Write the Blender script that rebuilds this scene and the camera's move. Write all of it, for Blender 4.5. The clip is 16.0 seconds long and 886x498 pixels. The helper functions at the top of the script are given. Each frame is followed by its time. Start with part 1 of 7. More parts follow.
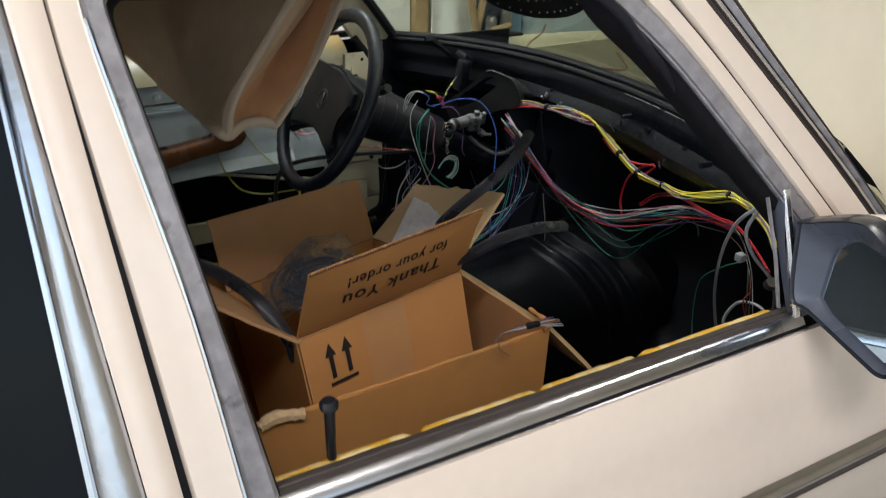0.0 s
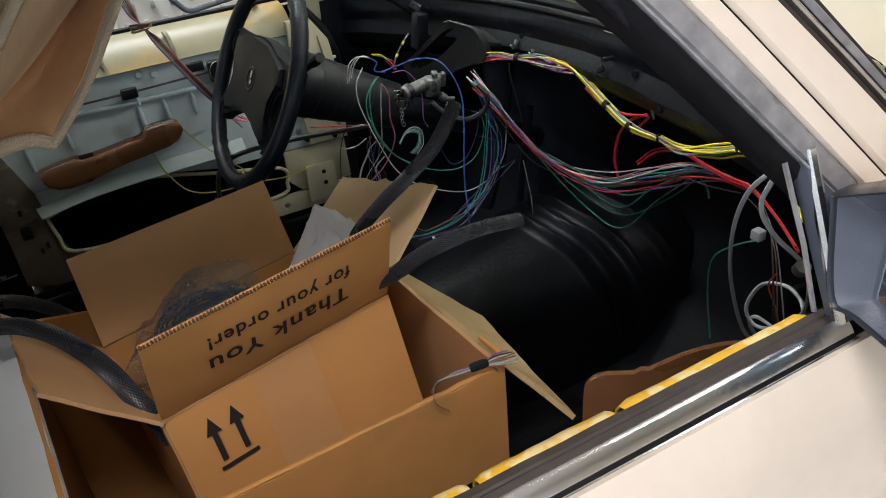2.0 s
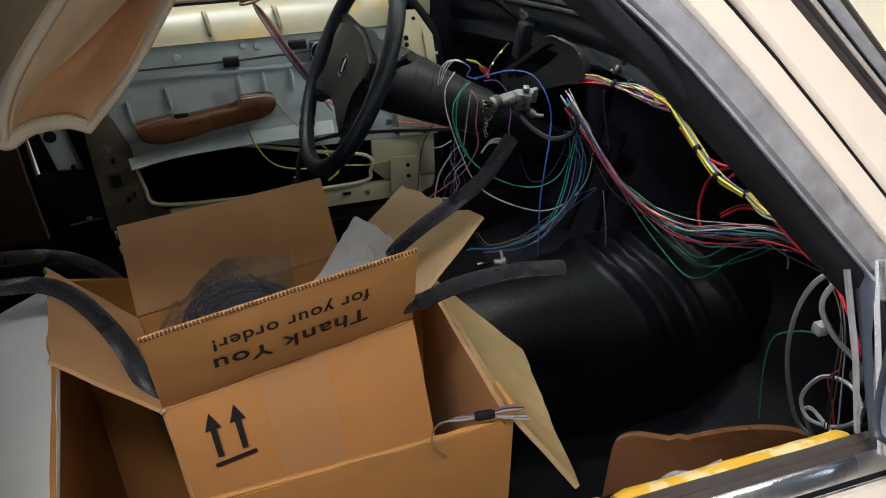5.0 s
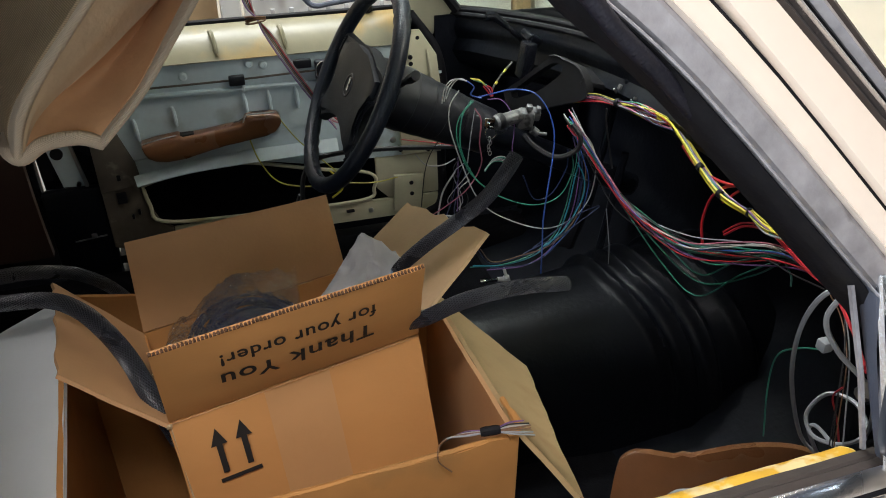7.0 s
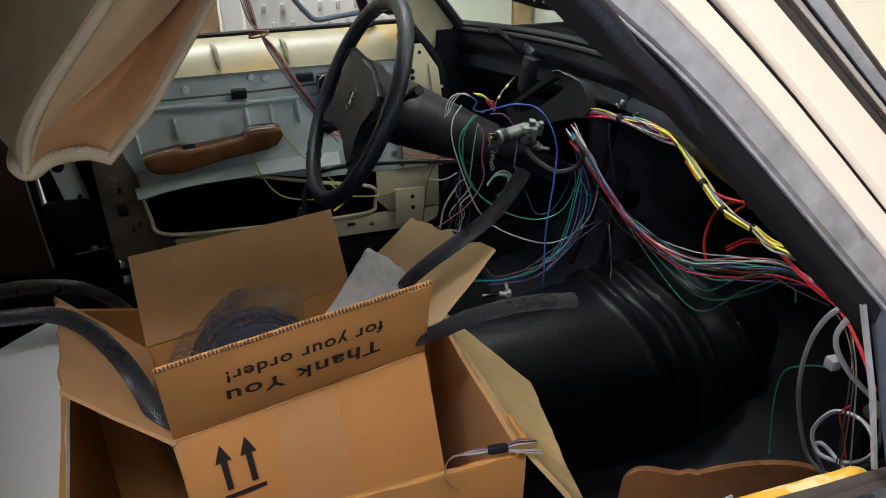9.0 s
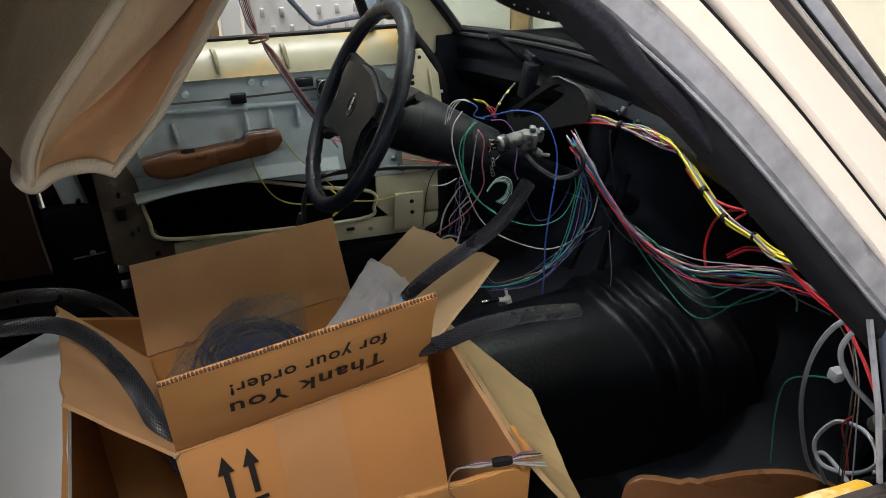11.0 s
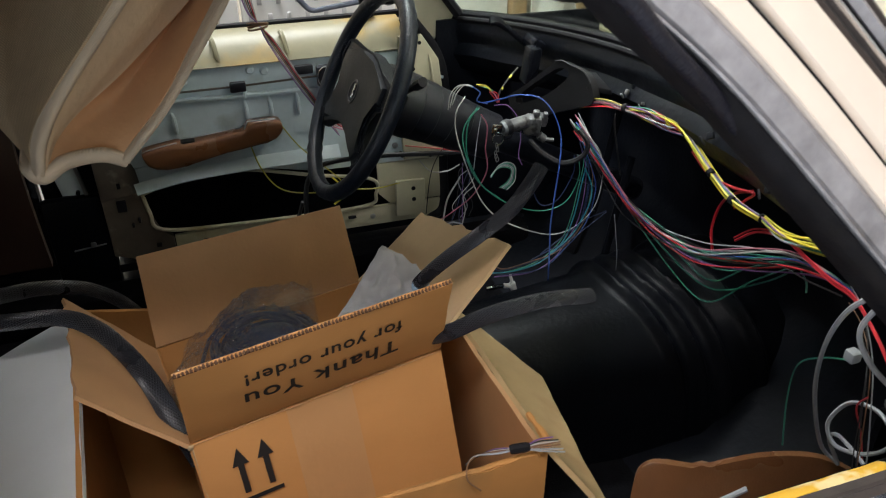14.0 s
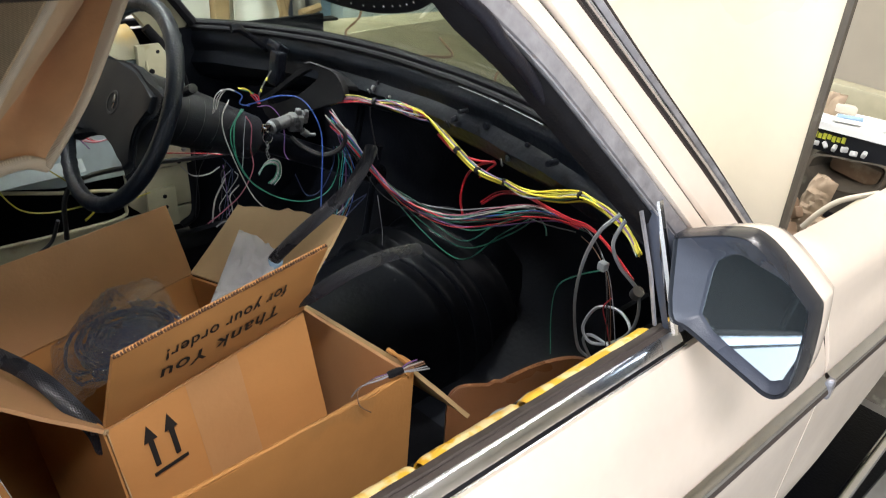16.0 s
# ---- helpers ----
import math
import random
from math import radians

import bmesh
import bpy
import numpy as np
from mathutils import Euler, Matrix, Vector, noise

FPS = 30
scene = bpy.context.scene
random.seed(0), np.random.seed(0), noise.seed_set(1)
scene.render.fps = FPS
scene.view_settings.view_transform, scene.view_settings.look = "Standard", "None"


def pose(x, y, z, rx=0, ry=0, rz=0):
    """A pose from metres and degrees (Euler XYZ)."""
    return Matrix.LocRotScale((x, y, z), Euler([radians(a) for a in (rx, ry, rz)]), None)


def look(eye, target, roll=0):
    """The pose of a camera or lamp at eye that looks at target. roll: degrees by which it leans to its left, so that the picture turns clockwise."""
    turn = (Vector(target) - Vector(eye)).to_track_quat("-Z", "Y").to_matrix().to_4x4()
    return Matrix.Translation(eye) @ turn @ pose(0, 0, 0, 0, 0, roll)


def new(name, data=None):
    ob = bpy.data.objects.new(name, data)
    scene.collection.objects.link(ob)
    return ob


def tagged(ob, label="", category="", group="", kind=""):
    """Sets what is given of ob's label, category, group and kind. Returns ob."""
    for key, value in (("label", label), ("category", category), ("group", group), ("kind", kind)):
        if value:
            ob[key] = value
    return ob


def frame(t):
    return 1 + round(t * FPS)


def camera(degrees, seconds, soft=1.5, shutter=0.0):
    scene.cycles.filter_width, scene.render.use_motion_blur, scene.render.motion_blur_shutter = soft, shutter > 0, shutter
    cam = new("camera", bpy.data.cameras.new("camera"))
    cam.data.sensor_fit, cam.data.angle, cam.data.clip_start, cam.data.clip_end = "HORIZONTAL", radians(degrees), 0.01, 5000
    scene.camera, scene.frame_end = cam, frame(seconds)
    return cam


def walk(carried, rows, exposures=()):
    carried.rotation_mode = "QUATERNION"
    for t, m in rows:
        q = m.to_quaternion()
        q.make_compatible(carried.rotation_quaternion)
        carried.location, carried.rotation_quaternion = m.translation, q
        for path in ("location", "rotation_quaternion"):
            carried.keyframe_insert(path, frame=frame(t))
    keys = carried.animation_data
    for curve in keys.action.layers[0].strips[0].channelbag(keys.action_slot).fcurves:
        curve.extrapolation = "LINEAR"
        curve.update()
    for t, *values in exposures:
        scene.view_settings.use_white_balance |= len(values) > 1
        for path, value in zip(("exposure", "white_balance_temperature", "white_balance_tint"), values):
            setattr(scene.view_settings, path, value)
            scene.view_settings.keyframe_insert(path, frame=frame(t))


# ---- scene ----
cam = camera(59.7, 16.0, soft=1.0, shutter=0.5)
PATH = [
    (0, (-0.697, -0.489, 1.433), (0.157, 1.04, 0.467), 1.9),
    (0.5, (-0.67, -0.435, 1.434), (0.214, 1.106, 0.514), -0.4),
    (1, (-0.564, -0.343, 1.385), (0.24, 1.203, 0.404), 0.6),
    (1.5, (-0.499, -0.33, 1.374), (0.253, 1.208, 0.341), -3.9),
    (2, (-0.471, -0.329, 1.36), (0.279, 1.192, 0.3), -5.7),
    (2.5, (-0.498, -0.363, 1.385), (0.251, 1.178, 0.353), -3.5),
    (3, (-0.519, -0.46, 1.409), (0.238, 1.064, 0.358), 2.2),
    (3.5, (-0.486, -0.433, 1.408), (0.168, 1.117, 0.327), 1.7),
    (4, (-0.413, -0.354, 1.381), (0.151, 1.229, 0.297), 1.6),
    (4.5, (-0.398, -0.321, 1.377), (0.133, 1.273, 0.292), -0.3),
    (5, (-0.399, -0.311, 1.377), (0.124, 1.296, 0.307), -0.2),
    (5.2, (-0.399, -0.312, 1.379), (0.125, 1.302, 0.321), -0.2),
    (7.5, (-0.407, -0.315, 1.377), (0.12, 1.318, 0.348), 0.0),
    (8, (-0.409, -0.308, 1.373), (0.122, 1.318, 0.338), 0.4),
    (8.5, (-0.41, -0.306, 1.373), (0.126, 1.324, 0.345), 0.5),
    (9, (-0.412, -0.308, 1.379), (0.127, 1.337, 0.378), 0.2),
    (11.5, (-0.417, -0.299, 1.386), (0.133, 1.345, 0.389), 0.5),
    (12, (-0.416, -0.301, 1.385), (0.131, 1.347, 0.393), 0.2),
    (12.5, (-0.415, -0.303, 1.387), (0.127, 1.346, 0.393), -0.1),
    (13, (-0.417, -0.302, 1.385), (0.131, 1.347, 0.395), -0.1),
    (13.5, (-0.419, -0.3, 1.391), (0.13, 1.344, 0.393), -0.2),
    (14, (-0.429, -0.289, 1.381), (0.123, 1.337, 0.354), -0.2),
    (14.5, (-0.498, -0.276, 1.371), (0.236, 1.254, 0.313), 3.1),
    (15, (-0.574, -0.295, 1.388), (0.436, 1.057, 0.315), 3.9),
    (15.5, (-0.621, -0.33, 1.404), (0.573, 0.898, 0.37), 5.4),
    (16, (-0.636, -0.344, 1.419), (0.579, 0.897, 0.427), 4.9),
]
walk(cam, [(t, look(eye, target, roll)) for t, eye, target, roll in PATH],
     [(0, -0.47), (1, -0.36), (2, -0.15), (3, 0.0), (3.5, -0.08), (5, -0.05), (9, 0.02), (12.5, 0.06), (14, 0.0), (15, 0.2), (16, 0.32)])

# ---- world, sun, large lights ----
world = bpy.data.worlds.new("garage_daylight")
scene.world = world
world.use_nodes = True
wn = world.node_tree
bg = wn.nodes["Background"]
sky = wn.nodes.new("ShaderNodeTexSky")
sky.sky_type, sky.sun_disc = "NISHITA", False
sky.sun_elevation, sky.sun_rotation = radians(38), radians(250)
wn.links.new(sky.outputs["Color"], bg.inputs["Color"])
bg.inputs["Strength"].default_value = 0.12
sun = new("sun", bpy.data.lights.new("sun", "SUN"))
sun.data.energy, sun.data.angle, sun.data.color = 2.5, radians(0.5), (1.0, 0.95, 0.88)
sun.matrix_world = look((-6, -6, 7), (0, 0, 0))


def lamp(name, eye, target, wide, high, watts, colour):
    ob = new(name, bpy.data.lights.new(name, "AREA"))
    ob.data.shape, ob.data.size, ob.data.size_y = "RECTANGLE", wide, high
    ob.data.energy, ob.data.color = watts, colour
    ob.matrix_world = look(eye, target)
    return ob


# daylight through the open garage door behind the car; side and ceiling lamps are unseen, added as fill
lamp("garage_door_daylight", (-4.4, -0.7, 1.3), (0, -0.2, 1.0), 3.0, 2.2, 140, (0.80, 0.88, 1.0))
lamp("side_fill_daylight", (-1.1, -2.72, 1.25), (-0.3, 0.5, 1.0), 2.6, 2.1, 24, (0.76, 0.88, 1.0))
# overhead lamps out of view, added to brighten box, bonnet and far side
lamp("unseen_ceiling_lamp", (-0.78, -0.85, 2.66), (-0.65, -0.55, 0.4), 1.3, 0.22, 42, (1.0, 0.955, 0.96))
lamp("unseen_ceiling_lamp", (1.25, 0.30, 2.66), (0.6, 0.7, 0.0), 1.3, 0.22, 26, (1.0, 0.96, 0.95))
lamp("unseen_ceiling_lamp", (-0.35, 1.82, 2.66), (-0.35, 1.9, 0.0), 1.3, 0.22, 76, (0.94, 0.97, 1.0))


# ---- materials ----
def material(name, colour, rough=0.5, metal=0.0, grain=40.0, spread=0.12, bump=0.0, bump_scale=200.0, stain=None, stain_scale=5.0,
             stain_at=0.55, coat=0.0, stretch=(1, 1, 1), random_tint=0.0, rough_spread=0.1, spec=0.5):
    """A principled surface whose colour varies at two scales, with fine relief and, where given, stains."""
    m = bpy.data.materials.new(name)
    m.use_nodes = True
    nt = m.node_tree
    b = nt.nodes["Principled BSDF"]
    link = nt.links.new
    co = nt.nodes.new("ShaderNodeTexCoord")
    mp = nt.nodes.new("ShaderNodeMapping")
    mp.inputs["Scale"].default_value = stretch
    link(co.outputs["Object"], mp.inputs["Vector"])

    def noise_tex(scale, detail=4.0):
        n = nt.nodes.new("ShaderNodeTexNoise")
        n.inputs["Scale"].default_value, n.inputs["Detail"].default_value = scale, detail
        link(mp.outputs["Vector"], n.inputs["Vector"])
        return n

    def ramp(src, a, bb, ca, cb):
        r = nt.nodes.new("ShaderNodeValToRGB")
        r.color_ramp.elements[0].position, r.color_ramp.elements[1].position = a, bb
        r.color_ramp.elements[0].color, r.color_ramp.elements[1].color = ca, cb
        link(src, r.inputs["Fac"])
        return r

    fine, broad = noise_tex(grain), noise_tex(grain / 9)
    lo = tuple(max(0, c * (1 - spread)) for c in colour) + (1,)
    hi = tuple(min(1, c * (1 + spread)) for c in colour) + (1,)
    mixf = nt.nodes.new("ShaderNodeMath")
    mixf.operation = "MULTIPLY_ADD"
    mixf.inputs[1].default_value = 0.5
    link(fine.outputs["Fac"], mixf.inputs[0])
    half = nt.nodes.new("ShaderNodeMath")
    half.operation, half.inputs[1].default_value = "MULTIPLY", 0.5
    link(broad.outputs["Fac"], half.inputs[0])
    link(half.outputs[0], mixf.inputs[2])
    col = ramp(mixf.outputs[0], 0.3, 0.7, lo, hi).outputs["Color"]
    if stain:
        st = noise_tex(stain_scale, 6.0)
        mk = ramp(st.outputs["Fac"], stain_at, stain_at + 0.1, (0, 0, 0, 1), (1, 1, 1, 1))
        mx = nt.nodes.new("ShaderNodeMix")
        mx.data_type = "RGBA"
        link(mk.outputs["Color"], mx.inputs[0])
        link(col, mx.inputs[6])
        mx.inputs[7].default_value = (*stain, 1)
        col = mx.outputs[2]
    if random_tint:
        oi = nt.nodes.new("ShaderNodeObjectInfo")
        hv = nt.nodes.new("ShaderNodeHueSaturation")
        ma = nt.nodes.new("ShaderNodeMath")
        ma.operation, ma.inputs[1].default_value, ma.inputs[2].default_value = "MULTIPLY_ADD", random_tint, 1 - random_tint / 2
        link(oi.outputs["Random"], ma.inputs[0])
        link(ma.outputs[0], hv.inputs["Value"])
        link(col, hv.inputs["Color"])
        col = hv.outputs["Color"]
    link(col, b.inputs["Base Color"])
    rr = ramp(broad.outputs["Fac"], 0.3, 0.7, (max(0.02, rough - rough_spread),) * 3 + (1,), (min(1, rough + rough_spread),) * 3 + (1,))
    link(rr.outputs["Color"], b.inputs["Roughness"])
    b.inputs["Metallic"].default_value = metal
    b.inputs["Coat Weight"].default_value = coat
    b.inputs["Specular IOR Level"].default_value = spec
    b.inputs["Coat Roughness"].default_value = 0.06
    if bump:
        bn = noise_tex(bump_scale, 3.0)
        bp = nt.nodes.new("ShaderNodeBump")
        bp.inputs["Strength"].default_value, bp.inputs["Distance"].default_value = bump, 0.002
        link(bn.outputs["Fac"], bp.inputs["Height"])
        link(bp.outputs["Normal"], b.inputs["Normal"])
    return m


CREAM = material("cream_car_paint", (0.755, 0.655, 0.565), 0.20, 0, 60, 0.03, coat=0.6, rough_spread=0.05)
BONNET_PAINT = material("warm_cream_paint", (0.80, 0.71, 0.57), 0.35, 0, 30, 0.04, coat=0.4)
# grimy metal parts, and the shade painted on the driver's door rear edge
GRIME_SHADE = material("grime_and_shade_metal", (0.085, 0.070, 0.052), 0.6, 0, 25, 0.4, 0.4, 90, stain=(0.25, 0.23, 0.18), stain_scale=14, stain_at=0.60)
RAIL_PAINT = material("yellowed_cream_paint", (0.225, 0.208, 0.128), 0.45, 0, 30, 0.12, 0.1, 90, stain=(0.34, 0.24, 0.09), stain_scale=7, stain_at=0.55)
CREAM_OLD = material("old_cream_paint", (0.46, 0.43, 0.30), 0.42, 0, 30, 0.10, 0.1, 90, stain=(0.30, 0.22, 0.10), stain_scale=9, stain_at=0.66)
YELLOW_RAIL = material("yellowed_rail_paint", (0.80, 0.62, 0.30), 0.5, 0, 70, 0.12, 0.4, 160, stain=(0.74, 0.42, 0.03), stain_scale=48, stain_at=0.47)
GREY_DOOR = material("blue_grey_primer", (0.47, 0.56, 0.58), 0.38, 0, 40, 0.10, 0.1, 70, stain=(0.32, 0.36, 0.35), stain_scale=7, stain_at=0.64, coat=0.15)
BLACK_METAL = material("black_painted_steel", (0.0055, 0.0065, 0.0095), 0.30, 0, 25, 0.35, 0.45, 90, stain=(0.016, 0.018, 0.024), stain_scale=6, stain_at=0.57, spec=0.34, rough_spread=0.14)
BLACK_MAT = material("black_sound_mat", (0.0030, 0.0036, 0.0052), 0.36, 0, 20, 0.3, 0.4, 130, stain=(0.05, 0.05, 0.055), stain_scale=230, stain_at=0.73, spec=0.10, rough_spread=0.10)
COWL_PAINT = material("satin_black_paint", (0.0040, 0.0052, 0.0080), 0.36, 0, 25, 0.35, 0.5, 70, stain=(0.014, 0.016, 0.021), stain_scale=40, stain_at=0.68, spec=0.20, rough_spread=0.15)
TOE_PAINT = material("dull_black_toe_board", (0.0040, 0.0050, 0.0080), 0.62, 0, 25, 0.35, 0.4, 90, stain=(0.008, 0.009, 0.012), stain_scale=6, stain_at=0.55, spec=0.10, rough_spread=0.1)
CARPET = material("black_floor_felt", (0.0045, 0.0045, 0.0055), 0.9, 0, 60, 0.4, 0.5, 240, spec=0.04)
RUBBER = material("black_rubber", (0.009, 0.009, 0.011), 0.55, 0, 60, 0.3, 0.2, 300, spec=0.14)
PEDAL_RUBBER = material("worn_black_rubber", (0.020, 0.021, 0.024), 0.45, 0, 60, 0.3, 0.2, 300, spec=0.35)
RUBBER_GREY = material("weathered_rubber", (0.050, 0.040, 0.036), 0.6, 0, 50, 0.25, 0.3, 200, spec=0.35)
SEAL = material("blue_black_seal_rubber", (0.010, 0.010, 0.016), 0.42, 0, 60, 0.3, 0.3, 300, spec=0.32)
CHROME = material("chrome", (0.75, 0.77, 0.80), 0.14, 1.0, 30, 0.08, rough_spread=0.06)
BELT_CHROME = material("dulled_chrome", (0.72, 0.75, 0.80), 0.25, 1.0, 30, 0.10, 0.1, 120, rough_spread=0.08)
ALU = material("worn_bright_trim", (0.33, 0.325, 0.35), 0.38, 0.35, 60, 0.38, 0.3, 170, stain=(0.15, 0.145, 0.16), stain_scale=34, stain_at=0.60)
PLASTIC = material("black_plastic", (0.009, 0.010, 0.013), 0.36, 0, 50, 0.2, 0.25, 700, spec=0.4)
MIRROR_RIM = material("black_mirror_plastic", (0.018, 0.021, 0.028), 0.26, 0, 50, 0.15, 0.1, 500, spec=0.5)
PLASTIC_GREY = material("dark_grey_plastic", (0.066, 0.076, 0.104), 0.28, 0, 50, 0.15, 0.15, 500)
LEATHER = material("black_leather_rim", (0.0085, 0.012, 0.019), 0.40, 0, 60, 0.3, 0.5, 260, spec=0.36, rough_spread=0.12)
PAD = material("black_wheel_padding", (0.0105, 0.0125, 0.0160), 0.52, 0, 60, 0.2, 0.3, 500, spec=0.26)
CARD = material("brown_cardboard", (0.49, 0.235, 0.080), 0.62, 0, 22, 0.09, 0.10, 260, stretch=(0.5, 1, 1), stain=(0.42, 0.20, 0.070), stain_scale=3.5, stain_at=0.52, spec=0.3)
CARD_INNER = material("dull_inner_cardboard", (0.45, 0.25, 0.120), 0.75, 0, 24, 0.08, 0.12, 240, stain=(0.38, 0.215, 0.105), stain_scale=4, stain_at=0.55, spec=0.25)
CARD_PALE = material("pale_tan_cardboard", (0.45, 0.315, 0.18), 0.78, 0, 24, 0.08, 0.15, 200, stain=(0.46, 0.31, 0.16), stain_scale=5, stain_at=0.58, spec=0.25)
CARD_DARK = material("dark_card_flutes", (0.075, 0.034, 0.016), 0.85, 0, 150, 0.3)
CARD_OLD = material("worn_cardboard", (0.46, 0.220, 0.070), 0.8, 0, 30, 0.09, 0.2, 200, stain=(0.36, 0.19, 0.07), stain_scale=6, stain_at=0.60, spec=0.25)
CARD_WHITE = material("white_faced_cardboard", (0.67, 0.70, 0.70), 0.55, 0, 20, 0.05, 0.08, 90, stain=(0.68, 0.69, 0.66), stain_scale=5, stain_at=0.60)
CARD_EDGE = material("cardboard_edge", (0.50, 0.36, 0.20), 0.85, 0, 150, 0.3, 0.4, 300)
TAPE = material("clear_packing_tape", (0.46, 0.245, 0.105), 0.34, 0, 20, 0.08, 0.3, 60)
INK = material("black_print", (0.010, 0.008, 0.007), 0.7, 0, 90, 0.2)
CLOTH = material("beige_woven_cloth", (0.66, 0.485, 0.305), 0.9, 0, 60, 0.10, spec=0.2)
CLOTH_HEM = material("ribbed_beige_hem", (0.70, 0.565, 0.42), 0.9, 0, 60, 0.10, spec=0.2)
CLOTH_IN = material("tan_cloth_lining", (0.60, 0.335, 0.172), 0.85, 0, 40, 0.10, 0.25, 160, spec=0.2)
CLOTH_PALE = material("pale_tan_cloth_edge", (0.56, 0.41, 0.27), 0.85, 0, 40, 0.10, 0.25, 160, spec=0.2)
SLOT_GREY = material("pale_grey_recess", (0.50, 0.50, 0.50), 0.6, 0, 20, 0.05)
BROWN_VINYL = material("tan_brown_vinyl", (0.150, 0.064, 0.026), 0.32, 0, 50, 0.12, 0.25, 350)
BROWN_DARK = material("brown_seat_vinyl", (0.030, 0.013, 0.008), 0.5, 0, 50, 0.15, 0.3, 300)
SLEEVE = material("black_sleeve_core", (0.003, 0.003, 0.004), 0.5, 0, 300, 0.3, spec=0.3)
DULL_STEEL = material("dull_black_steel", (0.012, 0.012, 0.013), 0.5, 0, 30, 0.3, 0.2, 120, spec=0.22)
LOCK_METAL = material("dull_cast_zinc", (0.17, 0.175, 0.18), 0.48, 0.75, 60, 0.3, 0.4, 200, stain=(0.06, 0.06, 0.062), stain_scale=60, stain_at=0.55)
CARD_TAN = material("ochre_cardboard", (0.36, 0.250, 0.125), 0.75, 0, 24, 0.10, 0.2, 200, stain=(0.30, 0.19, 0.09), stain_scale=9, stain_at=0.56, spec=0.25)
RAG = material("dusty_tan_cloth", (0.36, 0.28, 0.20), 0.9, 0, 30, 0.25, 0.4, 120, spec=0.1)
BRAID = material("black_nylon_braid", (0.021, 0.022, 0.028), 0.32, 0, 200, 0.15, spec=0.55)
CONCRETE = material("garage_concrete", (0.30, 0.29, 0.27), 0.8, 0, 12, 0.15, 0.4, 60, stain=(0.20, 0.19, 0.17), stain_scale=2, stain_at=0.58)
PLASTER = material("painted_wall", (0.62, 0.56, 0.46), 0.8, 0, 6, 0.06, 0.2, 40)
WHITE_PANEL = material("white_slotted_plastic", (0.78, 0.78, 0.76), 0.5, 0, 15, 0.04)
WOOD = material("raw_board", (0.45, 0.31, 0.17), 0.7, 0, 14, 0.25, 0.3, 60, stretch=(1, 8, 1))
RUST = material("rusty_dusty_metal", (0.20, 0.13, 0.08), 0.75, 0.2, 20, 0.4, 0.6, 80, stain=(0.34, 0.28, 0.20), stain_scale=14, stain_at=0.5)
BLUE = material("pale_blue_plastic", (0.25, 0.38, 0.52), 0.5, 0, 20, 0.1)
ZINC = material("zinc_plated_steel", (0.36, 0.36, 0.35), 0.36, 0.9, 60, 0.2, 0.2, 200)
TYRE = material("tyre_rubber", (0.022, 0.021, 0.020), 0.7, 0, 40, 0.2, 0.3, 150)


def weave(m, scale, turn, depth, shade):
    """Adds crossed threads to a cloth: relief and a darker gap between the threads."""
    nt = m.node_tree
    link = nt.links.new
    b = nt.nodes["Principled BSDF"]
    co = nt.nodes.new("ShaderNodeTexCoord")
    mp = nt.nodes.new("ShaderNodeMapping")
    mp.inputs["Rotation"].default_value = turn
    link(co.outputs["Object"], mp.inputs["Vector"])
    waves = []
    for way, k in (("X", 1.0), ("Z", 0.7)):
        w = nt.nodes.new("ShaderNodeTexWave")
        w.bands_direction = way
        w.inputs["Scale"].default_value, w.inputs["Distortion"].default_value = scale * k, 0.35
        w.inputs["Detail"].default_value, w.inputs["Detail Scale"].default_value = 1.0, 0.6
        link(mp.outputs["Vector"], w.inputs["Vector"])
        waves.append(w)
    mul = nt.nodes.new("ShaderNodeMath")
    mul.operation = "MULTIPLY"
    link(waves[0].outputs["Fac"], mul.inputs[0])
    soft = nt.nodes.new("ShaderNodeMapRange")
    soft.inputs["To Min"].default_value = 0.6
    link(waves[1].outputs["Fac"], soft.inputs["Value"])
    link(soft.outputs["Result"], mul.inputs[1])
    bp = nt.nodes.new("ShaderNodeBump")
    bp.inputs["Strength"].default_value, bp.inputs["Distance"].default_value = 1.0, depth
    link(mul.outputs[0], bp.inputs["Height"])
    link(bp.outputs["Normal"], b.inputs["Normal"])
    mx = nt.nodes.new("ShaderNodeMix")
    mx.data_type, mx.blend_type = "RGBA", "MULTIPLY"
    mx.inputs[0].default_value = 1.0
    old = b.inputs["Base Color"].links[0].from_socket
    rm = nt.nodes.new("ShaderNodeMapRange")
    rm.inputs["To Min"].default_value = shade
    link(mul.outputs[0], rm.inputs["Value"])
    link(old, mx.inputs[6])
    link(rm.outputs["Result"], mx.inputs[7])
    link(mx.outputs[2], b.inputs["Base Color"])


weave(CLOTH, 225, (0.0, 1.15, 0.0), 0.0009, 0.66)
weave(CLOTH_HEM, 400, (0.5, 0.7, 0.8), 0.0005, 0.80)
WIRES = {
    "red": (0.42, 0.015, 0.025), "yellow": (0.68, 0.56, 0.05), "green": (0.03, 0.20, 0.13), "blue": (0.025, 0.07, 0.28),
    "white": (0.38, 0.37, 0.35), "black": (0.015, 0.015, 0.016), "grey": (0.27, 0.28, 0.30), "pink": (0.42, 0.13, 0.18),
    "brown": (0.16, 0.08, 0.04), "teal": (0.02, 0.20, 0.26), "navy": (0.012, 0.022, 0.07), "violet": (0.16, 0.07, 0.22), "olive": (0.42, 0.38, 0.04), "orange": (0.62, 0.18, 0.03)}
WIRE_MAT = {k: material(k + "_wire_insulation", c, 0.42, 0, 90, 0.12) for k, c in WIRES.items()}


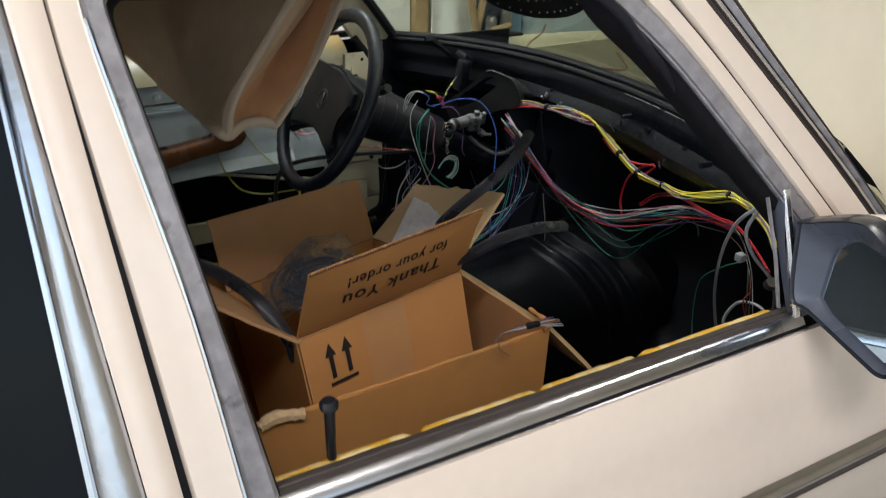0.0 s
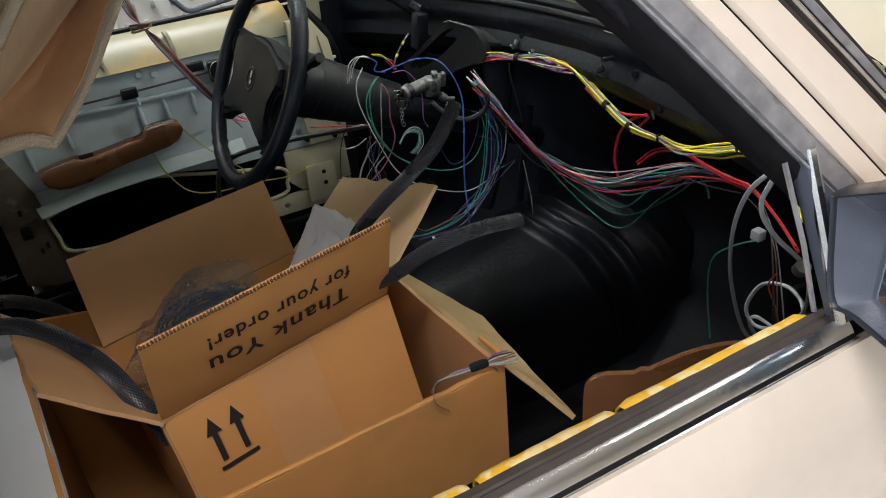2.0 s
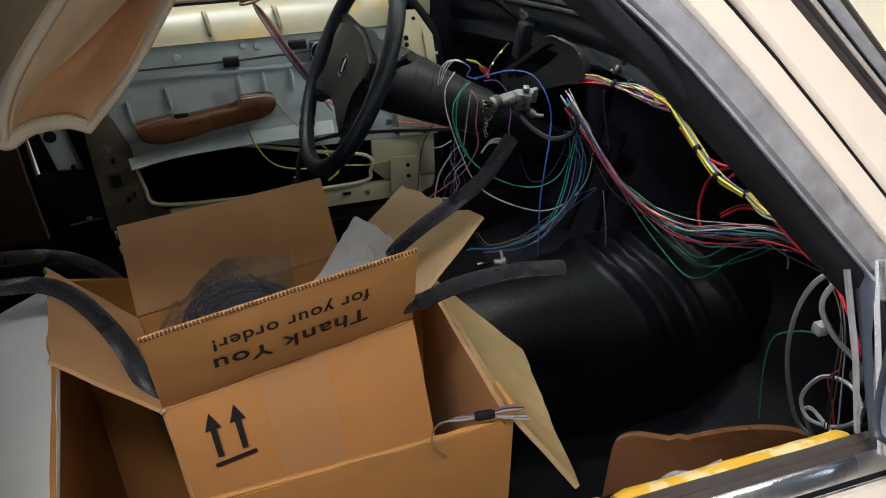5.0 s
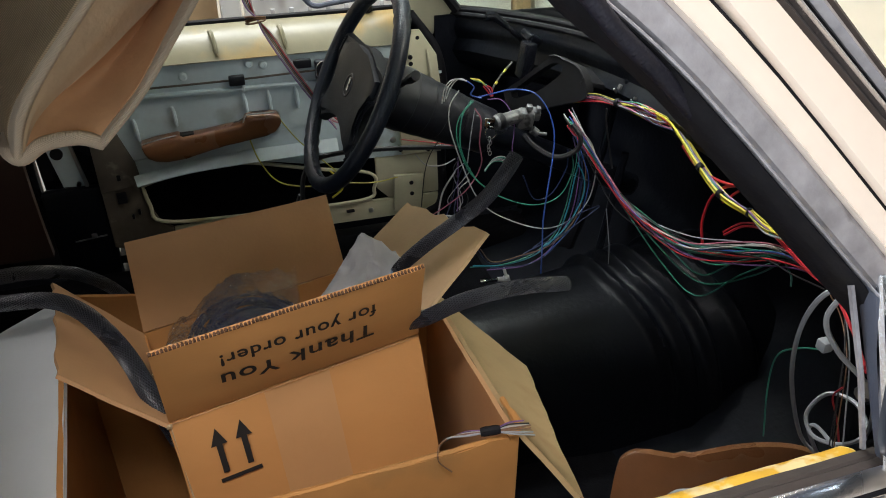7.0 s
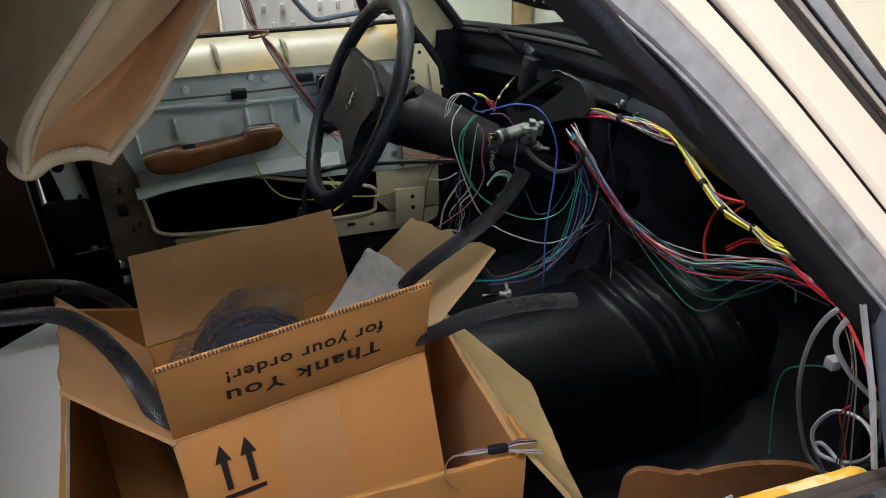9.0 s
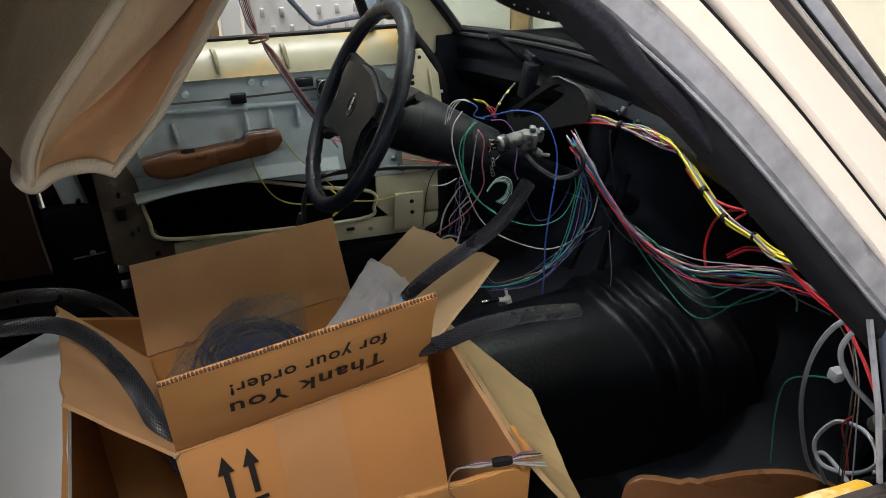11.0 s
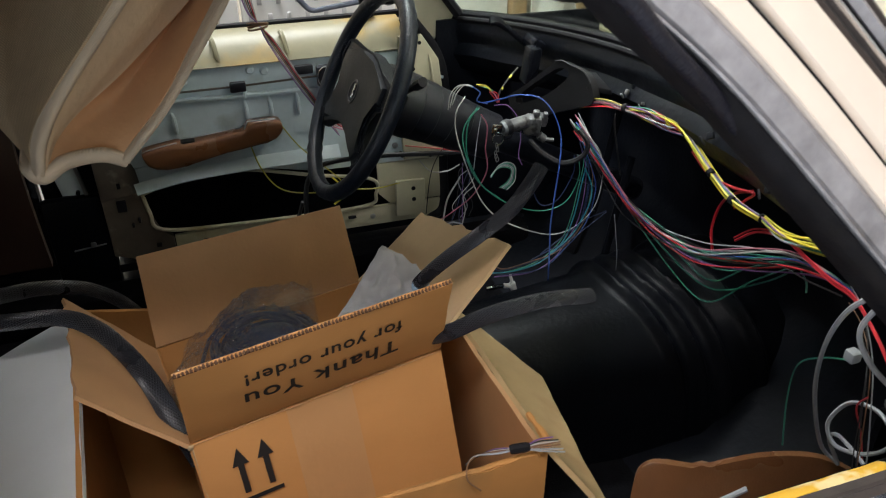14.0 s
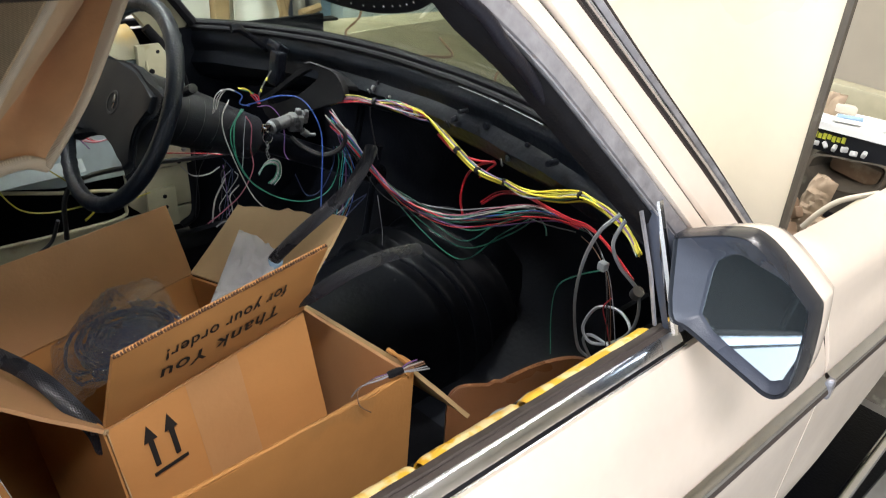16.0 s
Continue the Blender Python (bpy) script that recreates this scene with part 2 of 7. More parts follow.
def glass(name, tint, rough=0.0):
    m = bpy.data.materials.new(name)
    m.use_nodes = True
    b = m.node_tree.nodes["Principled BSDF"]
    b.inputs["Base Color"].default_value = (*tint, 1)
    b.inputs["Transmission Weight"].default_value, b.inputs["Roughness"].default_value, b.inputs["IOR"].default_value = 1.0, rough, 1.45
    return m


GLASS = glass("green_tinted_glass", (0.80, 0.90, 0.76))
DARK_GLASS = material("dark_window_glass", (0.006, 0.008, 0.010), 0.05, 0, 10, 0.2, rough_spread=0.02, spec=0.12)
MIRROR = material("mirror_glass", (0.24, 0.29, 0.32), 0.03, 0.86, 10, 0.02, rough_spread=0.01)

# ---- building helpers ----
HOME = {}


def thing(name, base, label, category, group="", kind=""):
    """An empty at the base of a thing, which parents its parts."""
    ob = new(name)
    ob.location = base
    ob.empty_display_size = 0.05
    HOME[ob.name] = Vector(base)
    return tagged(ob, label, category, group, kind)


def finish(bm, me, smooth):
    bmesh.ops.recalc_face_normals(bm, faces=bm.faces)
    bm.to_mesh(me)
    bm.free()
    if smooth is not None:
        for p in me.polygons:
            p.use_smooth = True
        me.set_sharp_from_angle(angle=radians(smooth))


def part(name, bm, mat, parent, label="", smooth=40):
    """Links a bmesh, given in world metres, as one mesh under a thing or a part."""
    home = HOME[parent.name]
    bmesh.ops.translate(bm, verts=bm.verts, vec=-home)
    me = bpy.data.meshes.new(name)
    finish(bm, me, smooth)
    me.materials.append(mat)
    ob = new(name, me)
    ob.parent = parent
    HOME[ob.name] = home
    return tagged(ob, label)


def single(name, bm, mat, label, category, kind="", smooth=40, group=""):
    """A thing of one mesh, given in world metres."""
    lo = Vector((sum(v.co.x for v in bm.verts) / len(bm.verts), sum(v.co.y for v in bm.verts) / len(bm.verts), min(v.co.z for v in bm.verts)))
    bmesh.ops.translate(bm, verts=bm.verts, vec=-lo)
    me = bpy.data.meshes.new(name)
    finish(bm, me, smooth)
    me.materials.append(mat)
    ob = new(name, me)
    ob.location = lo
    HOME[ob.name] = lo
    return tagged(ob, label, category, group, kind)


def block(bm, centre, size, turn=None, bevel=0.0):
    """A bevelled block; turn is a 3x3 or 4x4 rotation."""
    m = Matrix.Translation(centre) @ (turn.to_4x4() if turn else Matrix()) @ Matrix.Diagonal((*size, 1))
    got = bmesh.ops.create_cube(bm, size=1, matrix=m)
    if bevel:
        edges = list({e for v in got["verts"] for e in v.link_edges})
        bmesh.ops.bevel(bm, geom=edges, offset=bevel, segments=2, affect="EDGES", profile=0.5)
    return bm


def blocks(*rows):
    bm = bmesh.new()
    for r in rows:
        block(bm, *r)
    return bm


def smooth_line(pts, per=6):
    """Points on a smooth curve through pts."""
    p = [Vector(q) for q in pts]
    if len(p) < 3:
        return [p[0].lerp(p[-1], i / per) for i in range(per + 1)]
    p = [2 * p[0] - p[1]] + p + [2 * p[-1] - p[-2]]
    out = []
    for i in range(1, len(p) - 2):
        a, b, c, d = p[i - 1:i + 3]
        for k in range(per):
            t = k / per
            out.append(0.5 * (2 * b + (c - a) * t + (2 * a - 5 * b + 4 * c - d) * t * t + (3 * b - a - 3 * c + d) * t ** 3))
    return out + [p[-2]]


def tube(bm, pts, r, n=8, closed=False, flat=1.0):
    """A round tube along points; r is one radius or one for each point."""
    pts = [Vector(q) for q in pts]
    rs = r if isinstance(r, (list, tuple)) else [r] * len(pts)
    rings, side = [], None
    m = len(pts)
    for i, p in enumerate(pts):
        a, b = (pts[i - 1], pts[(i + 1) % m]) if closed else (pts[max(0, i - 1)], pts[min(m - 1, i + 1)])
        d = (b - a).normalized()
        if side is None:
            side = d.orthogonal().normalized()
        side = (side - d * side.dot(d)).normalized()
        up = d.cross(side)
        rings.append([bm.verts.new(p + rs[i] * (math.cos(2 * math.pi * k / n) * side + flat * math.sin(2 * math.pi * k / n) * up)) for k in range(n)])
    for i in range(m if closed else m - 1):
        u, v = rings[i], rings[(i + 1) % m]
        for k in range(n):
            bm.faces.new((u[k], u[(k + 1) % n], v[(k + 1) % n], v[k]))
    if not closed:
        bm.faces.new(rings[0][::-1])
        bm.faces.new(rings[-1])
    return bm


def loft(bm, rings, closed=False, caps=False):
    """Faces between rows of points; closed: each row is a ring."""
    vs = [[bm.verts.new(p) for p in row] for row in rings]
    n = len(vs[0])
    for u, v in zip(vs, vs[1:]):
        for k in range(n if closed else n - 1):
            bm.faces.new((u[k], u[(k + 1) % n], v[(k + 1) % n], v[k]))
    if caps:
        bm.faces.new(vs[0][::-1])
        bm.faces.new(vs[-1])
    return vs


def sheet(f, nu, nv, thick, bm=None):
    """A sheet with thickness from f(u, v), u and v from 0 to 1."""
    bm = bm or bmesh.new()
    top = [[Vector(f(i / nu, j / nv)) for j in range(nv + 1)] for i in range(nu + 1)]
    low = []
    for i in range(nu + 1):
        row = []
        for j in range(nv + 1):
            du = top[min(nu, i + 1)][j] - top[max(0, i - 1)][j]
            dv = top[i][min(nv, j + 1)] - top[i][max(0, j - 1)]
            n = du.cross(dv)
            row.append(top[i][j] - (n.normalized() if n.length > 1e-9 else Vector((0, 0, 1))) * thick)
        low.append(row)
    a = [[bm.verts.new(p) for p in row] for row in top]
    b = [[bm.verts.new(p) for p in row] for row in low]
    for i in range(nu):
        for j in range(nv):
            bm.faces.new((a[i][j], a[i + 1][j], a[i + 1][j + 1], a[i][j + 1]))
            bm.faces.new((b[i][j], b[i][j + 1], b[i + 1][j + 1], b[i + 1][j]))
    for i in range(nu):
        for j in (0, nv):
            bm.faces.new((a[i][j], b[i][j], b[i + 1][j], a[i + 1][j]))
    for j in range(nv):
        for i in (0, nu):
            bm.faces.new((a[i][j], a[i][j + 1], b[i][j + 1], b[i][j]))
    return bm


def bilinear(a, b, c, d):
    """f(u, v) over the corners a (0,0), b (1,0), c (1,1), d (0,1)."""
    a, b, c, d = (Vector(q) for q in (a, b, c, d))
    return lambda u, v: a.lerp(b, u).lerp(d.lerp(c, u), v)


def prism(poly, depth, bm=None, bevel=0.0):
    """A flat polygon of world points pushed along the vector depth."""
    bm = bm or bmesh.new()
    depth = Vector(depth)
    a = [bm.verts.new(Vector(p)) for p in poly]
    b = [bm.verts.new(Vector(p) + depth) for p in poly]
    faces = [bm.faces.new(a), bm.faces.new(b[::-1])]
    n = len(a)
    for k in range(n):
        bm.faces.new((a[k], b[k], b[(k + 1) % n], a[(k + 1) % n]))
    if bevel:
        bmesh.ops.bevel(bm, geom=[e for f in faces for e in f.edges], offset=bevel, segments=2, affect="EDGES", profile=0.5)
    return bm

# ---- the garage ----
def wall(name, lo, hi, mat, label):
    c = [(a + b) / 2 for a, b in zip(lo, hi)]
    return single(name, blocks((c, [b - a for a, b in zip(lo, hi)], None, 0.0)), mat, label, "wall", "structure", None)


single("floor", blocks(((0, 0.5, -0.05), (10, 8, 0.1), None, 0.0)), CONCRETE, "grey stained concrete garage floor", "floor", "structure", None)
single("ceiling", blocks(((0, 0.5, 2.75), (10, 8, 0.1), None, 0.0)), PLASTER, "pale painted garage ceiling", "ceiling", "structure", None)
wall("wall_north", (-4.6, 3.2, 0), (4.2, 3.35, 2.7), PLASTER, "pale painted garage wall beyond the car")
# the gap in the south wall is unseen, added for the side fill lamp
for lo, hi in (((-4.6, -2.75, 0), (-2.4, -2.6, 2.7)), ((0.2, -2.75, 0), (4.2, -2.6, 2.7)), ((-2.4, -2.75, 2.3), (0.2, -2.6, 2.7))):
    wall("wall_south", lo, hi, PLASTER, "pale wall round an unseen opening added for the side fill")
wall("wall_east", (3.4, -2.6, 0), (3.55, 3.2, 2.7), PLASTER, "pale painted garage wall before the car")
for i, (lo, hi) in enumerate((((-4.6, -2.6, 0), (-4.45, -2.1, 2.7)), ((-4.6, 1.9, 0), (-4.45, 3.2, 2.7)), ((-4.6, -2.1, 2.3), (-4.45, 1.9, 2.7)))):
    wall("wall_west", lo, hi, PLASTER, "pale wall round the open garage door")

# ---- the car ----
car = thing("car", (0, 0.73, 0), "cream four-door saloon with a stripped black interior, parked in the garage", "car")


def skin_y(z):
    """How far out the side of the body stands at a height."""
    row = ((0.25, -0.04), (0.35, -0.082), (0.5, -0.100), (0.70, -0.104), (0.785, -0.0975), (0.82, -0.0865), (0.835, -0.0795), (0.87, -0.0715), (0.90, -0.059), (0.935, -0.041))
    for (a, p), (b, q) in zip(row, row[1:]):
        if z <= b:
            return p + (q - p) * max(0, z - a) / (b - a)
    return row[-1][1]


def lean(x, z, out=0.0):
    """A place in the leaning plane of the side windows; out: metres towards the outside."""
    out -= 0.008
    return Vector((x, -0.3369 + 0.33 * z - 0.95 * out, z + 0.31 * out))


# passenger door: skin, belt mouldings, rail, window frame
def door_front(z):
    return 0.375 - 0.06 * max(0, (z - 0.76) / 0.17) ** 1.6


bm = sheet(lambda u, v: (lambda z: (-0.652 + (door_front(z) + 0.652) * u, skin_y(z), z))(0.28 + 0.648 * v), 24, 30, 0.012)
door = part("passenger_door", bm, CREAM, car, "cream painted front door with its window wound down")
part("chrome_strip", sheet(lambda u, v: (-0.648 + 0.70 * u, -0.0335 + 0.0130 * v, 0.9250 + 0.0110 * math.sin(math.pi * 0.5 * v) ** 0.8), 20, 8, 0.004), BELT_CHROME, door, "bright chrome belt strip")
part("belt_groove", sheet(lambda u, v: (-0.648 + 0.70 * u, -0.0440 + 0.0125 * v, 0.9240 + 0.0035 * v - 0.003 * math.sin(math.pi * v)), 20, 6, 0.004), RUBBER, door, "dark rubber lip below the belt strip")
part("belt_groove_line", tube(bmesh.new(), [(-0.648 + 0.70 * k / 20, -0.0385, 0.9235) for k in range(21)], 0.0017, 6), CHROME, door, "thin bright line in the dark lip")
part("window_slot_rubber", sheet(lambda u, v: (-0.65 + 0.70 * u, -0.0210 + 0.0195 * v, 0.9335 + 0.0018 * math.sin(math.pi * v) - 0.0015 * (abs(v - 0.5) < 0.09) + 0.0004 * math.sin(60 * u)), 40, 10, 0.012), RUBBER_GREY, door, "weathered black rubber along the window slot")
for a, b in ((-0.645, -0.445), (-0.434, -0.303), (-0.295, -0.170), (-0.162, 0.045)):
    def rail(u, v, a=a, b=b):
        prof = ((0.0, 0.915), (0.0005, 0.9245), (0.004, 0.9265), (0.010, 0.9255), (0.015, 0.9225), (0.0175, 0.918), (0.0185, 0.908), (0.019, 0.860))
        y, z = prof[min(7, round(v * 7))]
        pinch = 0.004 * max(0.0, 1 - min(u, 1 - u) * (b - a) / 0.006)
        return (a + (b - a) * u, y, z - pinch + 0.0012 * noise.noise((u * 9 + a * 40, v, 0)))
    part("inner_rail", sheet(rail, 24, 7, 0.002), YELLOW_RAIL, door, "yellowed, chipped paint on the inner window rail")
part("door_inner_panel", blocks(((-0.12, 0.042, 0.60), (1.02, 0.004, 0.56), None, 0.0)), BLACK_MAT, door, "black inner side of the door")

# stations round the window, from the foot of the rear post to the foot of the front post: inner edge, trim edge, outer edge
EDGE_IN = [(-0.583, 0.932), (-0.586, 0.951), (-0.605, 1.091), (-0.622, 1.205), (-0.637, 1.298), (-0.637, 1.322), (-0.615, 1.324), (-0.5, 1.32), (-0.36, 1.316), (-0.25, 1.311), (-0.212, 1.299), (-0.18, 1.277), (-0.114, 1.22), (-0.001, 1.1), (0.093, 1.0), (0.149, 0.94)]
EDGE_TRIM = [(-0.611, 0.932), (-0.613, 0.96), (-0.625, 1.1), (-0.642, 1.217), (-0.655, 1.31), (-0.65, 1.334), (-0.62, 1.335), (-0.5, 1.331), (-0.36, 1.326), (-0.24, 1.321), (-0.192, 1.31), (-0.158, 1.288), (-0.085, 1.22), (0.028, 1.1), (0.12, 1.0), (0.176, 0.94)]
EDGE_OUT = [(-0.65, 0.932), (-0.652, 0.968), (-0.661, 1.1), (-0.67, 1.22), (-0.677, 1.318), (-0.672, 1.35), (-0.63, 1.353), (-0.5, 1.351), (-0.355, 1.346), (-0.21, 1.339), (-0.173, 1.323), (-0.141, 1.298), (-0.059, 1.22), (0.054, 1.1), (0.147, 1.0), (0.204, 0.94)]
EDGE_SEAL = [(x + d, z - e) for (x, z), d, e in zip(EDGE_IN, [0.003] * 5 + [0.008] * 2 + [0.0] * 2 + [-0.004] * 2 + [-0.012] * 5, [0.0] * 5 + [0.001] * 6 + [0.004] * 5)]


def frame_band(one, two, prof, name, mat, label="", parent=None, f0=0.0, f1=1.0):
    """A band between two edges in the window plane; prof: (fraction, height) across it."""
    rows = [smooth_line([lean(p[0] + (q[0] - p[0]) * (f0 + (f1 - f0) * s), p[1] + (q[1] - p[1]) * (f0 + (f1 - f0) * s), h) for p, q in zip(one, two)], 3) for s, h in prof]
    bm = bmesh.new()
    loft(bm, list(zip(*rows)), closed=True, caps=True)
    return part(name, bm, mat, parent or door, label, 35)


frame_band(EDGE_SEAL, EDGE_IN, ((0, -0.030), (0, -0.018), (0.3, -0.006), (0.8, 0.000), (1, -0.003), (1, -0.030)), "window_seal", RUBBER, "black rubber window seal")
frame_band(EDGE_IN, EDGE_TRIM, ((0, -0.03), (0, 0.000), (0.15, 0.005), (0.8, 0.007), (1, 0.004), (1, -0.03)), "window_trim", ALU, "dull bright-metal trim round the window")
frame_band(EDGE_TRIM, EDGE_OUT, ((0, -0.03), (0, 0.005), (0.06, 0.009), (0.12, 0.008), (0.5, 0.010), (0.92, 0.009), (1, 0.004), (1, -0.03)), "window_frame", CREAM, "cream painted window frame")
part("trim_lip", tube(bmesh.new(), smooth_line([lean(x - 0.002, z, 0.0055) for x, z in EDGE_IN[9:]], 6), 0.0011, 6), ALU, door, "thin worn bright lip of the trim")
part("trim_line", tube(bmesh.new(), smooth_line([lean(x, z, 0.0085) for x, z in EDGE_TRIM[:5]], 4), 0.0017, 6), CHROME, door, "thin bright line beside the trim")
# near-flush black strip draws the shade inside the shut-line gap
frame_band(EDGE_OUT, [(x - 0.006, z) for x, z in EDGE_OUT[:5]] + [(x, z + 0.005) for x, z in EDGE_OUT[5:11]] + [(x + 0.0045, z) for x, z in EDGE_OUT[11:]],
           ((0, -0.03), (0, 0.0045), (1, 0.0045), (1, -0.03)), "door_gap_seal", RUBBER, "black strip put in for the shade of the shut line")
bm = prism([lean(*q, -0.012) for q in ((0.022, 1.078), (0.145, 0.948), (0.15, 0.935), (0.045, 0.935))], Vector((0, -0.018, 0.004)), None, 0.003)
part("mirror_sail", bm, PLASTIC_GREY, door, "dark grey triangular mirror base panel")
part("front_bar", tube(bmesh.new(), smooth_line([lean(0.030, 1.084, 0.004), lean(0.035, 1.01, 0.006), lean(0.041, 0.938, 0.006)], 5), 0.0055, 8), CHROME, door, "bright upright bar at the window's front")
part("glass_channel", tube(bmesh.new(), [(0.012, 0.031, 1.073), (0.028, 0.012, 1.0), (0.040, -0.001, 0.935)], 0.0026, 6), ALU, door, "thin grey window guide channel")

# body beyond the door: A-pillar, roof rail, rear door, fender
GAP = [(-0.7, 1.36), (-0.5, 1.356), (-0.36, 1.351), (-0.21, 1.344), (-0.168, 1.327), (-0.136, 1.301), (-0.0545, 1.22), (0.0585, 1.1), (0.1515, 1.0), (0.2085, 0.94)]
PAINT_END = [(-0.7, 1.385), (-0.5, 1.384), (-0.34, 1.38), (-0.17, 1.37), (-0.136, 1.345), (-0.1, 1.304), (-0.014, 1.22), (0.108, 1.1), (0.203, 1.0), (0.261, 0.94)]
CHROME_END = [(x + d, z + e) for (x, z), d, e in zip(PAINT_END, (0, 0, 0.007, 0.022, 0.034, 0.043, 0.041, 0.036, 0.032, 0.030), (0.014, 0.014, 0.014, 0.012, 0.010, 0.005, 0, 0, 0, 0))]
BAND = ((0, -0.03), (0, 0.005), (0.10, 0.009), (0.55, 0.011), (0.92, 0.009), (1, 0.004), (1, -0.03))
frame_band(GAP, PAINT_END, BAND, "windscreen_pillar", CREAM, "cream painted windscreen pillar and roof edge", car)
for f0, f1, h, nm, mt, lab in ((0.0, 0.24, 0.006, "windscreen_rubber", RUBBER_GREY, "black rubber beside the windscreen"), (0.24, 0.40, 0.010, "windscreen_chrome", CHROME, "thin bright strip round the windscreen"),
                               (0.40, 0.52, 0.006, "windscreen_groove", RUBBER, "black groove beside the bright strip"), (0.52, 0.80, 0.009, "windscreen_strip", ALU, "worn grey metal strip round the windscreen"),
                               (0.80, 1.06, 0.004, "windscreen_outer_rubber", RUBBER_GREY, "weathered rubber round the windscreen")):
    frame_band(PAINT_END, CHROME_END, ((0, -0.03), (0, h - 0.004), (0.5, h), (1, h - 0.004), (1, -0.03)), nm, mt, lab, car, f0, f1)
part("inner_pillar", tube(bmesh.new(), smooth_line([(-0.235, 0.128, 1.345), (-0.155, 0.121, 1.305), (-0.062, 0.105, 1.205), (0.055, 0.083, 1.09), (0.165, 0.068, 0.995), (0.255, 0.060, 0.90)], 5), 0.016, 10), BLACK_METAL, car, "black inner side of the windscreen pillar")
seal_line = smooth_line([(-0.60, 0.118, 1.345), (-0.36, 0.118, 1.340), (-0.255, 0.100, 1.318), (-0.200, 0.085, 1.285), (-0.170, 0.080, 1.255), (-0.137, 0.080, 1.226), (-0.090, 0.085, 1.181), (-0.045, 0.082, 1.138), (0.010, 0.078, 1.092), (0.045, 0.072, 1.060)], 44)
part("body_door_seal", tube(bmesh.new(), seal_line, [0.0058 + 0.00014 * math.sin(k * 2.1) for k in range(len(seal_line))], 12), SEAL, car, "black ribbed door opening seal")

# rear door, with its frame and dark glass
bm = sheet(lambda u, v: (-1.55 + 0.893 * u, skin_y(0.28 + 0.648 * v), 0.28 + 0.648 * v), 10, 24, 0.012)
rear_door = part("rear_door", bm, CREAM, car, "cream painted rear door")
def strip_on_frame(x0, x1, z0, z1, out, name, mat, parent, label):
    """An upright strip in the window plane; x0 and x1 are pairs for its foot and head."""
    prof = ((0, -0.03), (0, out), (0.25, out + 0.004), (0.75, out + 0.004), (1, out), (1, -0.03))
    rings = [[lean((x0[0] + (x0[1] - x0[0]) * s) * (1 - k) + (x1[0] + (x1[1] - x1[0]) * s) * k, z0 + (z1 - z0) * k, h) for s, h in prof] for k in (0, 0.25, 0.5, 0.75, 1)]
    bm = bmesh.new()
    loft(bm, rings, closed=True, caps=True)
    return part(name, bm, mat, parent, label, 35)


strip_on_frame((-0.681, -0.656), (-0.704, -0.681), 0.93, 1.37, 0.008, "rear_window_frame", CREAM, rear_door, "cream painted rear window frame")
strip_on_frame((-0.7155, -0.682), (-0.7125, -0.705), 0.93, 1.37, 0.004, "rear_window_trim", BELT_CHROME, rear_door, "dull bright-metal window trim")
strip_on_frame((-0.7245, -0.7160), (-0.7165, -0.7130), 0.93, 1.37, 0.010, "rear_window_chrome", CHROME, rear_door, "bright chrome strip")
part("rear_window_glass", prism([lean(-1.5, 0.93, -0.012), lean(-0.718, 0.93, -0.012), lean(-0.712, 1.37, -0.012), lean(-1.4, 1.37, -0.012)], (0, 0.005, 0)), DARK_GLASS, rear_door, "dark rear side window")
part("rear_belt_chrome", sheet(lambda u, v: (-1.54 + 0.885 * u, -0.049 + 0.014 * v, 0.929 + 0.012 * math.sin(math.pi * (0.15 + 0.75 * v))), 8, 6, 0.004), CHROME, rear_door, "bright chrome belt strip")
part("rear_window_shelf", blocks(((-1.1, -0.015, 0.92), (0.88, 0.03, 0.03), None, 0.003)), RUBBER_GREY, rear_door)

# fender with its wheel arch


def arch(x):
    """Height of the wing's lower edge over the wheel."""
    return max(0.26, 0.465 + 0.37 * (x - 0.445) + 0.18 * (x - 0.445) ** 2 if x < 0.95 else 0.70 - 0.9 * (x - 0.95) ** 2)



def fender(u, v):
    x = 0.381 + 1.34 * u
    z0 = arch(x)
    top = 0.925 - 0.05 * u
    s = min(1.0, v / 0.72)
    z = z0 + (top - 0.045 - z0) * s
    y = skin_y(min(0.90, z + 0.01 * u))
    if v > 0.72:
        k = (v - 0.72) / 0.28 * math.pi / 2
        y, z = y + 0.085 * (1 - math.cos(k)), top - 0.045 + 0.045 * math.sin(k)
    return (max(x, door_front(z) + 0.006) if u < 0.02 else x, y, z)


part("fender", sheet(fender, 70, 30, 0.006), CREAM, car, "cream painted front wing with chrome side moulding")
for a, b, nm in ((-0.648, 0.368, "door_side_moulding"), (0.378, 1.65, "wing_side_moulding"), (-1.54, -0.656, "rear_side_moulding")):
    md = part(nm, sheet(lambda u, v, a=a, b=b: (a + (b - a) * u, -0.101 - 0.013 * math.sin(math.pi * v) ** 0.6, 0.730 + 0.038 * v), 12, 12, 0.004), CHROME, car, "bright side moulding with a dark rubber insert")
    part("moulding_insert", sheet(lambda u, v, a=a, b=b: (a + 0.004 + (b - a - 0.008) * u, -0.1135 - 0.003 * math.sin(math.pi * v), 0.7405 + 0.012 * v), 12, 6, 0.003), RUBBER_GREY, md, "dark rubber insert")
part("moulding_clip", blocks(((0.373, -0.112, 0.749), (0.012, 0.012, 0.034), None, 0.004)), ALU, car, "small clip at the moulding's joint")
part("wheel_arch_liner", sheet(lambda u, v: (0.36 + 1.0 * u, -0.07 + 0.37 * v, arch(0.36 + 1.0 * u) + 0.03), 24, 4, 0.006), BLACK_MAT, car, "black inside of the wheel arch")
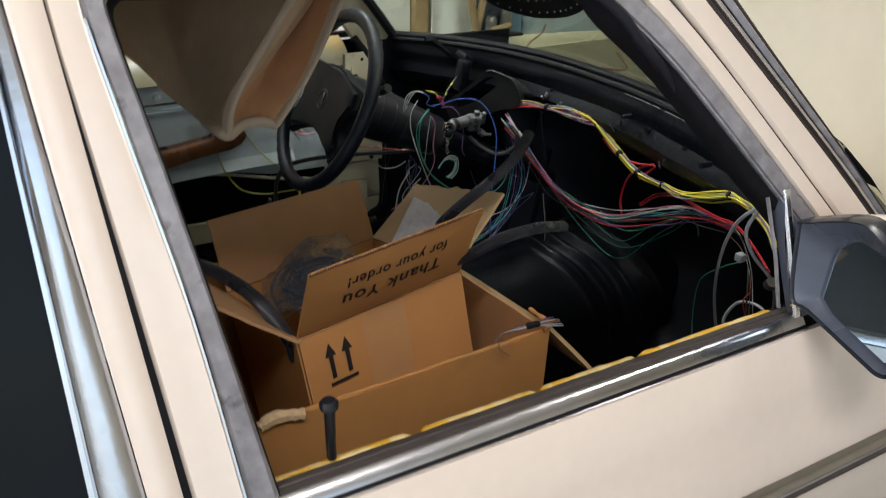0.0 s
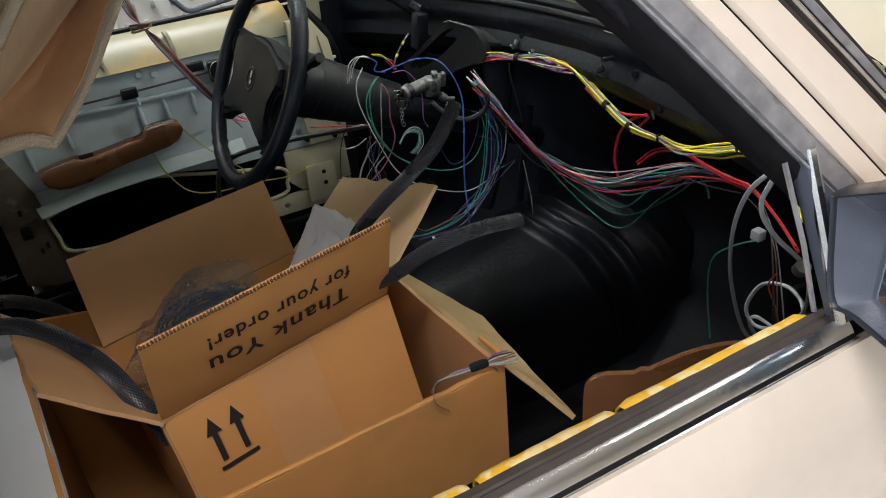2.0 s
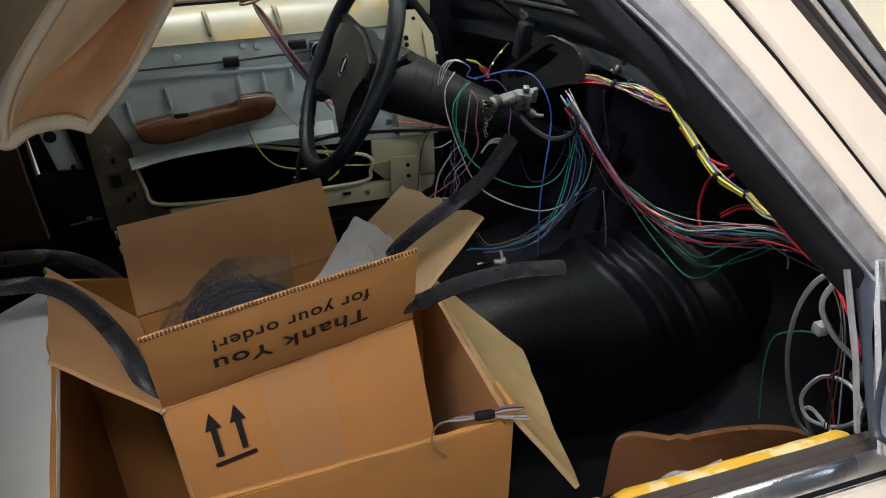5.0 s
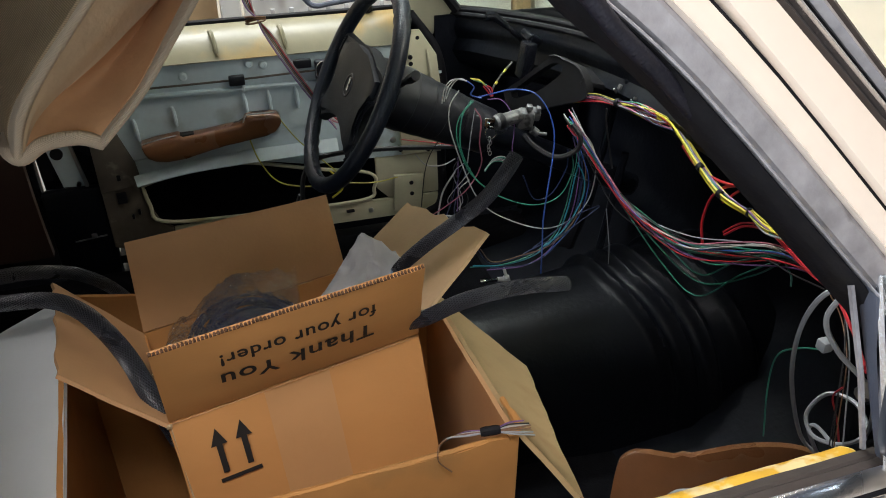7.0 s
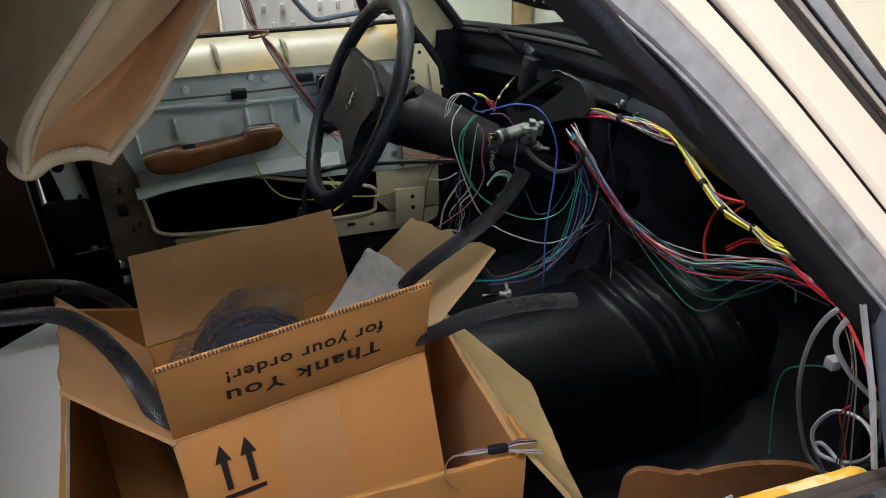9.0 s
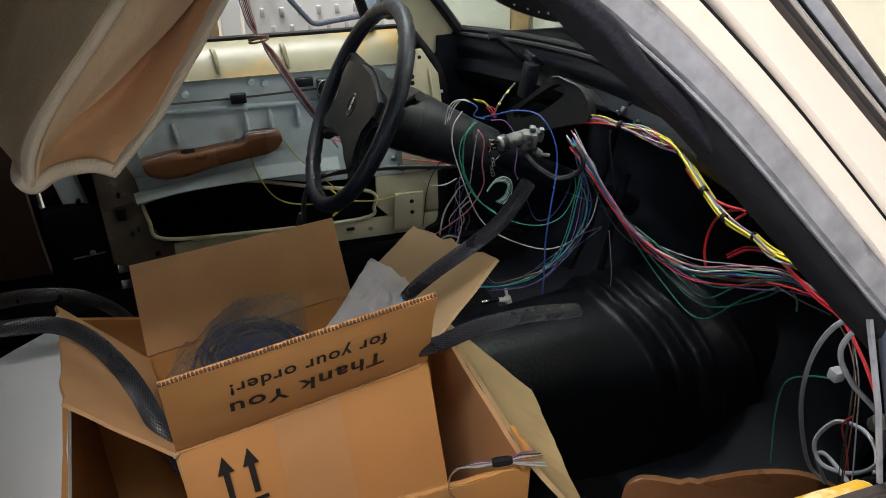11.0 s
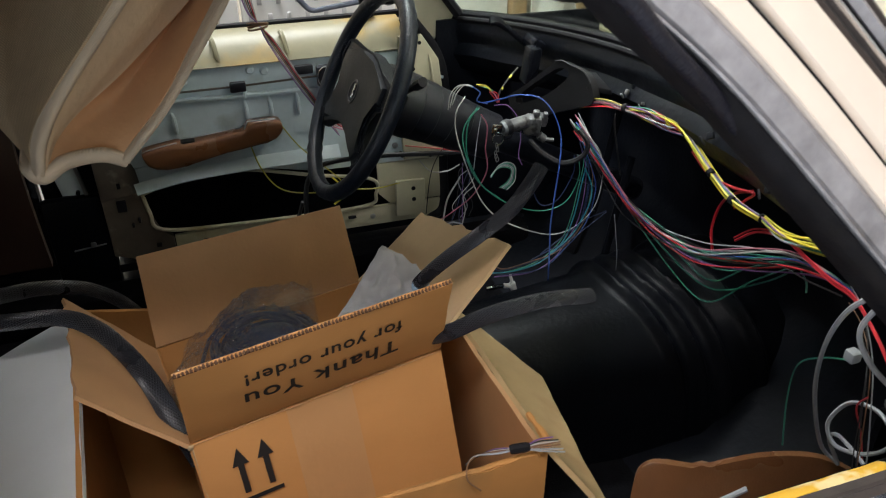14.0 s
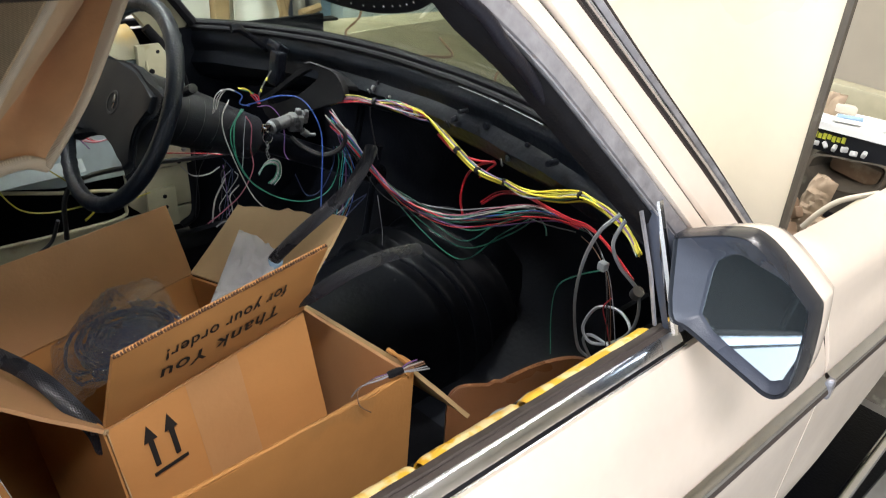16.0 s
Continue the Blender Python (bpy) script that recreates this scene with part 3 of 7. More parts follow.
part("arch_inner_panel", blocks(((0.9, 0.22, 0.36), (1.15, 0.01, 0.70), None, 0.0), ((0.9, 0.06, 0.012), (1.15, 0.33, 0.02), None, 0.0)), BLACK_MAT, car, "black inner panel of the wheel arch")
part("jack_rod", tube(bmesh.new(), [(0.628, -0.111, 0.15), (1.48, -0.072, 0.15)], 0.014, 12), CHROME, car, "shiny steel strut in the wheel arch")
part("brake_pipe", tube(bmesh.new(), smooth_line([(0.60, -0.02, 0.40), (0.68, -0.03, 0.47), (0.72, -0.02, 0.52), (0.80, -0.01, 0.55)], 5), 0.012, 8), BLACK_METAL, car)

# roof and far body side
part("roof", sheet(lambda u, v: (-1.9 + 1.82 * u - 0.06 * (2 * v - 1) ** 2 * u, 0.10 + 1.26 * v, 1.415 + 0.03 * (1 - (2 * v - 1) ** 2) - 0.03 * u ** 6), 14, 14, 0.03), CREAM, car, "cream painted roof")


# wheels under the body, all but the one taken off beside the strut
for x, y in ((-1.55, 0.06), (-1.55, 1.40), (0.95, 1.40)):
    ty = part("tyre", tube(bmesh.new(), [(x, y - 0.085, 0.30), (x, y - 0.075, 0.30), (x, y + 0.075, 0.30), (x, y + 0.085, 0.30)], [0.27, 0.30, 0.30, 0.27], 32), TYRE, car, "black tyre")
    part("rim", tube(bmesh.new(), [(x, y - 0.09, 0.30), (x, y + 0.09, 0.30)], 0.18, 24), ZINC, ty, "grey steel rim")
part("rear_panel", blocks(((-1.99, 0.70, 0.62), (0.03, 1.50, 0.70), None, 0.01)), CREAM, car, "cream painted rear panel")


# ---- black interior shell ----
def screen_base(y):
    """The foot of the windscreen, from the passenger's to the driver's corner."""
    s = (y - 0.73) / 0.70
    return Vector((0.355 - (0.165 if s > 0 else 0.135) * s * s, y, 0.982 - (0.04 * s * s + 0.019 * s if s > 0 else 0.04 * s * (1 + s))))


def cowl(u, v):
    p = screen_base(0.06 + 1.36 * u)
    prof = ((0.0, 0.0), (-0.012, -0.012), (-0.018, -0.035), (-0.010, -0.060), (-0.022, -0.085), (-0.005, -0.12), (0.06, -0.15), (0.13, -0.17))
    i = min(6, int(v * 7))
    f = v * 7 - i
    dx, dz = (prof[i][k] + (prof[i + 1][k] - prof[i][k]) * f for k in (0, 1))
    return p + Vector((dx + 0.005 * noise.noise((u * 14, v * 5, 1)), 0, dz + 0.004 * noise.noise((u * 11, v * 6, 4))))


part("cowl_panel", sheet(cowl, 40, 21, 0.004), COWL_PAINT, car, "black painted bare dashboard support panel")
part("windscreen_gasket", tube(bmesh.new(), [screen_base(0.05 + 1.38 * k / 40) + Vector((0.006, 0, 0.006)) for k in range(41)], 0.011, 8), RUBBER, car, "black rubber windscreen gasket")


def windscreen(u, v):
    p = screen_base(0.05 + 1.38 * u) + Vector((0.008, 0, 0.006))
    s = (2 * u - 1)
    q = Vector((-0.075 - 0.06 * s * s, 0.73 + 0.63 * s, 1.385 - 0.02 * s * s))
    return p.lerp(q, v) - Vector((0.045 * s * s * v, 0, 0))


bm = bmesh.new()
loft(bm, [[screen_base(y), screen_base(y) + Vector((-0.03, 0, 0.03)), Vector((0.20, 0.04, 0.955)), Vector((0.21, 0.04, 0.90)), screen_base(y) + Vector((-0.01, 0, -0.14))][:] for y in (0.06, 0.03)], True, True)
part("cowl_corner", bm, BLACK_METAL, car, "black panel corner at the pillar's foot")
for a, b in ((0.645, 0.565), (0.560, 0.535), (0.520, 0.415)):
    part("bright_sliver", tube(bmesh.new(), [screen_base(a + (b - a) * k / 4) + Vector((-0.016, 0, -0.012)) for k in range(5)], 0.0010, 6), LOCK_METAL, car, "thin bright scratch of trim along the panel")
part("gasket_lip", tube(bmesh.new(), [screen_base(0.05 + 1.38 * k / 40) + Vector((-0.012, 0, -0.004)) for k in range(41)], 0.006, 8), RUBBER, car, "lower lip of the windscreen gasket")
ws = part("windscreen", sheet(windscreen, 24, 12, 0.005), GLASS, car, "green-tinted windscreen glass")
ws.visible_shadow = False


def bulkhead(u, v):
    y = 0.06 + 1.36 * u
    prof = ((0.50, 0.83), (0.53, 0.70), (0.53, 0.58), (0.46, 0.46), (0.34, 0.37), (0.20, 0.34))
    i = min(4, int(v * 5))
    f = v * 5 - i
    x, z = (prof[i][k] + (prof[i + 1][k] - prof[i][k]) * f for k in (0, 1))
    return (x + 0.01 * noise.noise((u * 9, v * 7, 2)), y, z)


part("bulkhead", sheet(bulkhead, 30, 20, 0.004), TOE_PAINT, car, "black painted bulkhead and toe board")
part("floor_pan", blocks(((-0.80, 0.73, 0.325), (2.1, 1.44, 0.03), None, 0.004)), CARPET, car, "black floor pan with sound mat")
part("kick_panel", sheet(lambda u, v: (0.06 + 0.50 * u, 0.05 + 0.012 * math.sin(3 * u + 2 * v), 0.34 + 0.36 * v), 10, 10, 0.01), TOE_PAINT, car, "black painted kick panel")
part("far_kick_panel", sheet(lambda u, v: (0.135 + 0.43 * u, 1.412, 0.34 + 0.58 * v), 6, 6, 0.01), TOE_PAINT, car)
part("near_sill", blocks(((-0.4, 0.02, 0.33), (1.6, 0.10, 0.12), None, 0.01)), CARPET, car)
part("far_sill", blocks(((-0.4, 1.43, 0.33), (1.6, 0.12, 0.12), None, 0.01)), BLACK_METAL, car)


def tunnel(u, v):
    x = -1.2 + 1.72 * u
    w = 0.150 + 0.075 * max(0, (x + 0.15) / 0.67) ** 1.2
    h = 0.215 + 0.055 * max(0, (x + 0.3) / 0.8) ** 1.2
    a = math.pi * v
    rib = sum(0.0160 * math.exp(-((x - c - 0.050 * max(0.0, math.cos(a)) - 0.008) / 0.0100) ** 2) for c in (0.248, 0.290, 0.332, 0.405))
    rib *= min(1.0, 1.5 * math.sin(a)) if 0.02 < v < 0.98 else 0
    c, s = math.cos(a), math.sin(a)
    return (x, 0.74 - (w + rib) * math.copysign(abs(c) ** 0.8, c), 0.335 + (h + rib) * s ** 0.8)


part("transmission_tunnel", sheet(tunnel, 520, 36, 0.004), BLACK_MAT, car, "black ribbed transmission tunnel")

# ---- driver's door, seen from inside ----
far = part("driver_door", blocks(((-0.25, 1.455, 0.66), (0.80, 0.006, 0.52), None, 0.0), ((-0.25, 1.42, 0.425), (0.80, 0.07, 0.02), None, 0.0)), BLACK_MAT, car, "driver's door stripped of its trim panel")
REAR = -1.95
part("rear_bulkhead", blocks(((REAR, 0.73, 0.85), (0.03, 1.5, 1.1), None, 0.01)), BLACK_MAT, car, "dark rear end of the cabin")
part("far_rear_side", blocks(((-1.36, 1.44, 0.63), (1.16, 0.03, 0.62), None, 0.01)), BLACK_METAL, car, "dark far rear side of the cabin")
part("far_rear_window", prism([(-1.9, 1.45, 0.94), (-0.80, 1.45, 0.94), (-0.80, 1.36, 1.36), (-1.8, 1.36, 1.36)], (0, 0.005, 0)), DARK_GLASS, car, "dark far rear side window")
part("rear_door_card", sheet(lambda u, v: (-1.45 + 0.66 * u, 1.40 - 0.03 * math.sin(math.pi * v), 0.45 + 0.46 * v), 8, 8, 0.02), BROWN_DARK, car, "dark brown rear door trim card")
part("rear_floor", blocks(((-1.55, 0.73, 0.36), (0.8, 1.42, 0.05), None, 0.01)), CARPET, car)
part("far_sill_carpet", blocks(((-0.3, 1.33, 0.36), (1.3, 0.08, 0.10), None, 0.02)), CARPET, car)

# far centre pillar: grey post with a buckle plate
bp = part("far_centre_pillar", sheet(lambda u, v: (-0.800 + 0.14 * u + 0.03 * (1 - v), 1.42 - 0.012 * math.sin(math.pi * u), 0.60 + 0.75 * v), 8, 10, 0.02), BLACK_METAL, car, "dark centre pillar")
part("pillar_plate", prism([(-0.752, 1.405, 0.735), (-0.700, 1.405, 0.735), (-0.681, 1.405, 0.613), (-0.731, 1.405, 0.616)], (0, 0.006, 0), None, 0.002), GREY_DOOR, bp, "blue-grey pressed plate")
# the light on the plate's folded edge is put in as a brighter strip
part("pillar_flange", prism([(-0.703, 1.398, 0.735), (-0.697, 1.398, 0.735), (-0.678, 1.398, 0.613), (-0.686, 1.398, 0.613)], (0, 0.010, 0), None, 0.002), ZINC, bp, "folded edge, its lit look put in as bright zinc")
part("pillar_hole", tube(bmesh.new(), [(-0.727, 1.400, 0.697), (-0.727, 1.407, 0.697)], 0.013, 20), RUBBER, bp, "round dark hole")
part("pillar_bolt", tube(bmesh.new(), [(-0.698, 1.396, 0.622), (-0.698, 1.407, 0.622)], 0.005, 8), BLACK_METAL, bp)
part("far_pillar_foot", blocks(((-0.715, 1.402, 0.49), (0.13, 0.03, 0.25), None, 0.012)), BLACK_MAT, car, "black foot of the centre pillar")
part("belt_anchor", blocks(((-0.700, 1.385, 0.492), (0.070, 0.004, 0.003), Euler((0, -0.10, 0)).to_matrix(), 0.001), ((-0.692, 1.384, 0.498), (0.012, 0.006, 0.012), None, 0.002)), ZINC, car, "thin steel strip at the pillar's foot")

# ---- driver's door ----
DY = 1.38


def dp(x, z, y=DY):
    return Vector((x, y, z))


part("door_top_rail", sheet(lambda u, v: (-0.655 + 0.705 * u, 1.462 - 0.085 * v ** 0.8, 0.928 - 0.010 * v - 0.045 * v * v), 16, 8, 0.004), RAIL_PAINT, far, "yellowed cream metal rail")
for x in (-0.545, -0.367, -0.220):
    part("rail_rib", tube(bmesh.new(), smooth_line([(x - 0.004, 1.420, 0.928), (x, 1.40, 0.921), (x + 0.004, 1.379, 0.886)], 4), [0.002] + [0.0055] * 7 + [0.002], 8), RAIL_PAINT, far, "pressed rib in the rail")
part("door_window_rubber", blocks(((-0.245, 1.470, 0.931), (0.80, 0.018, 0.016), None, 0.003)), RUBBER, far, "black rubber along the window slot")


def plate(name, poly, mat, label="", y=DY, depth=0.010, bevel=0.003):
    return part(name, prism([dp(a, b, y) for a, b in poly], (0, depth, 0), None, bevel), mat, far, label)


plate("door_upper_panel", [(-0.655, 0.880), (0.13, 0.868), (0.138, 0.80), (-0.655, 0.815)], GREY_DOOR, "blue-grey bare metal panel", DY + 0.004)
plate("door_mid_panel", [(-0.655, 0.813), (0.138, 0.798), (0.135, 0.70), (-0.10, 0.715), (-0.655, 0.66)], GREY_DOOR, "blue-grey bare metal panel", DY)
plate("door_ledge", [(-0.655, 0.818), (0.138, 0.803), (0.138, 0.797), (-0.655, 0.811)], GREY_DOOR, "", DY - 0.010, 0.016, 0.002)
plate("door_lower_panel", [(-0.655, 0.66), (-0.10, 0.715), (0.135, 0.70), (0.135, 0.595), (-0.045, 0.60), (-0.18, 0.602), (-0.36, 0.643), (-0.525, 0.628), (-0.57, 0.615), (-0.655, 0.60)], GREY_DOOR, "blue-grey panel above a dark opening", DY + 0.003)
# the dark brown of these two plates is shade put into the colour
plate("door_rear_upper", [(-0.655, 0.765), (-0.605, 0.765), (-0.572, 0.668), (-0.566, 0.614), (-0.655, 0.600)], GRIME_SHADE, "door edge with shade put into its dark colour", DY - 0.004)
plate("door_rear_panel", [(-0.655, 0.598), (-0.572, 0.612), (-0.566, 0.558), (-0.546, 0.505), (-0.52, 0.492), (-0.52, 0.44), (-0.60, 0.44), (-0.655, 0.46)], GRIME_SHADE, "door edge with stamped holes, shade put into its dark colour", DY + 0.003)
plate("door_bottom_panel", [(-0.518, 0.490), (-0.377, 0.490), (-0.075, 0.482), (0.0, 0.482), (0.135, 0.48), (0.135, 0.43), (-0.518, 0.438)], CREAM_OLD, "cream painted bottom panel", DY + 0.003)
plate("door_front_panel", [(-0.030, 0.598), (0.135, 0.593), (0.135, 0.484), (0.0, 0.486), (-0.028, 0.515)], CREAM_OLD, "cream painted panel with bolt holes", DY + 0.003)
part("opening_lip", tube(bmesh.new(), smooth_line([dp(a, b) for a, b in ((-0.568, 0.606), (-0.560, 0.558), (-0.540, 0.512), (-0.377, 0.497), (-0.075, 0.490), (-0.037, 0.520), (-0.046, 0.562), (-0.181, 0.593), (-0.36, 0.634), (-0.525, 0.620))], 5), 0.0045, 8, True), CREAM_OLD, far, "rolled lip round the opening")
LEDGE_TOP = smooth_line([dp(a, b, 1.379) for a, b in ((-0.580, 0.632), (-0.471, 0.650), (-0.345, 0.660), (-0.121, 0.664))], 6)
LEDGE_LOW = smooth_line([dp(a, b, 1.358) for a, b in ((-0.575, 0.614), (-0.475, 0.630), (-0.349, 0.637), (-0.121, 0.640))], 6)
part("door_ledge_lower", sheet(lambda u, v: LEDGE_TOP[round(u * (len(LEDGE_TOP) - 1))].lerp(LEDGE_LOW[round(u * (len(LEDGE_LOW) - 1))], v), 18, 4, 0.004), GREY_DOOR, far, "sloping pressed ledge above the opening")
plate("door_front_upper", [(0.03, 0.905), (0.085, 0.905), (0.125, 0.845), (0.137, 0.75), (0.135, 0.60), (0.035, 0.605), (0.03, 0.70)], CREAM_OLD, "cream painted front door edge with holes", DY - 0.012, 0.010)
plate("latch_bracket", [(0.012, 0.552), (0.085, 0.548), (0.088, 0.452), (0.010, 0.455)], CREAM_OLD, "cream metal bracket with holes", DY - 0.016, 0.012)
for x, z in ((0.055, 0.528), (0.056, 0.498), (0.03, 0.62), (0.10, 0.612), (0.06, 0.845), (0.075, 0.80), (0.105, 0.765), (0.02, 0.78)):
    part("bolt_hole", tube(bmesh.new(), [dp(x, z, DY - 0.018), dp(x, z, DY)], 0.0055, 8), RUBBER, far)
for x, z, a, b in ((-0.615, 0.585, 0.020, 0.026), (-0.612, 0.635, 0.008, 0.014), (-0.60, 0.535, 0.006, 0.010), (-0.585, 0.545, 0.006, 0.012), (-0.555, 0.475, 0.012, 0.008), (-0.45, 0.465, 0.014, 0.012), (0.06, 0.462, 0.02, 0.01), (-0.10, 0.466, 0.02, 0.006)):
    part("stamped_hole", blocks((dp(x, z, DY - 0.001), (a, 0.010, b), None, 0.002)), RUBBER, far)
for x, z, h in ((-0.472, 0.762, 0.045), (-0.555, 0.740, 0.05), (-0.319, 0.768, 0.056), (-0.266, 0.770, 0.058), (-0.205, 0.775, 0.05), (-0.318, 0.81, 0.022)):
    part("panel_rib", tube(bmesh.new(), [dp(x - 0.002, z + h / 2, DY - 0.001), dp(x, z + h / 4, DY - 0.006), dp(x + 0.001, z - h / 4, DY - 0.006), dp(x + 0.002, z - h / 2, DY - 0.001)], [0.003, 0.005, 0.005, 0.003], 8), GREY_DOOR, far)
for x, z, r in ((0.062, 0.828, 0.0055), (0.079, 0.887, 0.0045), (0.101, 0.790, 0.0045), (0.058, 0.700, 0.0050), (0.112, 0.700, 0.0040)):
    part("panel_hole", tube(bmesh.new(), [(x, 1.3676, z), (x, 1.371, z)], r, 14), RUBBER, far, "small round hole")
for x, z, r, y in ((0.017, 0.640, 0.0075, 1.383), (-0.047, 0.458, 0.0070, 1.383), (0.118, 0.640, 0.0065, 1.368)):
    part("panel_screw", tube(bmesh.new(), [(x, y + 0.001, z), (x, y - 0.002, z), (x, y - 0.0035, z)], [r, r, r * 0.55], 12), ZINC, far, "bright round screw head")
for a, b in (((0.050, 0.870), (0.050, 0.760)), ((0.100, 0.860), (0.122, 0.720))):
    part("pressed_bead", tube(bmesh.new(), smooth_line([dp(a[0], a[1], 1.368), dp((a[0] + b[0]) / 2, (a[1] + b[1]) / 2, 1.3665), dp(b[0], b[1], 1.368)], 5), [0.001] + [0.0035] * 9 + [0.001], 8), CREAM_OLD, far, "pressed bead")
part("latch_rod", tube(bmesh.new(), smooth_line([dp(-0.52, 0.832, DY - 0.012), dp(-0.33, 0.832, DY - 0.012), dp(-0.16, 0.836, DY - 0.012)], 4), 0.0026, 6), GRIME_SHADE, far, "thin steel latch rod")
part("rod_clip", blocks((dp(-0.330, 0.830, DY - 0.010), (0.034, 0.014, 0.022), None, 0.003)), PLASTIC, far, "black plastic rod clip")
hb = part("door_latch_handle", blocks((dp(-0.142, 0.836, DY - 0.014), (0.034, 0.022, 0.046), None, 0.005)), PLASTIC, far, "black inner door handle")
part("handle_rim", tube(bmesh.new(), [dp(-0.142 + 0.016 * math.cos(a), 0.836 + 0.022 * math.sin(a), DY - 0.026) for a in [2 * math.pi * k / 16 for k in range(16)]], 0.002, 6, True), CHROME, hb)
part("latch_plate", blocks((dp(-0.185, 0.852, DY - 0.006), (0.04, 0.012, 0.02), None, 0.003)), PLASTIC, far)
for x, z in ((-0.44, 0.845), (-0.30, 0.86), (-0.27, 0.855)):
    part("stamped_boss", tube(bmesh.new(), [dp(x, z, DY + 0.004), dp(x, z, DY - 0.002)], [0.010, 0.006], 10), GREY_DOOR, far)

# armrest with its raised front end
def armrest():
    bm = bmesh.new()
    rows = ((-0.548, 0.709, 0.717), (-0.545, 0.695, 0.719), (-0.539, 0.683, 0.721), (-0.524, 0.674, 0.724), (-0.503, 0.670, 0.727), (-0.482, 0.671, 0.730), (-0.470, 0.672, 0.731), (-0.461, 0.673, 0.726), (-0.449, 0.676, 0.727), (-0.413, 0.684, 0.730), (-0.375, 0.692, 0.735), (-0.339, 0.696, 0.739), (-0.328, 0.698, 0.745), (-0.322, 0.698, 0.755), (-0.309, 0.700, 0.757), (-0.285, 0.703, 0.757), (-0.264, 0.711, 0.756), (-0.254, 0.722, 0.753), (-0.249, 0.732, 0.746))
    rings = []
    for x, lo, hi in rows:
        ring = []
        for k in range(20):
            a = 2 * math.pi * k / 20
            c, d = math.cos(a), math.sin(a)
            ring.append(Vector((x, 1.358 - 0.020 * math.copysign(abs(c) ** 0.4, c), (lo + hi) / 2 + (hi - lo) / 2 * math.copysign(abs(d) ** 0.55, d))))
        rings.append(ring)
    loft(bm, rings, True, True)
    return bm


part("armrest_recess", blocks((dp(-0.452, 0.7265, 1.356), (0.030, 0.020, 0.006), None, 0.002)), RUBBER, far, "dark finger recess in the armrest")
arm = part("armrest", armrest(), BROWN_VINYL, far, "brown vinyl armrest")
part("armrest_trim", tube(bmesh.new(), smooth_line([(-0.549, 1.340, 0.716), (-0.541, 1.339, 0.722), (-0.505, 1.339, 0.729), (-0.474, 1.340, 0.733)], 4), 0.0012, 6), ZINC, arm, "thin bright edge")
part("armrest_trim", tube(bmesh.new(), smooth_line([dp(-0.331, 0.744, 1.340), dp(-0.325, 0.756, 1.342), dp(-0.316, 0.760, 1.343), dp(-0.262, 0.759, 1.343)], 4), 0.0014, 6), ZINC, arm)

# far windscreen pillar, window front post and outside mirror
part("far_pillar", prism([(0.03, 1.41, 1.0), (0.12, 1.42, 0.865), (0.205, 1.425, 0.93), (0.02, 1.36, 1.16), (-0.20, 1.31, 1.34), (-0.27, 1.31, 1.34)], (0, 0.035, 0), None, 0.006), CREAM_OLD, car, "cream painted far windscreen pillar")
part("far_pillar_rubber", tube(bmesh.new(), smooth_line([(0.185, 1.405, 0.935), (0.09, 1.375, 1.05), (-0.05, 1.335, 1.20), (-0.22, 1.30, 1.35)], 5), 0.012, 8), RUBBER, car)
part("far_door_seal", tube(bmesh.new(), smooth_line([(0.07, 1.40, 0.935), (0.128, 1.39, 0.85), (0.146, 1.385, 0.75), (0.140, 1.385, 0.60), (0.140, 1.385, 0.46), (0.10, 1.385, 0.425)], 5), 0.012, 10), RUBBER, car, "black rubber door seal")
part("far_window_post", tube(bmesh.new(), smooth_line([(-0.012, 1.455, 0.935), (-0.045, 1.43, 1.03), (-0.06, 1.40, 1.15), (-0.06, 1.36, 1.33)], 4), 0.012, 8), RUBBER, car, "black far window post")
fm = part("far_mirror", blocks(((0.05, 1.56, 0.985), (0.05, 0.14, 0.09), None, 0.02)), PLASTIC, car, "black far door mirror")
part("far_mirror_face", blocks(((0.02, 1.56, 0.985), (0.012, 0.12, 0.07), None, 0.005)), BLUE, fm)

# ---- near door mirror ----
MIRROR_EDGE = [(-0.004, 1.056), (-0.060, 1.084), (-0.092, 1.085), (-0.146, 1.052), (-0.157, 1.038), (-0.163, 0.991), (-0.163, 0.960), (-0.157, 0.942), (-0.144, 0.935), (-0.120, 0.940), (-0.045, 0.960), (-0.020, 0.968)]
GLASS_EDGE = [(-0.040, 1.032), (-0.059, 1.051), (-0.124, 1.043), (-0.145, 1.026), (-0.152, 0.978), (-0.148, 0.951), (-0.138, 0.944), (-0.068, 0.961), (-0.047, 0.974)]
MIRROR_MID = (-0.092, 1.005)


def mirror_ring(scale, x):
    pts = [(p.x, p.y) for p in smooth_line([Vector((*q, 0)) for q in MIRROR_EDGE + MIRROR_EDGE[:1]], 4)[:-1]]
    cy, cz = MIRROR_MID
    return [Vector((x, cy + (y - cy) * scale, cz + (z - cz) * scale)) for y, z in pts]


def glass_depth(y, z):
    return 0.051 - 0.02 * (y + 0.095) + 0.22 * (z - 1.0)


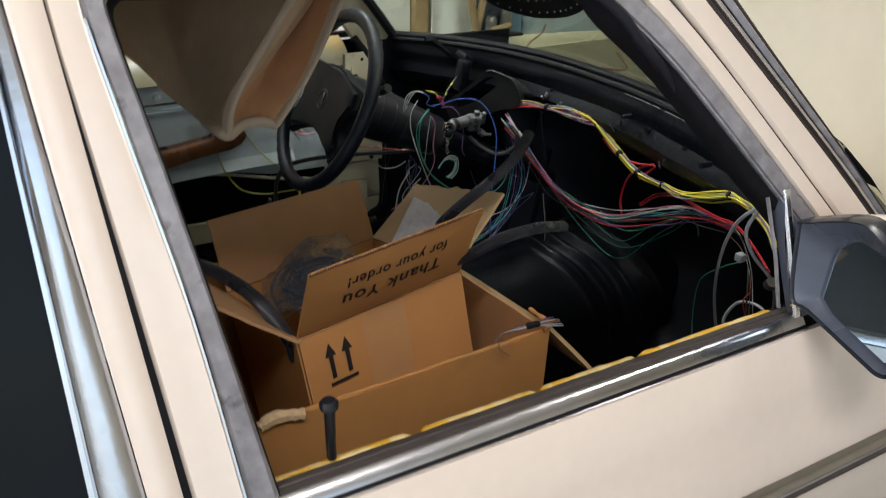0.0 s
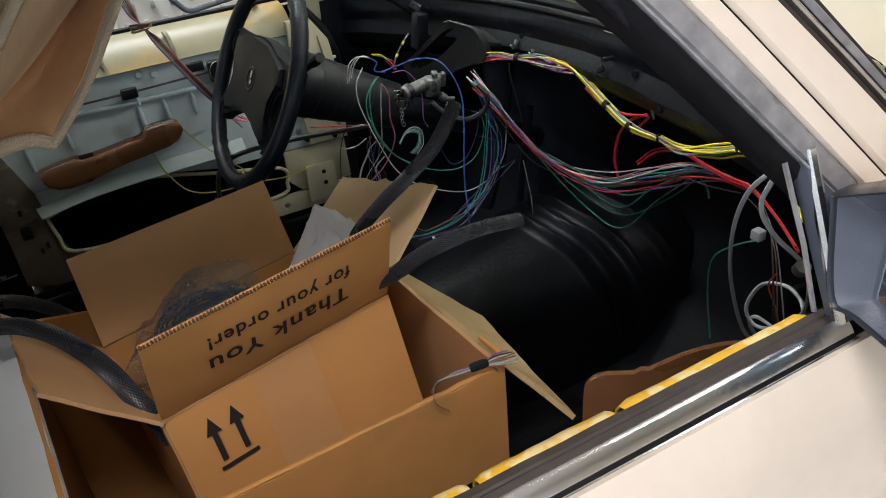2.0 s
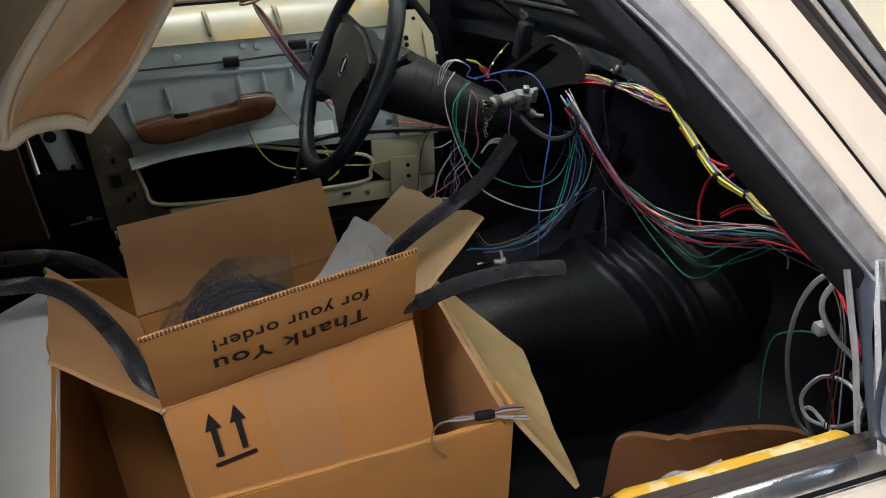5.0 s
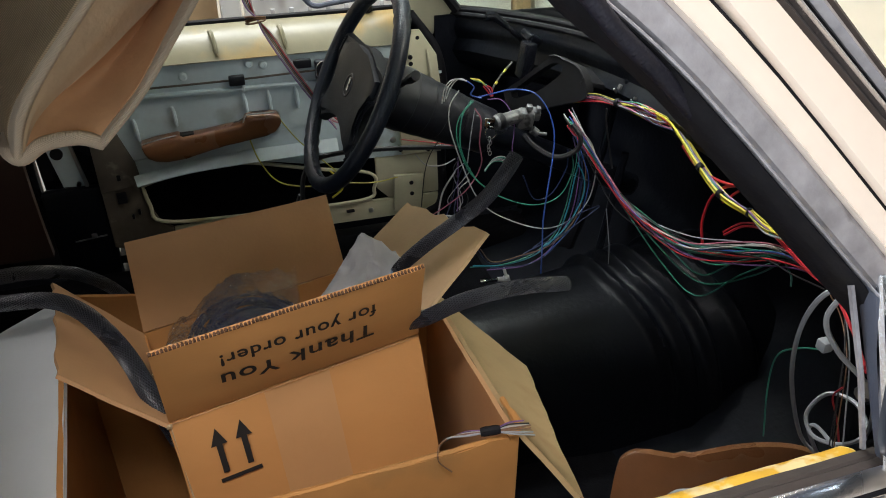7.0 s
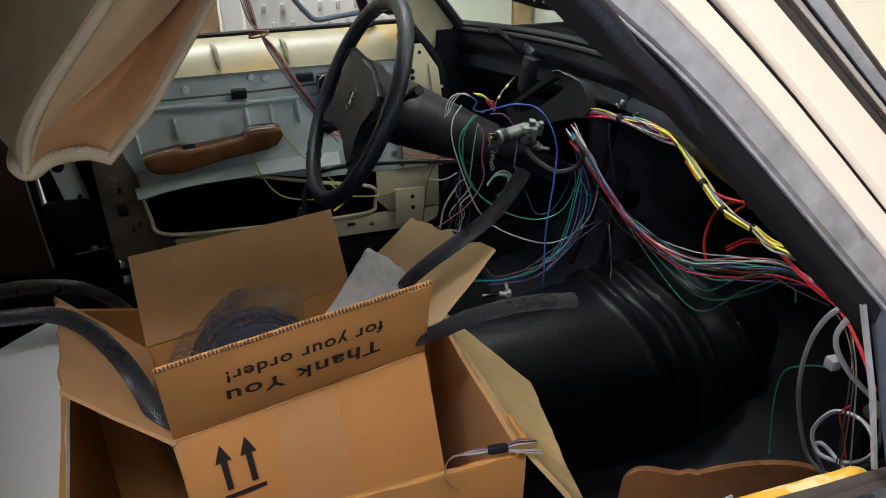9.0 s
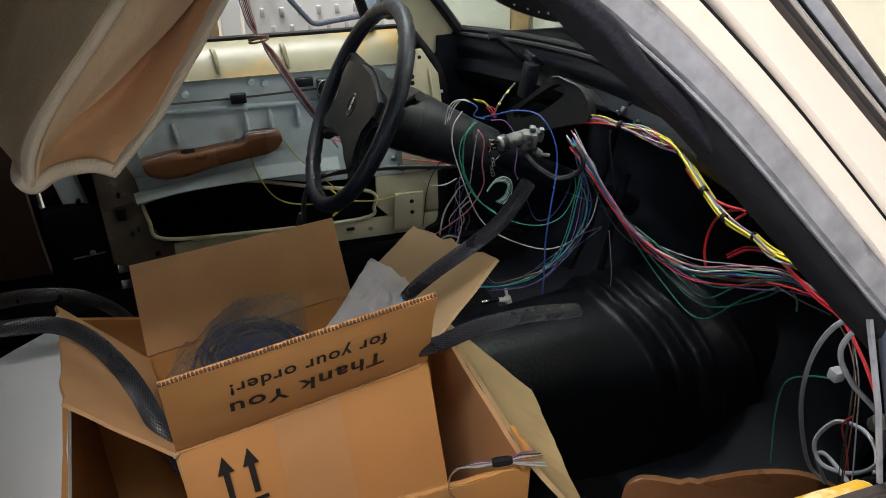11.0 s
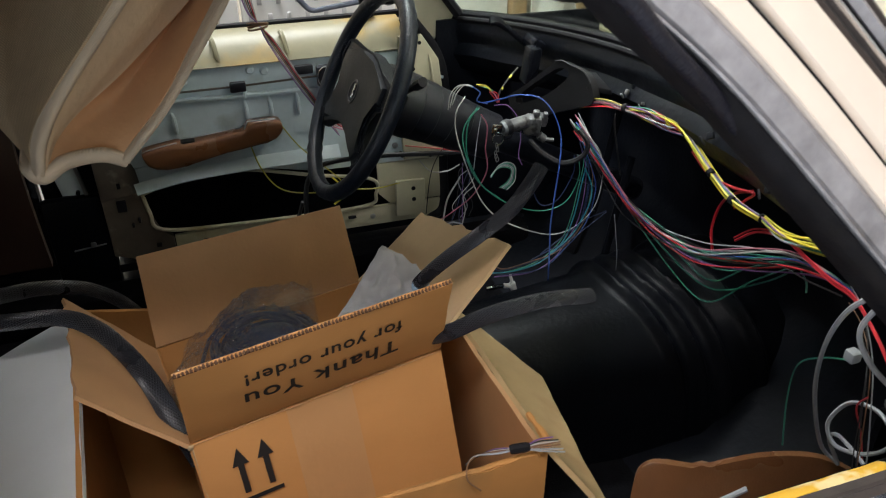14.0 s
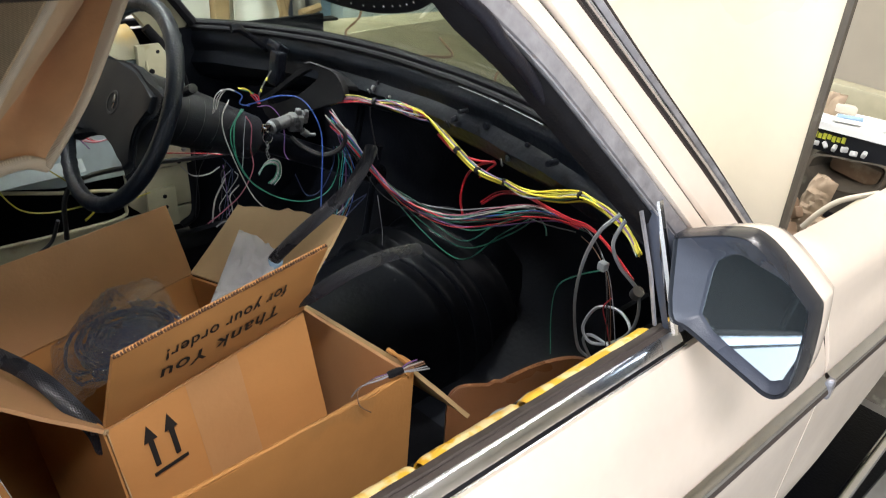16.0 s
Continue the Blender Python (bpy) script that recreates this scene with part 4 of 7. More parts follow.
def glass_ring(grow, dx):
    # the glass opening, met from its middle in the directions of the outer ring
    cy, cz = MIRROR_MID
    out = []
    for p in mirror_ring(1.0, 0.0):
        d = Vector((p.y - cy, p.z - cz)).normalized()
        best = 0.03
        for (ya, za), (yb, zb) in zip(GLASS_EDGE, GLASS_EDGE[1:] + GLASS_EDGE[:1]):
            e = Vector((yb - ya, zb - za))
            w = Vector((ya - cy, za - cz))
            den = d.x * e.y - d.y * e.x
            if abs(den) > 1e-9:
                r = (w.x * e.y - w.y * e.x) / den
                q = (w.x * d.y - w.y * d.x) / den
                if r > 0 and -0.001 <= q <= 1.001:
                    best = r
        y, z = cy + d.x * best * grow, cz + d.y * best * grow
        out.append(Vector((glass_depth(y, z) + dx, y, z)))
    return out


bm = bmesh.new()
loft(bm, [glass_ring(0.97, 0.006), glass_ring(0.99, -0.003), glass_ring(1.03, -0.006), mirror_ring(0.945, 0.0275)], True, False)
mir = part("door_mirror", bm, PLASTIC_GREY, door, "dark grey door mirror", 50)
bm = bmesh.new()
loft(bm, [mirror_ring(0.945, 0.0285), mirror_ring(0.950, 0.0250), mirror_ring(0.975, 0.0225), mirror_ring(1.0, 0.0290), mirror_ring(1.0, 0.050), mirror_ring(0.97, 0.054)], True, False)
part("mirror_rim", bm, MIRROR_RIM, mir, "glossy black rim of the mirror", 50)
bm = bmesh.new()
loft(bm, [mirror_ring(0.945, 0.0505), mirror_ring(0.962, 0.060), mirror_ring(0.935, 0.080), mirror_ring(0.84, 0.100), mirror_ring(0.60, 0.113), mirror_ring(0.3, 0.118), mirror_ring(0.02, 0.119)], True, False)
part("mirror_shell", bm, CREAM, door, "cream painted mirror shell", 50)
bm = bmesh.new()
prism([Vector((glass_depth(y, z), y, z)) for y, z in GLASS_EDGE], (0.004, 0, 0), bm)
part("mirror_glass", bm, MIRROR, door, "bluish mirror glass")
part("mirror_arm", blocks(((0.064, -0.006, 1.01), (0.026, 0.030, 0.07), None, 0.008)), PLASTIC_GREY, door)

# ---- steering wheel, column and lock ----
HUB = Vector((-0.137, 1.059, 0.897))
AXIS = Vector((-math.cos(0.465), 0, math.sin(0.465)))
SIDE = Vector((0, 1, 0))
UPW = Vector((math.sin(0.465), 0, math.cos(0.465)))


def on_wheel(s, u, h=0.0):
    """A place on the wheel: metres towards the driver's door, metres up, and height towards the driver."""
    return HUB + s * SIDE + u * UPW + h * AXIS


bm = bmesh.new()
ring = []
for k in range(96):
    a = 2 * math.pi * k / 96
    grip = 0.0012 * math.sin(a * 40) if abs(math.sin(a)) < 0.75 else 0
    ring.append((on_wheel(0.191 * math.sin(a), 0.191 * math.cos(a)), 0.0150 + grip))
tube(bm, [p for p, r in ring], [r for p, r in ring], 12, True)
rim = part("steering_wheel", bm, LEATHER, car, "black leather-rimmed four-spoke steering wheel")
half_pad = [(0.0, 0.079), (0.035, 0.076), (0.075, 0.066), (0.115, 0.058), (0.176, 0.064), (0.181, 0.024), (0.126, 0.013), (0.109, -0.014), (0.113, -0.042), (0.153, -0.080), (0.130, -0.115), (0.086, -0.080), (0.05, -0.068), (0.0, -0.066)]
pad = half_pad + [(-a, b) for a, b in half_pad[-2:0:-1]]
bm = prism([on_wheel(a, b, -0.024) for a, b in pad], AXIS * 0.024, None, 0.006)
part("spokes", bm, PAD, rim, "black moulded spokes")
half_boss = [(0.0, 0.075), (0.04, 0.071), (0.085, 0.060), (0.128, 0.052), (0.131, 0.022), (0.112, 0.010), (0.099, -0.014), (0.103, -0.044), (0.128, -0.070), (0.112, -0.091), (0.084, -0.074), (0.05, -0.063), (0.0, -0.061)]
boss = half_boss + [(-a, b) for a, b in half_boss[-2:0:-1]]
bm = prism([on_wheel(a, b, -0.020) for a, b in boss], AXIS * 0.029, None, 0.005)
part("wheel_pad", bm, PAD, rim, "black padded wheel boss")
bm = bmesh.new()
loft(bm, [[on_wheel(q * 0.022 * math.cos(a), q * 0.022 * math.sin(a), h) for a in [2 * math.pi * k / 28 for k in range(28)]] for q, h in ((1.08, 0.0085), (1.0, 0.0105), (0.86, 0.0105), (0.80, 0.0075), (0.02, 0.0072))], True, True)
part("wheel_badge", bm, PLASTIC, rim, "round dished badge")
part("badge_bar", tube(bmesh.new(), smooth_line([on_wheel(-0.003, 0.016, 0.010), on_wheel(-0.007, 0.004, 0.0105), on_wheel(-0.006, -0.008, 0.010)], 4), 0.0026, 8), CHROME, rim, "small chrome bar")
# stitched seams where the leather meets the spokes, and the lacing inside the rim
for side in (-1, 1):
    seam = [(0.150, 0.060), (0.155, 0.025), (0.121, 0.010), (0.106, -0.014), (0.109, -0.043), (0.141, -0.078), (0.122, -0.103)]
    line = smooth_line([on_wheel(side * a, b, 0.0015) for a, b in seam], 8)
    part("seam_line", tube(bmesh.new(), line, 0.0016, 6), RUBBER, rim, "dark seam")
    bm = bmesh.new()
    for k in range(1, len(line) - 1):
        d = (line[k + 1] - line[k - 1]).normalized()
        w = d.cross(AXIS) * 0.0034
        tube(bm, [line[k] - w + AXIS * 0.0012, line[k] + d * 0.0015 + AXIS * 0.0030, line[k] + w + AXIS * 0.0012], 0.0009, 5)
    part("stitches", bm, LEATHER, rim, "black leather stitching")
bm = bmesh.new()
for k in range(150):
    a = 2 * math.pi * (k + 0.5) / 150
    c = on_wheel(0.1765 * math.sin(a), 0.1765 * math.cos(a), 0.0035)
    tg = (math.cos(a) * SIDE - math.sin(a) * UPW)
    tube(bm, [c - tg * 0.0026 - AXIS * 0.002, c + AXIS * 0.0012, c + tg * 0.0026 + AXIS * 0.003], 0.0010, 4)
part("rim_lacing", bm, LEATHER, rim, "cross-laced leather seam inside the rim")

steps = [(0.020, 0.050), (0.034, 0.060), (0.060, 0.0630), (0.112, 0.0620), (0.1135, 0.0605), (0.150, 0.0585), (0.1515, 0.0572), (0.185, 0.0555), (0.1865, 0.0542), (0.225, 0.0520), (0.2265, 0.0507), (0.30, 0.0470), (0.304, 0.030)]
col = part("column_shroud", tube(bmesh.new(), [HUB - AXIS * d + Vector((0, 0.0, 0.012)) for d, r in steps], [r for d, r in steps], 32), PLASTIC, car, "black ribbed plastic steering column shroud", 25)
part("column_tube", tube(bmesh.new(), [HUB - AXIS * 0.30 + Vector((0, 0, 0.015)), HUB - AXIS * 0.70 + Vector((0, 0, 0.015))], 0.026, 12), BLACK_METAL, car)
part("stalk", tube(bmesh.new(), smooth_line([on_wheel(-0.05, 0.04, -0.06), on_wheel(-0.12, 0.075, -0.05), on_wheel(-0.15, 0.09, -0.045)], 4), [0.006] * 4 + [0.009] * 5, 8), PLASTIC, col, "black control stalk")
lock = thing("ignition_lock", (0.069, 0.887, 0.815), "steel ignition lock with a key ring hanging among loose wires", "lock")
TURN = Euler((0.15, 0.12, -0.25)).to_matrix()
part("lock_barrel", tube(bmesh.new(), [Vector((0.083, 0.893, 0.860)) + Vector((0.055, 0.012, 0.004)) * d for d in (0, 0.06, 0.30, 0.34, 1.0)], [0.0115, 0.0135, 0.0135, 0.0125, 0.0125], 20), LOCK_METAL, lock, "dull steel barrel")
part("lock_collar", tube(bmesh.new(), [Vector((0.083, 0.893, 0.860)) + Vector((0.055, 0.012, 0.004)) * d for d in (0.10, 0.16, 0.28, 0.32)], [0.0135, 0.0150, 0.0150, 0.0135], 20), PLASTIC, lock, "black collar")
part("lock_flange", blocks(((0.148, 0.905, 0.856), (0.030, 0.026, 0.036), TURN, 0.006), ((0.166, 0.909, 0.862), (0.024, 0.022, 0.022), TURN, 0.005), ((0.153, 0.900, 0.879), (0.012, 0.014, 0.010), TURN, 0.003), ((0.171, 0.900, 0.872), (0.008, 0.012, 0.012), TURN, 0.002)), LOCK_METAL, lock, "cast steel lock housing")
part("lock_spigot", tube(bmesh.new(), [(0.158, 0.895, 0.838), (0.168, 0.893, 0.830), (0.171, 0.893, 0.829), (0.186, 0.892, 0.826)], [0.0075, 0.0075, 0.0035, 0.0035], 12), LOCK_METAL, lock, "small steel spigot")
part("key_head", blocks(((0.0700, 0.884, 0.864), (0.018, 0.003, 0.021), TURN, 0.0014), ((0.0665, 0.882, 0.861), (0.006, 0.004, 0.013), TURN, 0.001)), CHROME, lock, "shiny key in the lock")
part("key_ring", tube(bmesh.new(), [Vector((0.071, 0.880, 0.848)) + Vector((0.0105 * math.cos(a), 0.002 * math.sin(a), 0.0105 * math.sin(a))) for a in [2 * math.pi * k / 18 for k in range(18)]], 0.0009, 6, True), CHROME, lock, "thin wire key ring")
for k in range(5):
    c = Vector((0.069 + 0.002 * math.sin(k * 2), 0.880, 0.836 - 0.0068 * k))
    part("chain_link", tube(bmesh.new(), [c + Vector((0.0024 * math.cos(a), 0.0012 * math.sin(a + k), 0.0046 * math.sin(a))) for a in [2 * math.pi * q / 10 for q in range(10)]], 0.0009, 5, True), ZINC, lock, "small brass-grey chain link")
brk = thing("column_bracket", (0.26, 1.05, 0.82), "black steel steering column support bracket", "bracket")
out_ring = [(0.19, 1.117, 0.833), (0.21, 1.066, 0.875), (0.239, 1.005, 0.932), (0.254, 0.974, 0.933), (0.268, 0.943, 0.926), (0.275, 0.924, 0.901), (0.274, 0.921, 0.874), (0.256, 0.954, 0.856), (0.228, 1.015, 0.826), (0.199, 1.088, 0.793)]
in_ring = [(0.198, 1.096, 0.836), (0.215, 1.054, 0.875), (0.235, 1.012, 0.913), (0.244, 0.993, 0.924), (0.251, 0.978, 0.922), (0.25, 0.978, 0.908), (0.241, 0.994, 0.888), (0.226, 1.023, 0.861), (0.21, 1.061, 0.838), (0.2, 1.087, 0.827)]
bm, back = bmesh.new(), Vector((0.018, 0.006, -0.004))
orow, irow = smooth_line(out_ring + out_ring[:1], 3)[:-1], smooth_line(in_ring + in_ring[:1], 3)[:-1]
vs = loft(bm, [orow, [p + back for p in orow], [p + back for p in irow], irow], True)
for k in range(len(orow)):
    n2 = (k + 1) % len(orow)
    bm.faces.new((vs[3][k], vs[3][n2], vs[0][n2], vs[0][k]))
part("bracket_plate", bm, DULL_STEEL, brk, "pressed plate with an oblong hole")
part("bracket_foot", blocks(((0.30, 0.965, 0.90), (0.06, 0.07, 0.012), Euler((0.2, 0.3, 0)).to_matrix(), 0.004)), DULL_STEEL, brk)
part("bracket_edge", tube(bmesh.new(), [Vector(p) + Vector((-0.002, 0, 0.002)) for p in orow[6:15]], 0.0022, 6), DULL_STEEL, brk)


# ---- cardboard boxes ----
def V(*q):
    return Vector(q)


BU = V(0.242, 0.039, 0.013).normalized()
BW = (V(0.02, 0.22, 0.97) - BU * V(0.02, 0.22, 0.97).dot(BU)).normalized()
BV = BW.cross(BU)
B0 = V(-0.480, 0.243, 0.892)


def ib(u, v, w):
    return B0 + BU * u + BV * v + BW * w


def board(name, a, b, c, d, mat, parent, label="", thick=0.004, warp=0.0, rag=0.0):
    """A piece of card on four corners; warp bows it, rag roughens its far edge."""
    f = bilinear(a, b, c, d)
    n = (Vector(b) - Vector(a)).cross(Vector(d) - Vector(a)).normalized()
    far_way = (Vector(d) - Vector(a)).normalized()

    def g(u, v):
        p = f(u, v) + n * (warp * math.sin(math.pi * u) * math.sin(math.pi * v) + 0.0012 * noise.noise(f(u, v) * 30))
        return p + far_way * rag * v * noise.noise((u * 9, a[0] * 50, a[1] * 30))
    return part(name, sheet(g, 14, 10, thick), mat, parent, label, 30)


inner = thing("cardboard_box", (-0.40, 0.30, 0.46), "brown cardboard carton with open flaps, printed arrows and words", "box")
WD, DP, HT = 0.246, 0.225, 0.43
FT_L, FT_R = V(-0.477, 0.194, 1.005), V(-0.249, 0.217, 1.027)
front = board("front_wall", ib(0, 0, -HT), ib(WD, 0, -HT), ib(WD, 0, 0), ib(0, 0, 0), CARD, inner)
board("back_wall", ib(0, DP, -HT), ib(WD, DP, -HT), ib(WD, DP, 0), ib(0, DP, 0), CARD, inner)
board("side_wall", ib(0.002, 0.005, -HT), ib(0.002, DP - 0.005, -HT), ib(0.002, DP - 0.005, 0), ib(0.002, 0.005, 0), CARD, inner)
board("side_wall", ib(WD - 0.002, 0.005, -HT), ib(WD - 0.002, DP - 0.005, -HT), ib(WD - 0.002, DP - 0.005, 0), ib(WD - 0.002, 0.005, 0), CARD, inner)
board("box_bottom", ib(0, 0, -HT), ib(WD, 0, -HT), ib(WD, DP, -HT), ib(0, DP, -HT), CARD, inner)
flap = board("front_flap", ib(0, 0, 0.002), ib(WD, 0, 0.002), FT_R, FT_L, CARD, inner, "printed flap standing up", 0.004, 0.004)
board("back_flap", ib(0, DP, 0.002), ib(WD, DP, 0.002), V(-0.281, 0.534, 0.948), V(-0.517, 0.515, 0.934), CARD_INNER, inner, "", 0.004, 0.003)
board("right_flap", ib(WD, 0.01, 0), ib(WD, DP, 0), V(-0.174, 0.540, 0.914), V(-0.149, 0.321, 0.984), CARD_PALE, inner, "", 0.004, 0.002, 0.006)
board("left_flap", ib(0, 0.0, 0), ib(0, DP, 0), V(-0.596, 0.50, 0.905), V(-0.562, 0.275, 0.945), CARD_INNER, inner, "", 0.004, 0.006, 0.010)
# corrugation on the upper edge of the printed flap
FL, FRT = FT_L, FT_R
en = (FRT - FL).normalized()
fn = (ib(WD, 0, 0) - ib(0, 0, 0)).cross(FL - ib(0, 0, 0)).normalized()
if fn.y > 0:
    fn = -fn
fu = (FL - ib(0, 0, 0)).normalized()
bm = bmesh.new()
for k in range(74):
    p = FL.lerp(FRT, (k + 0.5) / 74.0) + fn * 0.0004 + fu * (0.0008 * noise.noise((k * 0.35, 0, 7)))
    w = 0.0011 + 0.0004 * random.random()
    prism([p - en * w - fu * 0.0001, p + en * w - fu * 0.0001, p + en * w * 0.5 + fu * 0.0015, p - en * w * 0.5 + fu * 0.0015], -fn * 0.0034, bm)
part("corrugated_edge", bm, CARD_DARK, flap, "dark open corrugation along the flap's edge", None)
part("flap_edge", tube(bmesh.new(), [FL + fn * -0.003 + fu * 0.0004, FRT + fn * -0.003 + fu * 0.0004], 0.0012, 6), CARD, flap)
part("fold_line", tube(bmesh.new(), [ib(0.002 + (WD - 0.004) * k / 30, -0.0012, 0.0006 * noise.noise((k * 0.6, 0, 2))) for k in range(31)], 0.0005, 6), CARD_INNER, front, "worn pale fold")
part("fold_line", tube(bmesh.new(), [ib(0.0006, 0.0006, -0.24 + 0.238 * k / 20) for k in range(21)], 0.0009, 6), CARD_PALE, front, "worn pale fold")
part("worn_corner", blocks((ib(-0.0005, -0.0005, -0.002), (0.005, 0.004, 0.006), Euler((0.4, 0.3, 0.5)).to_matrix(), 0.002)), CARD_EDGE, front, "white worn corner")
# tape over the middle of the front


def tape(u, v):
    p = ib(0.086 + 0.064 * u, 0, -0.30 + 0.298 * v)
    return p - BV * (0.0012 * noise.noise(p * 30) + 0.0005)


part("packing_tape", sheet(tape, 8, 20, 0.0002), TAPE, front, "clear tape down the middle")


def printed(poly, name, on, parent, lift):
    part(name, prism([on(*q) for q in poly], lift), INK, parent, "", None)


def on_front(u, w):
    return ib(u, -0.0020, w)


for u in (0.035, 0.058):
    printed([(u - 0.0028, -0.066), (u + 0.0028, -0.066), (u + 0.0028, -0.036), (u + 0.0075, -0.036), (u, -0.018), (u - 0.0075, -0.036), (u - 0.0028, -0.036)], "printed_arrow", on_front, front, BV * -0.0005)
printed([(0.028, -0.0755), (0.067, -0.0755), (0.067, -0.0715), (0.028, -0.0715)], "printed_bar", on_front, front, BV * -0.0005)


def words(text, u0, u1, v0, v1, name):
    """Words printed upside down on the flap, between fractions of its width and height."""
    cu = bpy.data.curves.new(name, "FONT")
    cu.body, cu.size, cu.extrude = text, 1.0, 0.0
    cu.space_character = 1.10
    cu.offset = 0.016
    ob = bpy.data.objects.new(name, cu)
    scene.collection.objects.link(ob)
    me = bpy.data.meshes.new_from_object(ob.evaluated_get(bpy.context.evaluated_depsgraph_get()))
    bpy.data.objects.remove(ob)
    bm = bmesh.new()
    bm.from_mesh(me)
    bpy.data.meshes.remove(me)
    xs, ys = [v.co.x for v in bm.verts], [v.co.y for v in bm.verts]
    x0, x1, y1 = min(xs), max(xs), max(ys)
    f = bilinear(ib(0, 0, 0.002), ib(WD, 0, 0.002), FRT, FL)
    for v in bm.verts:
        a = (v.co.x - x0) / (x1 - x0)
        b = v.co.y / y1
        uu, vv = u1 + (u0 - u1) * a, v1 + (v0 - v1) * b
        v.co = f(uu, vv) + fn * (0.0012 - 0.004 * math.sin(math.pi * uu) * math.sin(math.pi * vv) * (1 if WARP_OUT else -1))
    part(name, bm, INK, flap, "", None)


nrm = (ib(WD, 0, 0) - ib(0, 0, 0)).cross(FT_L - ib(0, 0, 0)).normalized()
WARP_OUT = nrm.dot(fn) < 0
words("Thank You", 0.210, 0.796, 0.318, 0.508, "printed_word")
words("for your order!", 0.220, 0.804, 0.618, 0.762, "printed_word")

outer = thing("cardboard_box", (-0.38, 0.30, 0.34), "large worn cardboard box with a white-faced flap, holding a smaller carton", "box")
OFL, OFR, OBR, OBL = V(-0.562, 0.135, 0.876), V(-0.185, 0.146, 0.879), V(-0.160, 0.50, 0.80), V(-0.590, 0.50, 0.885)


def down(p):
    return V(p.x, p.y, 0.345)


ofront = board("front_wall", down(OFL), down(OFR), OFR, OFL, CARD_OLD, outer, "", 0.005, 0.004, 0.004)
board("right_wall", down(OFR), down(OBR), OBR, OFR, CARD_INNER, outer, "", 0.005)
board("left_wall", down(OFL), down(OBL), OBL, OFL, CARD_OLD, outer, "", 0.005)
board("back_wall", down(OBL), down(OBR), OBR, OBL, CARD_OLD, outer, "", 0.005)
board("box_bottom", down(OFL), down(OFR), down(OBR), down(OBL), CARD_OLD, outer, "", 0.005)
board("right_flap", OFR, OBR, V(-0.045, 0.430, 0.69), V(-0.142, 0.100, 0.825), CARD_TAN, outer, "torn flap hanging outward", 0.005, 0.01, 0.008)
board("left_flap", OFL, OBL, V(-0.70, 0.47, 0.85), V(-0.645, 0.085, 0.86), CARD_WHITE, outer, "white-faced flap folded outward", 0.005, -0.006)
part("torn_edge", tube(bmesh.new(), smooth_line([OFL + V(0.002, 0, 0), OFL + V(0.02, 0.002, 0.005), OFL + V(0.05, 0.001, -0.001)], 6), [0.005 + 0.003 * random.random() for _ in range(13)], 7), CARD_EDGE, ofront, "frayed torn corner")
part("torn_edge", tube(bmesh.new(), smooth_line([OFR + V(-0.01, 0, 0.001), OFR + V(0.003, 0.008, 0.004), OFR + V(0.004, 0.05, 0.0)], 6), [0.0018 + 0.0022 * random.random() for _ in range(13)], 7), CARD_OLD, ofront, "frayed torn corner")
part("front_edge", tube(bmesh.new(), [OFL.lerp(OFR, k / 30) + V(0, 0.003, 0.002 * noise.noise((k * 0.7, 0, 3))) for k in range(31)], 0.0026, 6), CARD_OLD, ofront)

# black pin standing before the box
pin = thing("lock_pin", (-0.527, 0.008, 0.935), "black plastic door lock pin standing in the window rail", "lock pin")
part("pin_stem", tube(bmesh.new(), [(-0.527, 0.008, 0.930), (-0.527, 0.008, 0.985), (-0.527, 0.008, 0.990)], [0.0045, 0.0050, 0.0065], 10), PLASTIC, pin)
part("pin_head", tube(bmesh.new(), [(-0.527, 0.008, 0.988), (-0.527, 0.008, 0.993), (-0.527, 0.008, 0.996)], [0.0085, 0.0085, 0.006], 12), PLASTIC, pin)

# ---- bags ----
def film_material(name, haze, sheen):
    """Thin clear film: see-through, glossy at grazing angles, with a little haze and fine wrinkles."""
    m = bpy.data.materials.new(name)
    m.use_nodes = True
    nt = m.node_tree
    link = nt.links.new
    nt.nodes.remove(nt.nodes["Principled BSDF"])
    clear, gloss, milk = (nt.nodes.new("ShaderNodeBsdf" + k) for k in ("Transparent", "Glossy", "Diffuse"))
    clear.inputs["Color"].default_value = (0.97, 0.975, 0.985, 1)
    gloss.inputs["Color"].default_value, gloss.inputs["Roughness"].default_value = (1, 1, 1, 1), 0.09
    milk.inputs["Color"].default_value = (0.92, 0.94, 0.97, 1)
    tn = nt.nodes.new("ShaderNodeTexNoise")
    tn.inputs["Scale"].default_value, tn.inputs["Detail"].default_value, tn.inputs["Distortion"].default_value = 45, 4, 1.5
    tb = nt.nodes.new("ShaderNodeBump")
    tb.inputs["Strength"].default_value, tb.inputs["Distance"].default_value = 0.9, 0.012
    link(tn.outputs["Fac"], tb.inputs["Height"])
    lw = nt.nodes.new("ShaderNodeLayerWeight")
    lw.inputs["Blend"].default_value = sheen
    for node in (gloss, milk, lw):
        link(tb.outputs["Normal"], node.inputs["Normal"])
    one, two = nt.nodes.new("ShaderNodeMixShader"), nt.nodes.new("ShaderNodeMixShader")
    link(lw.outputs["Fresnel"], one.inputs[0])
    link(clear.outputs[0], one.inputs[1])
    link(gloss.outputs[0], one.inputs[2])
    two.inputs[0].default_value = haze
    link(one.outputs[0], two.inputs[1])
    link(milk.outputs[0], two.inputs[2])
    link(two.outputs[0], nt.nodes["Material Output"].inputs["Surface"])
    return m


BAGF, MILKY = film_material("clear_plastic_film", 0.030, 0.27), film_material("milky_plastic_film", 0.58, 0.42)


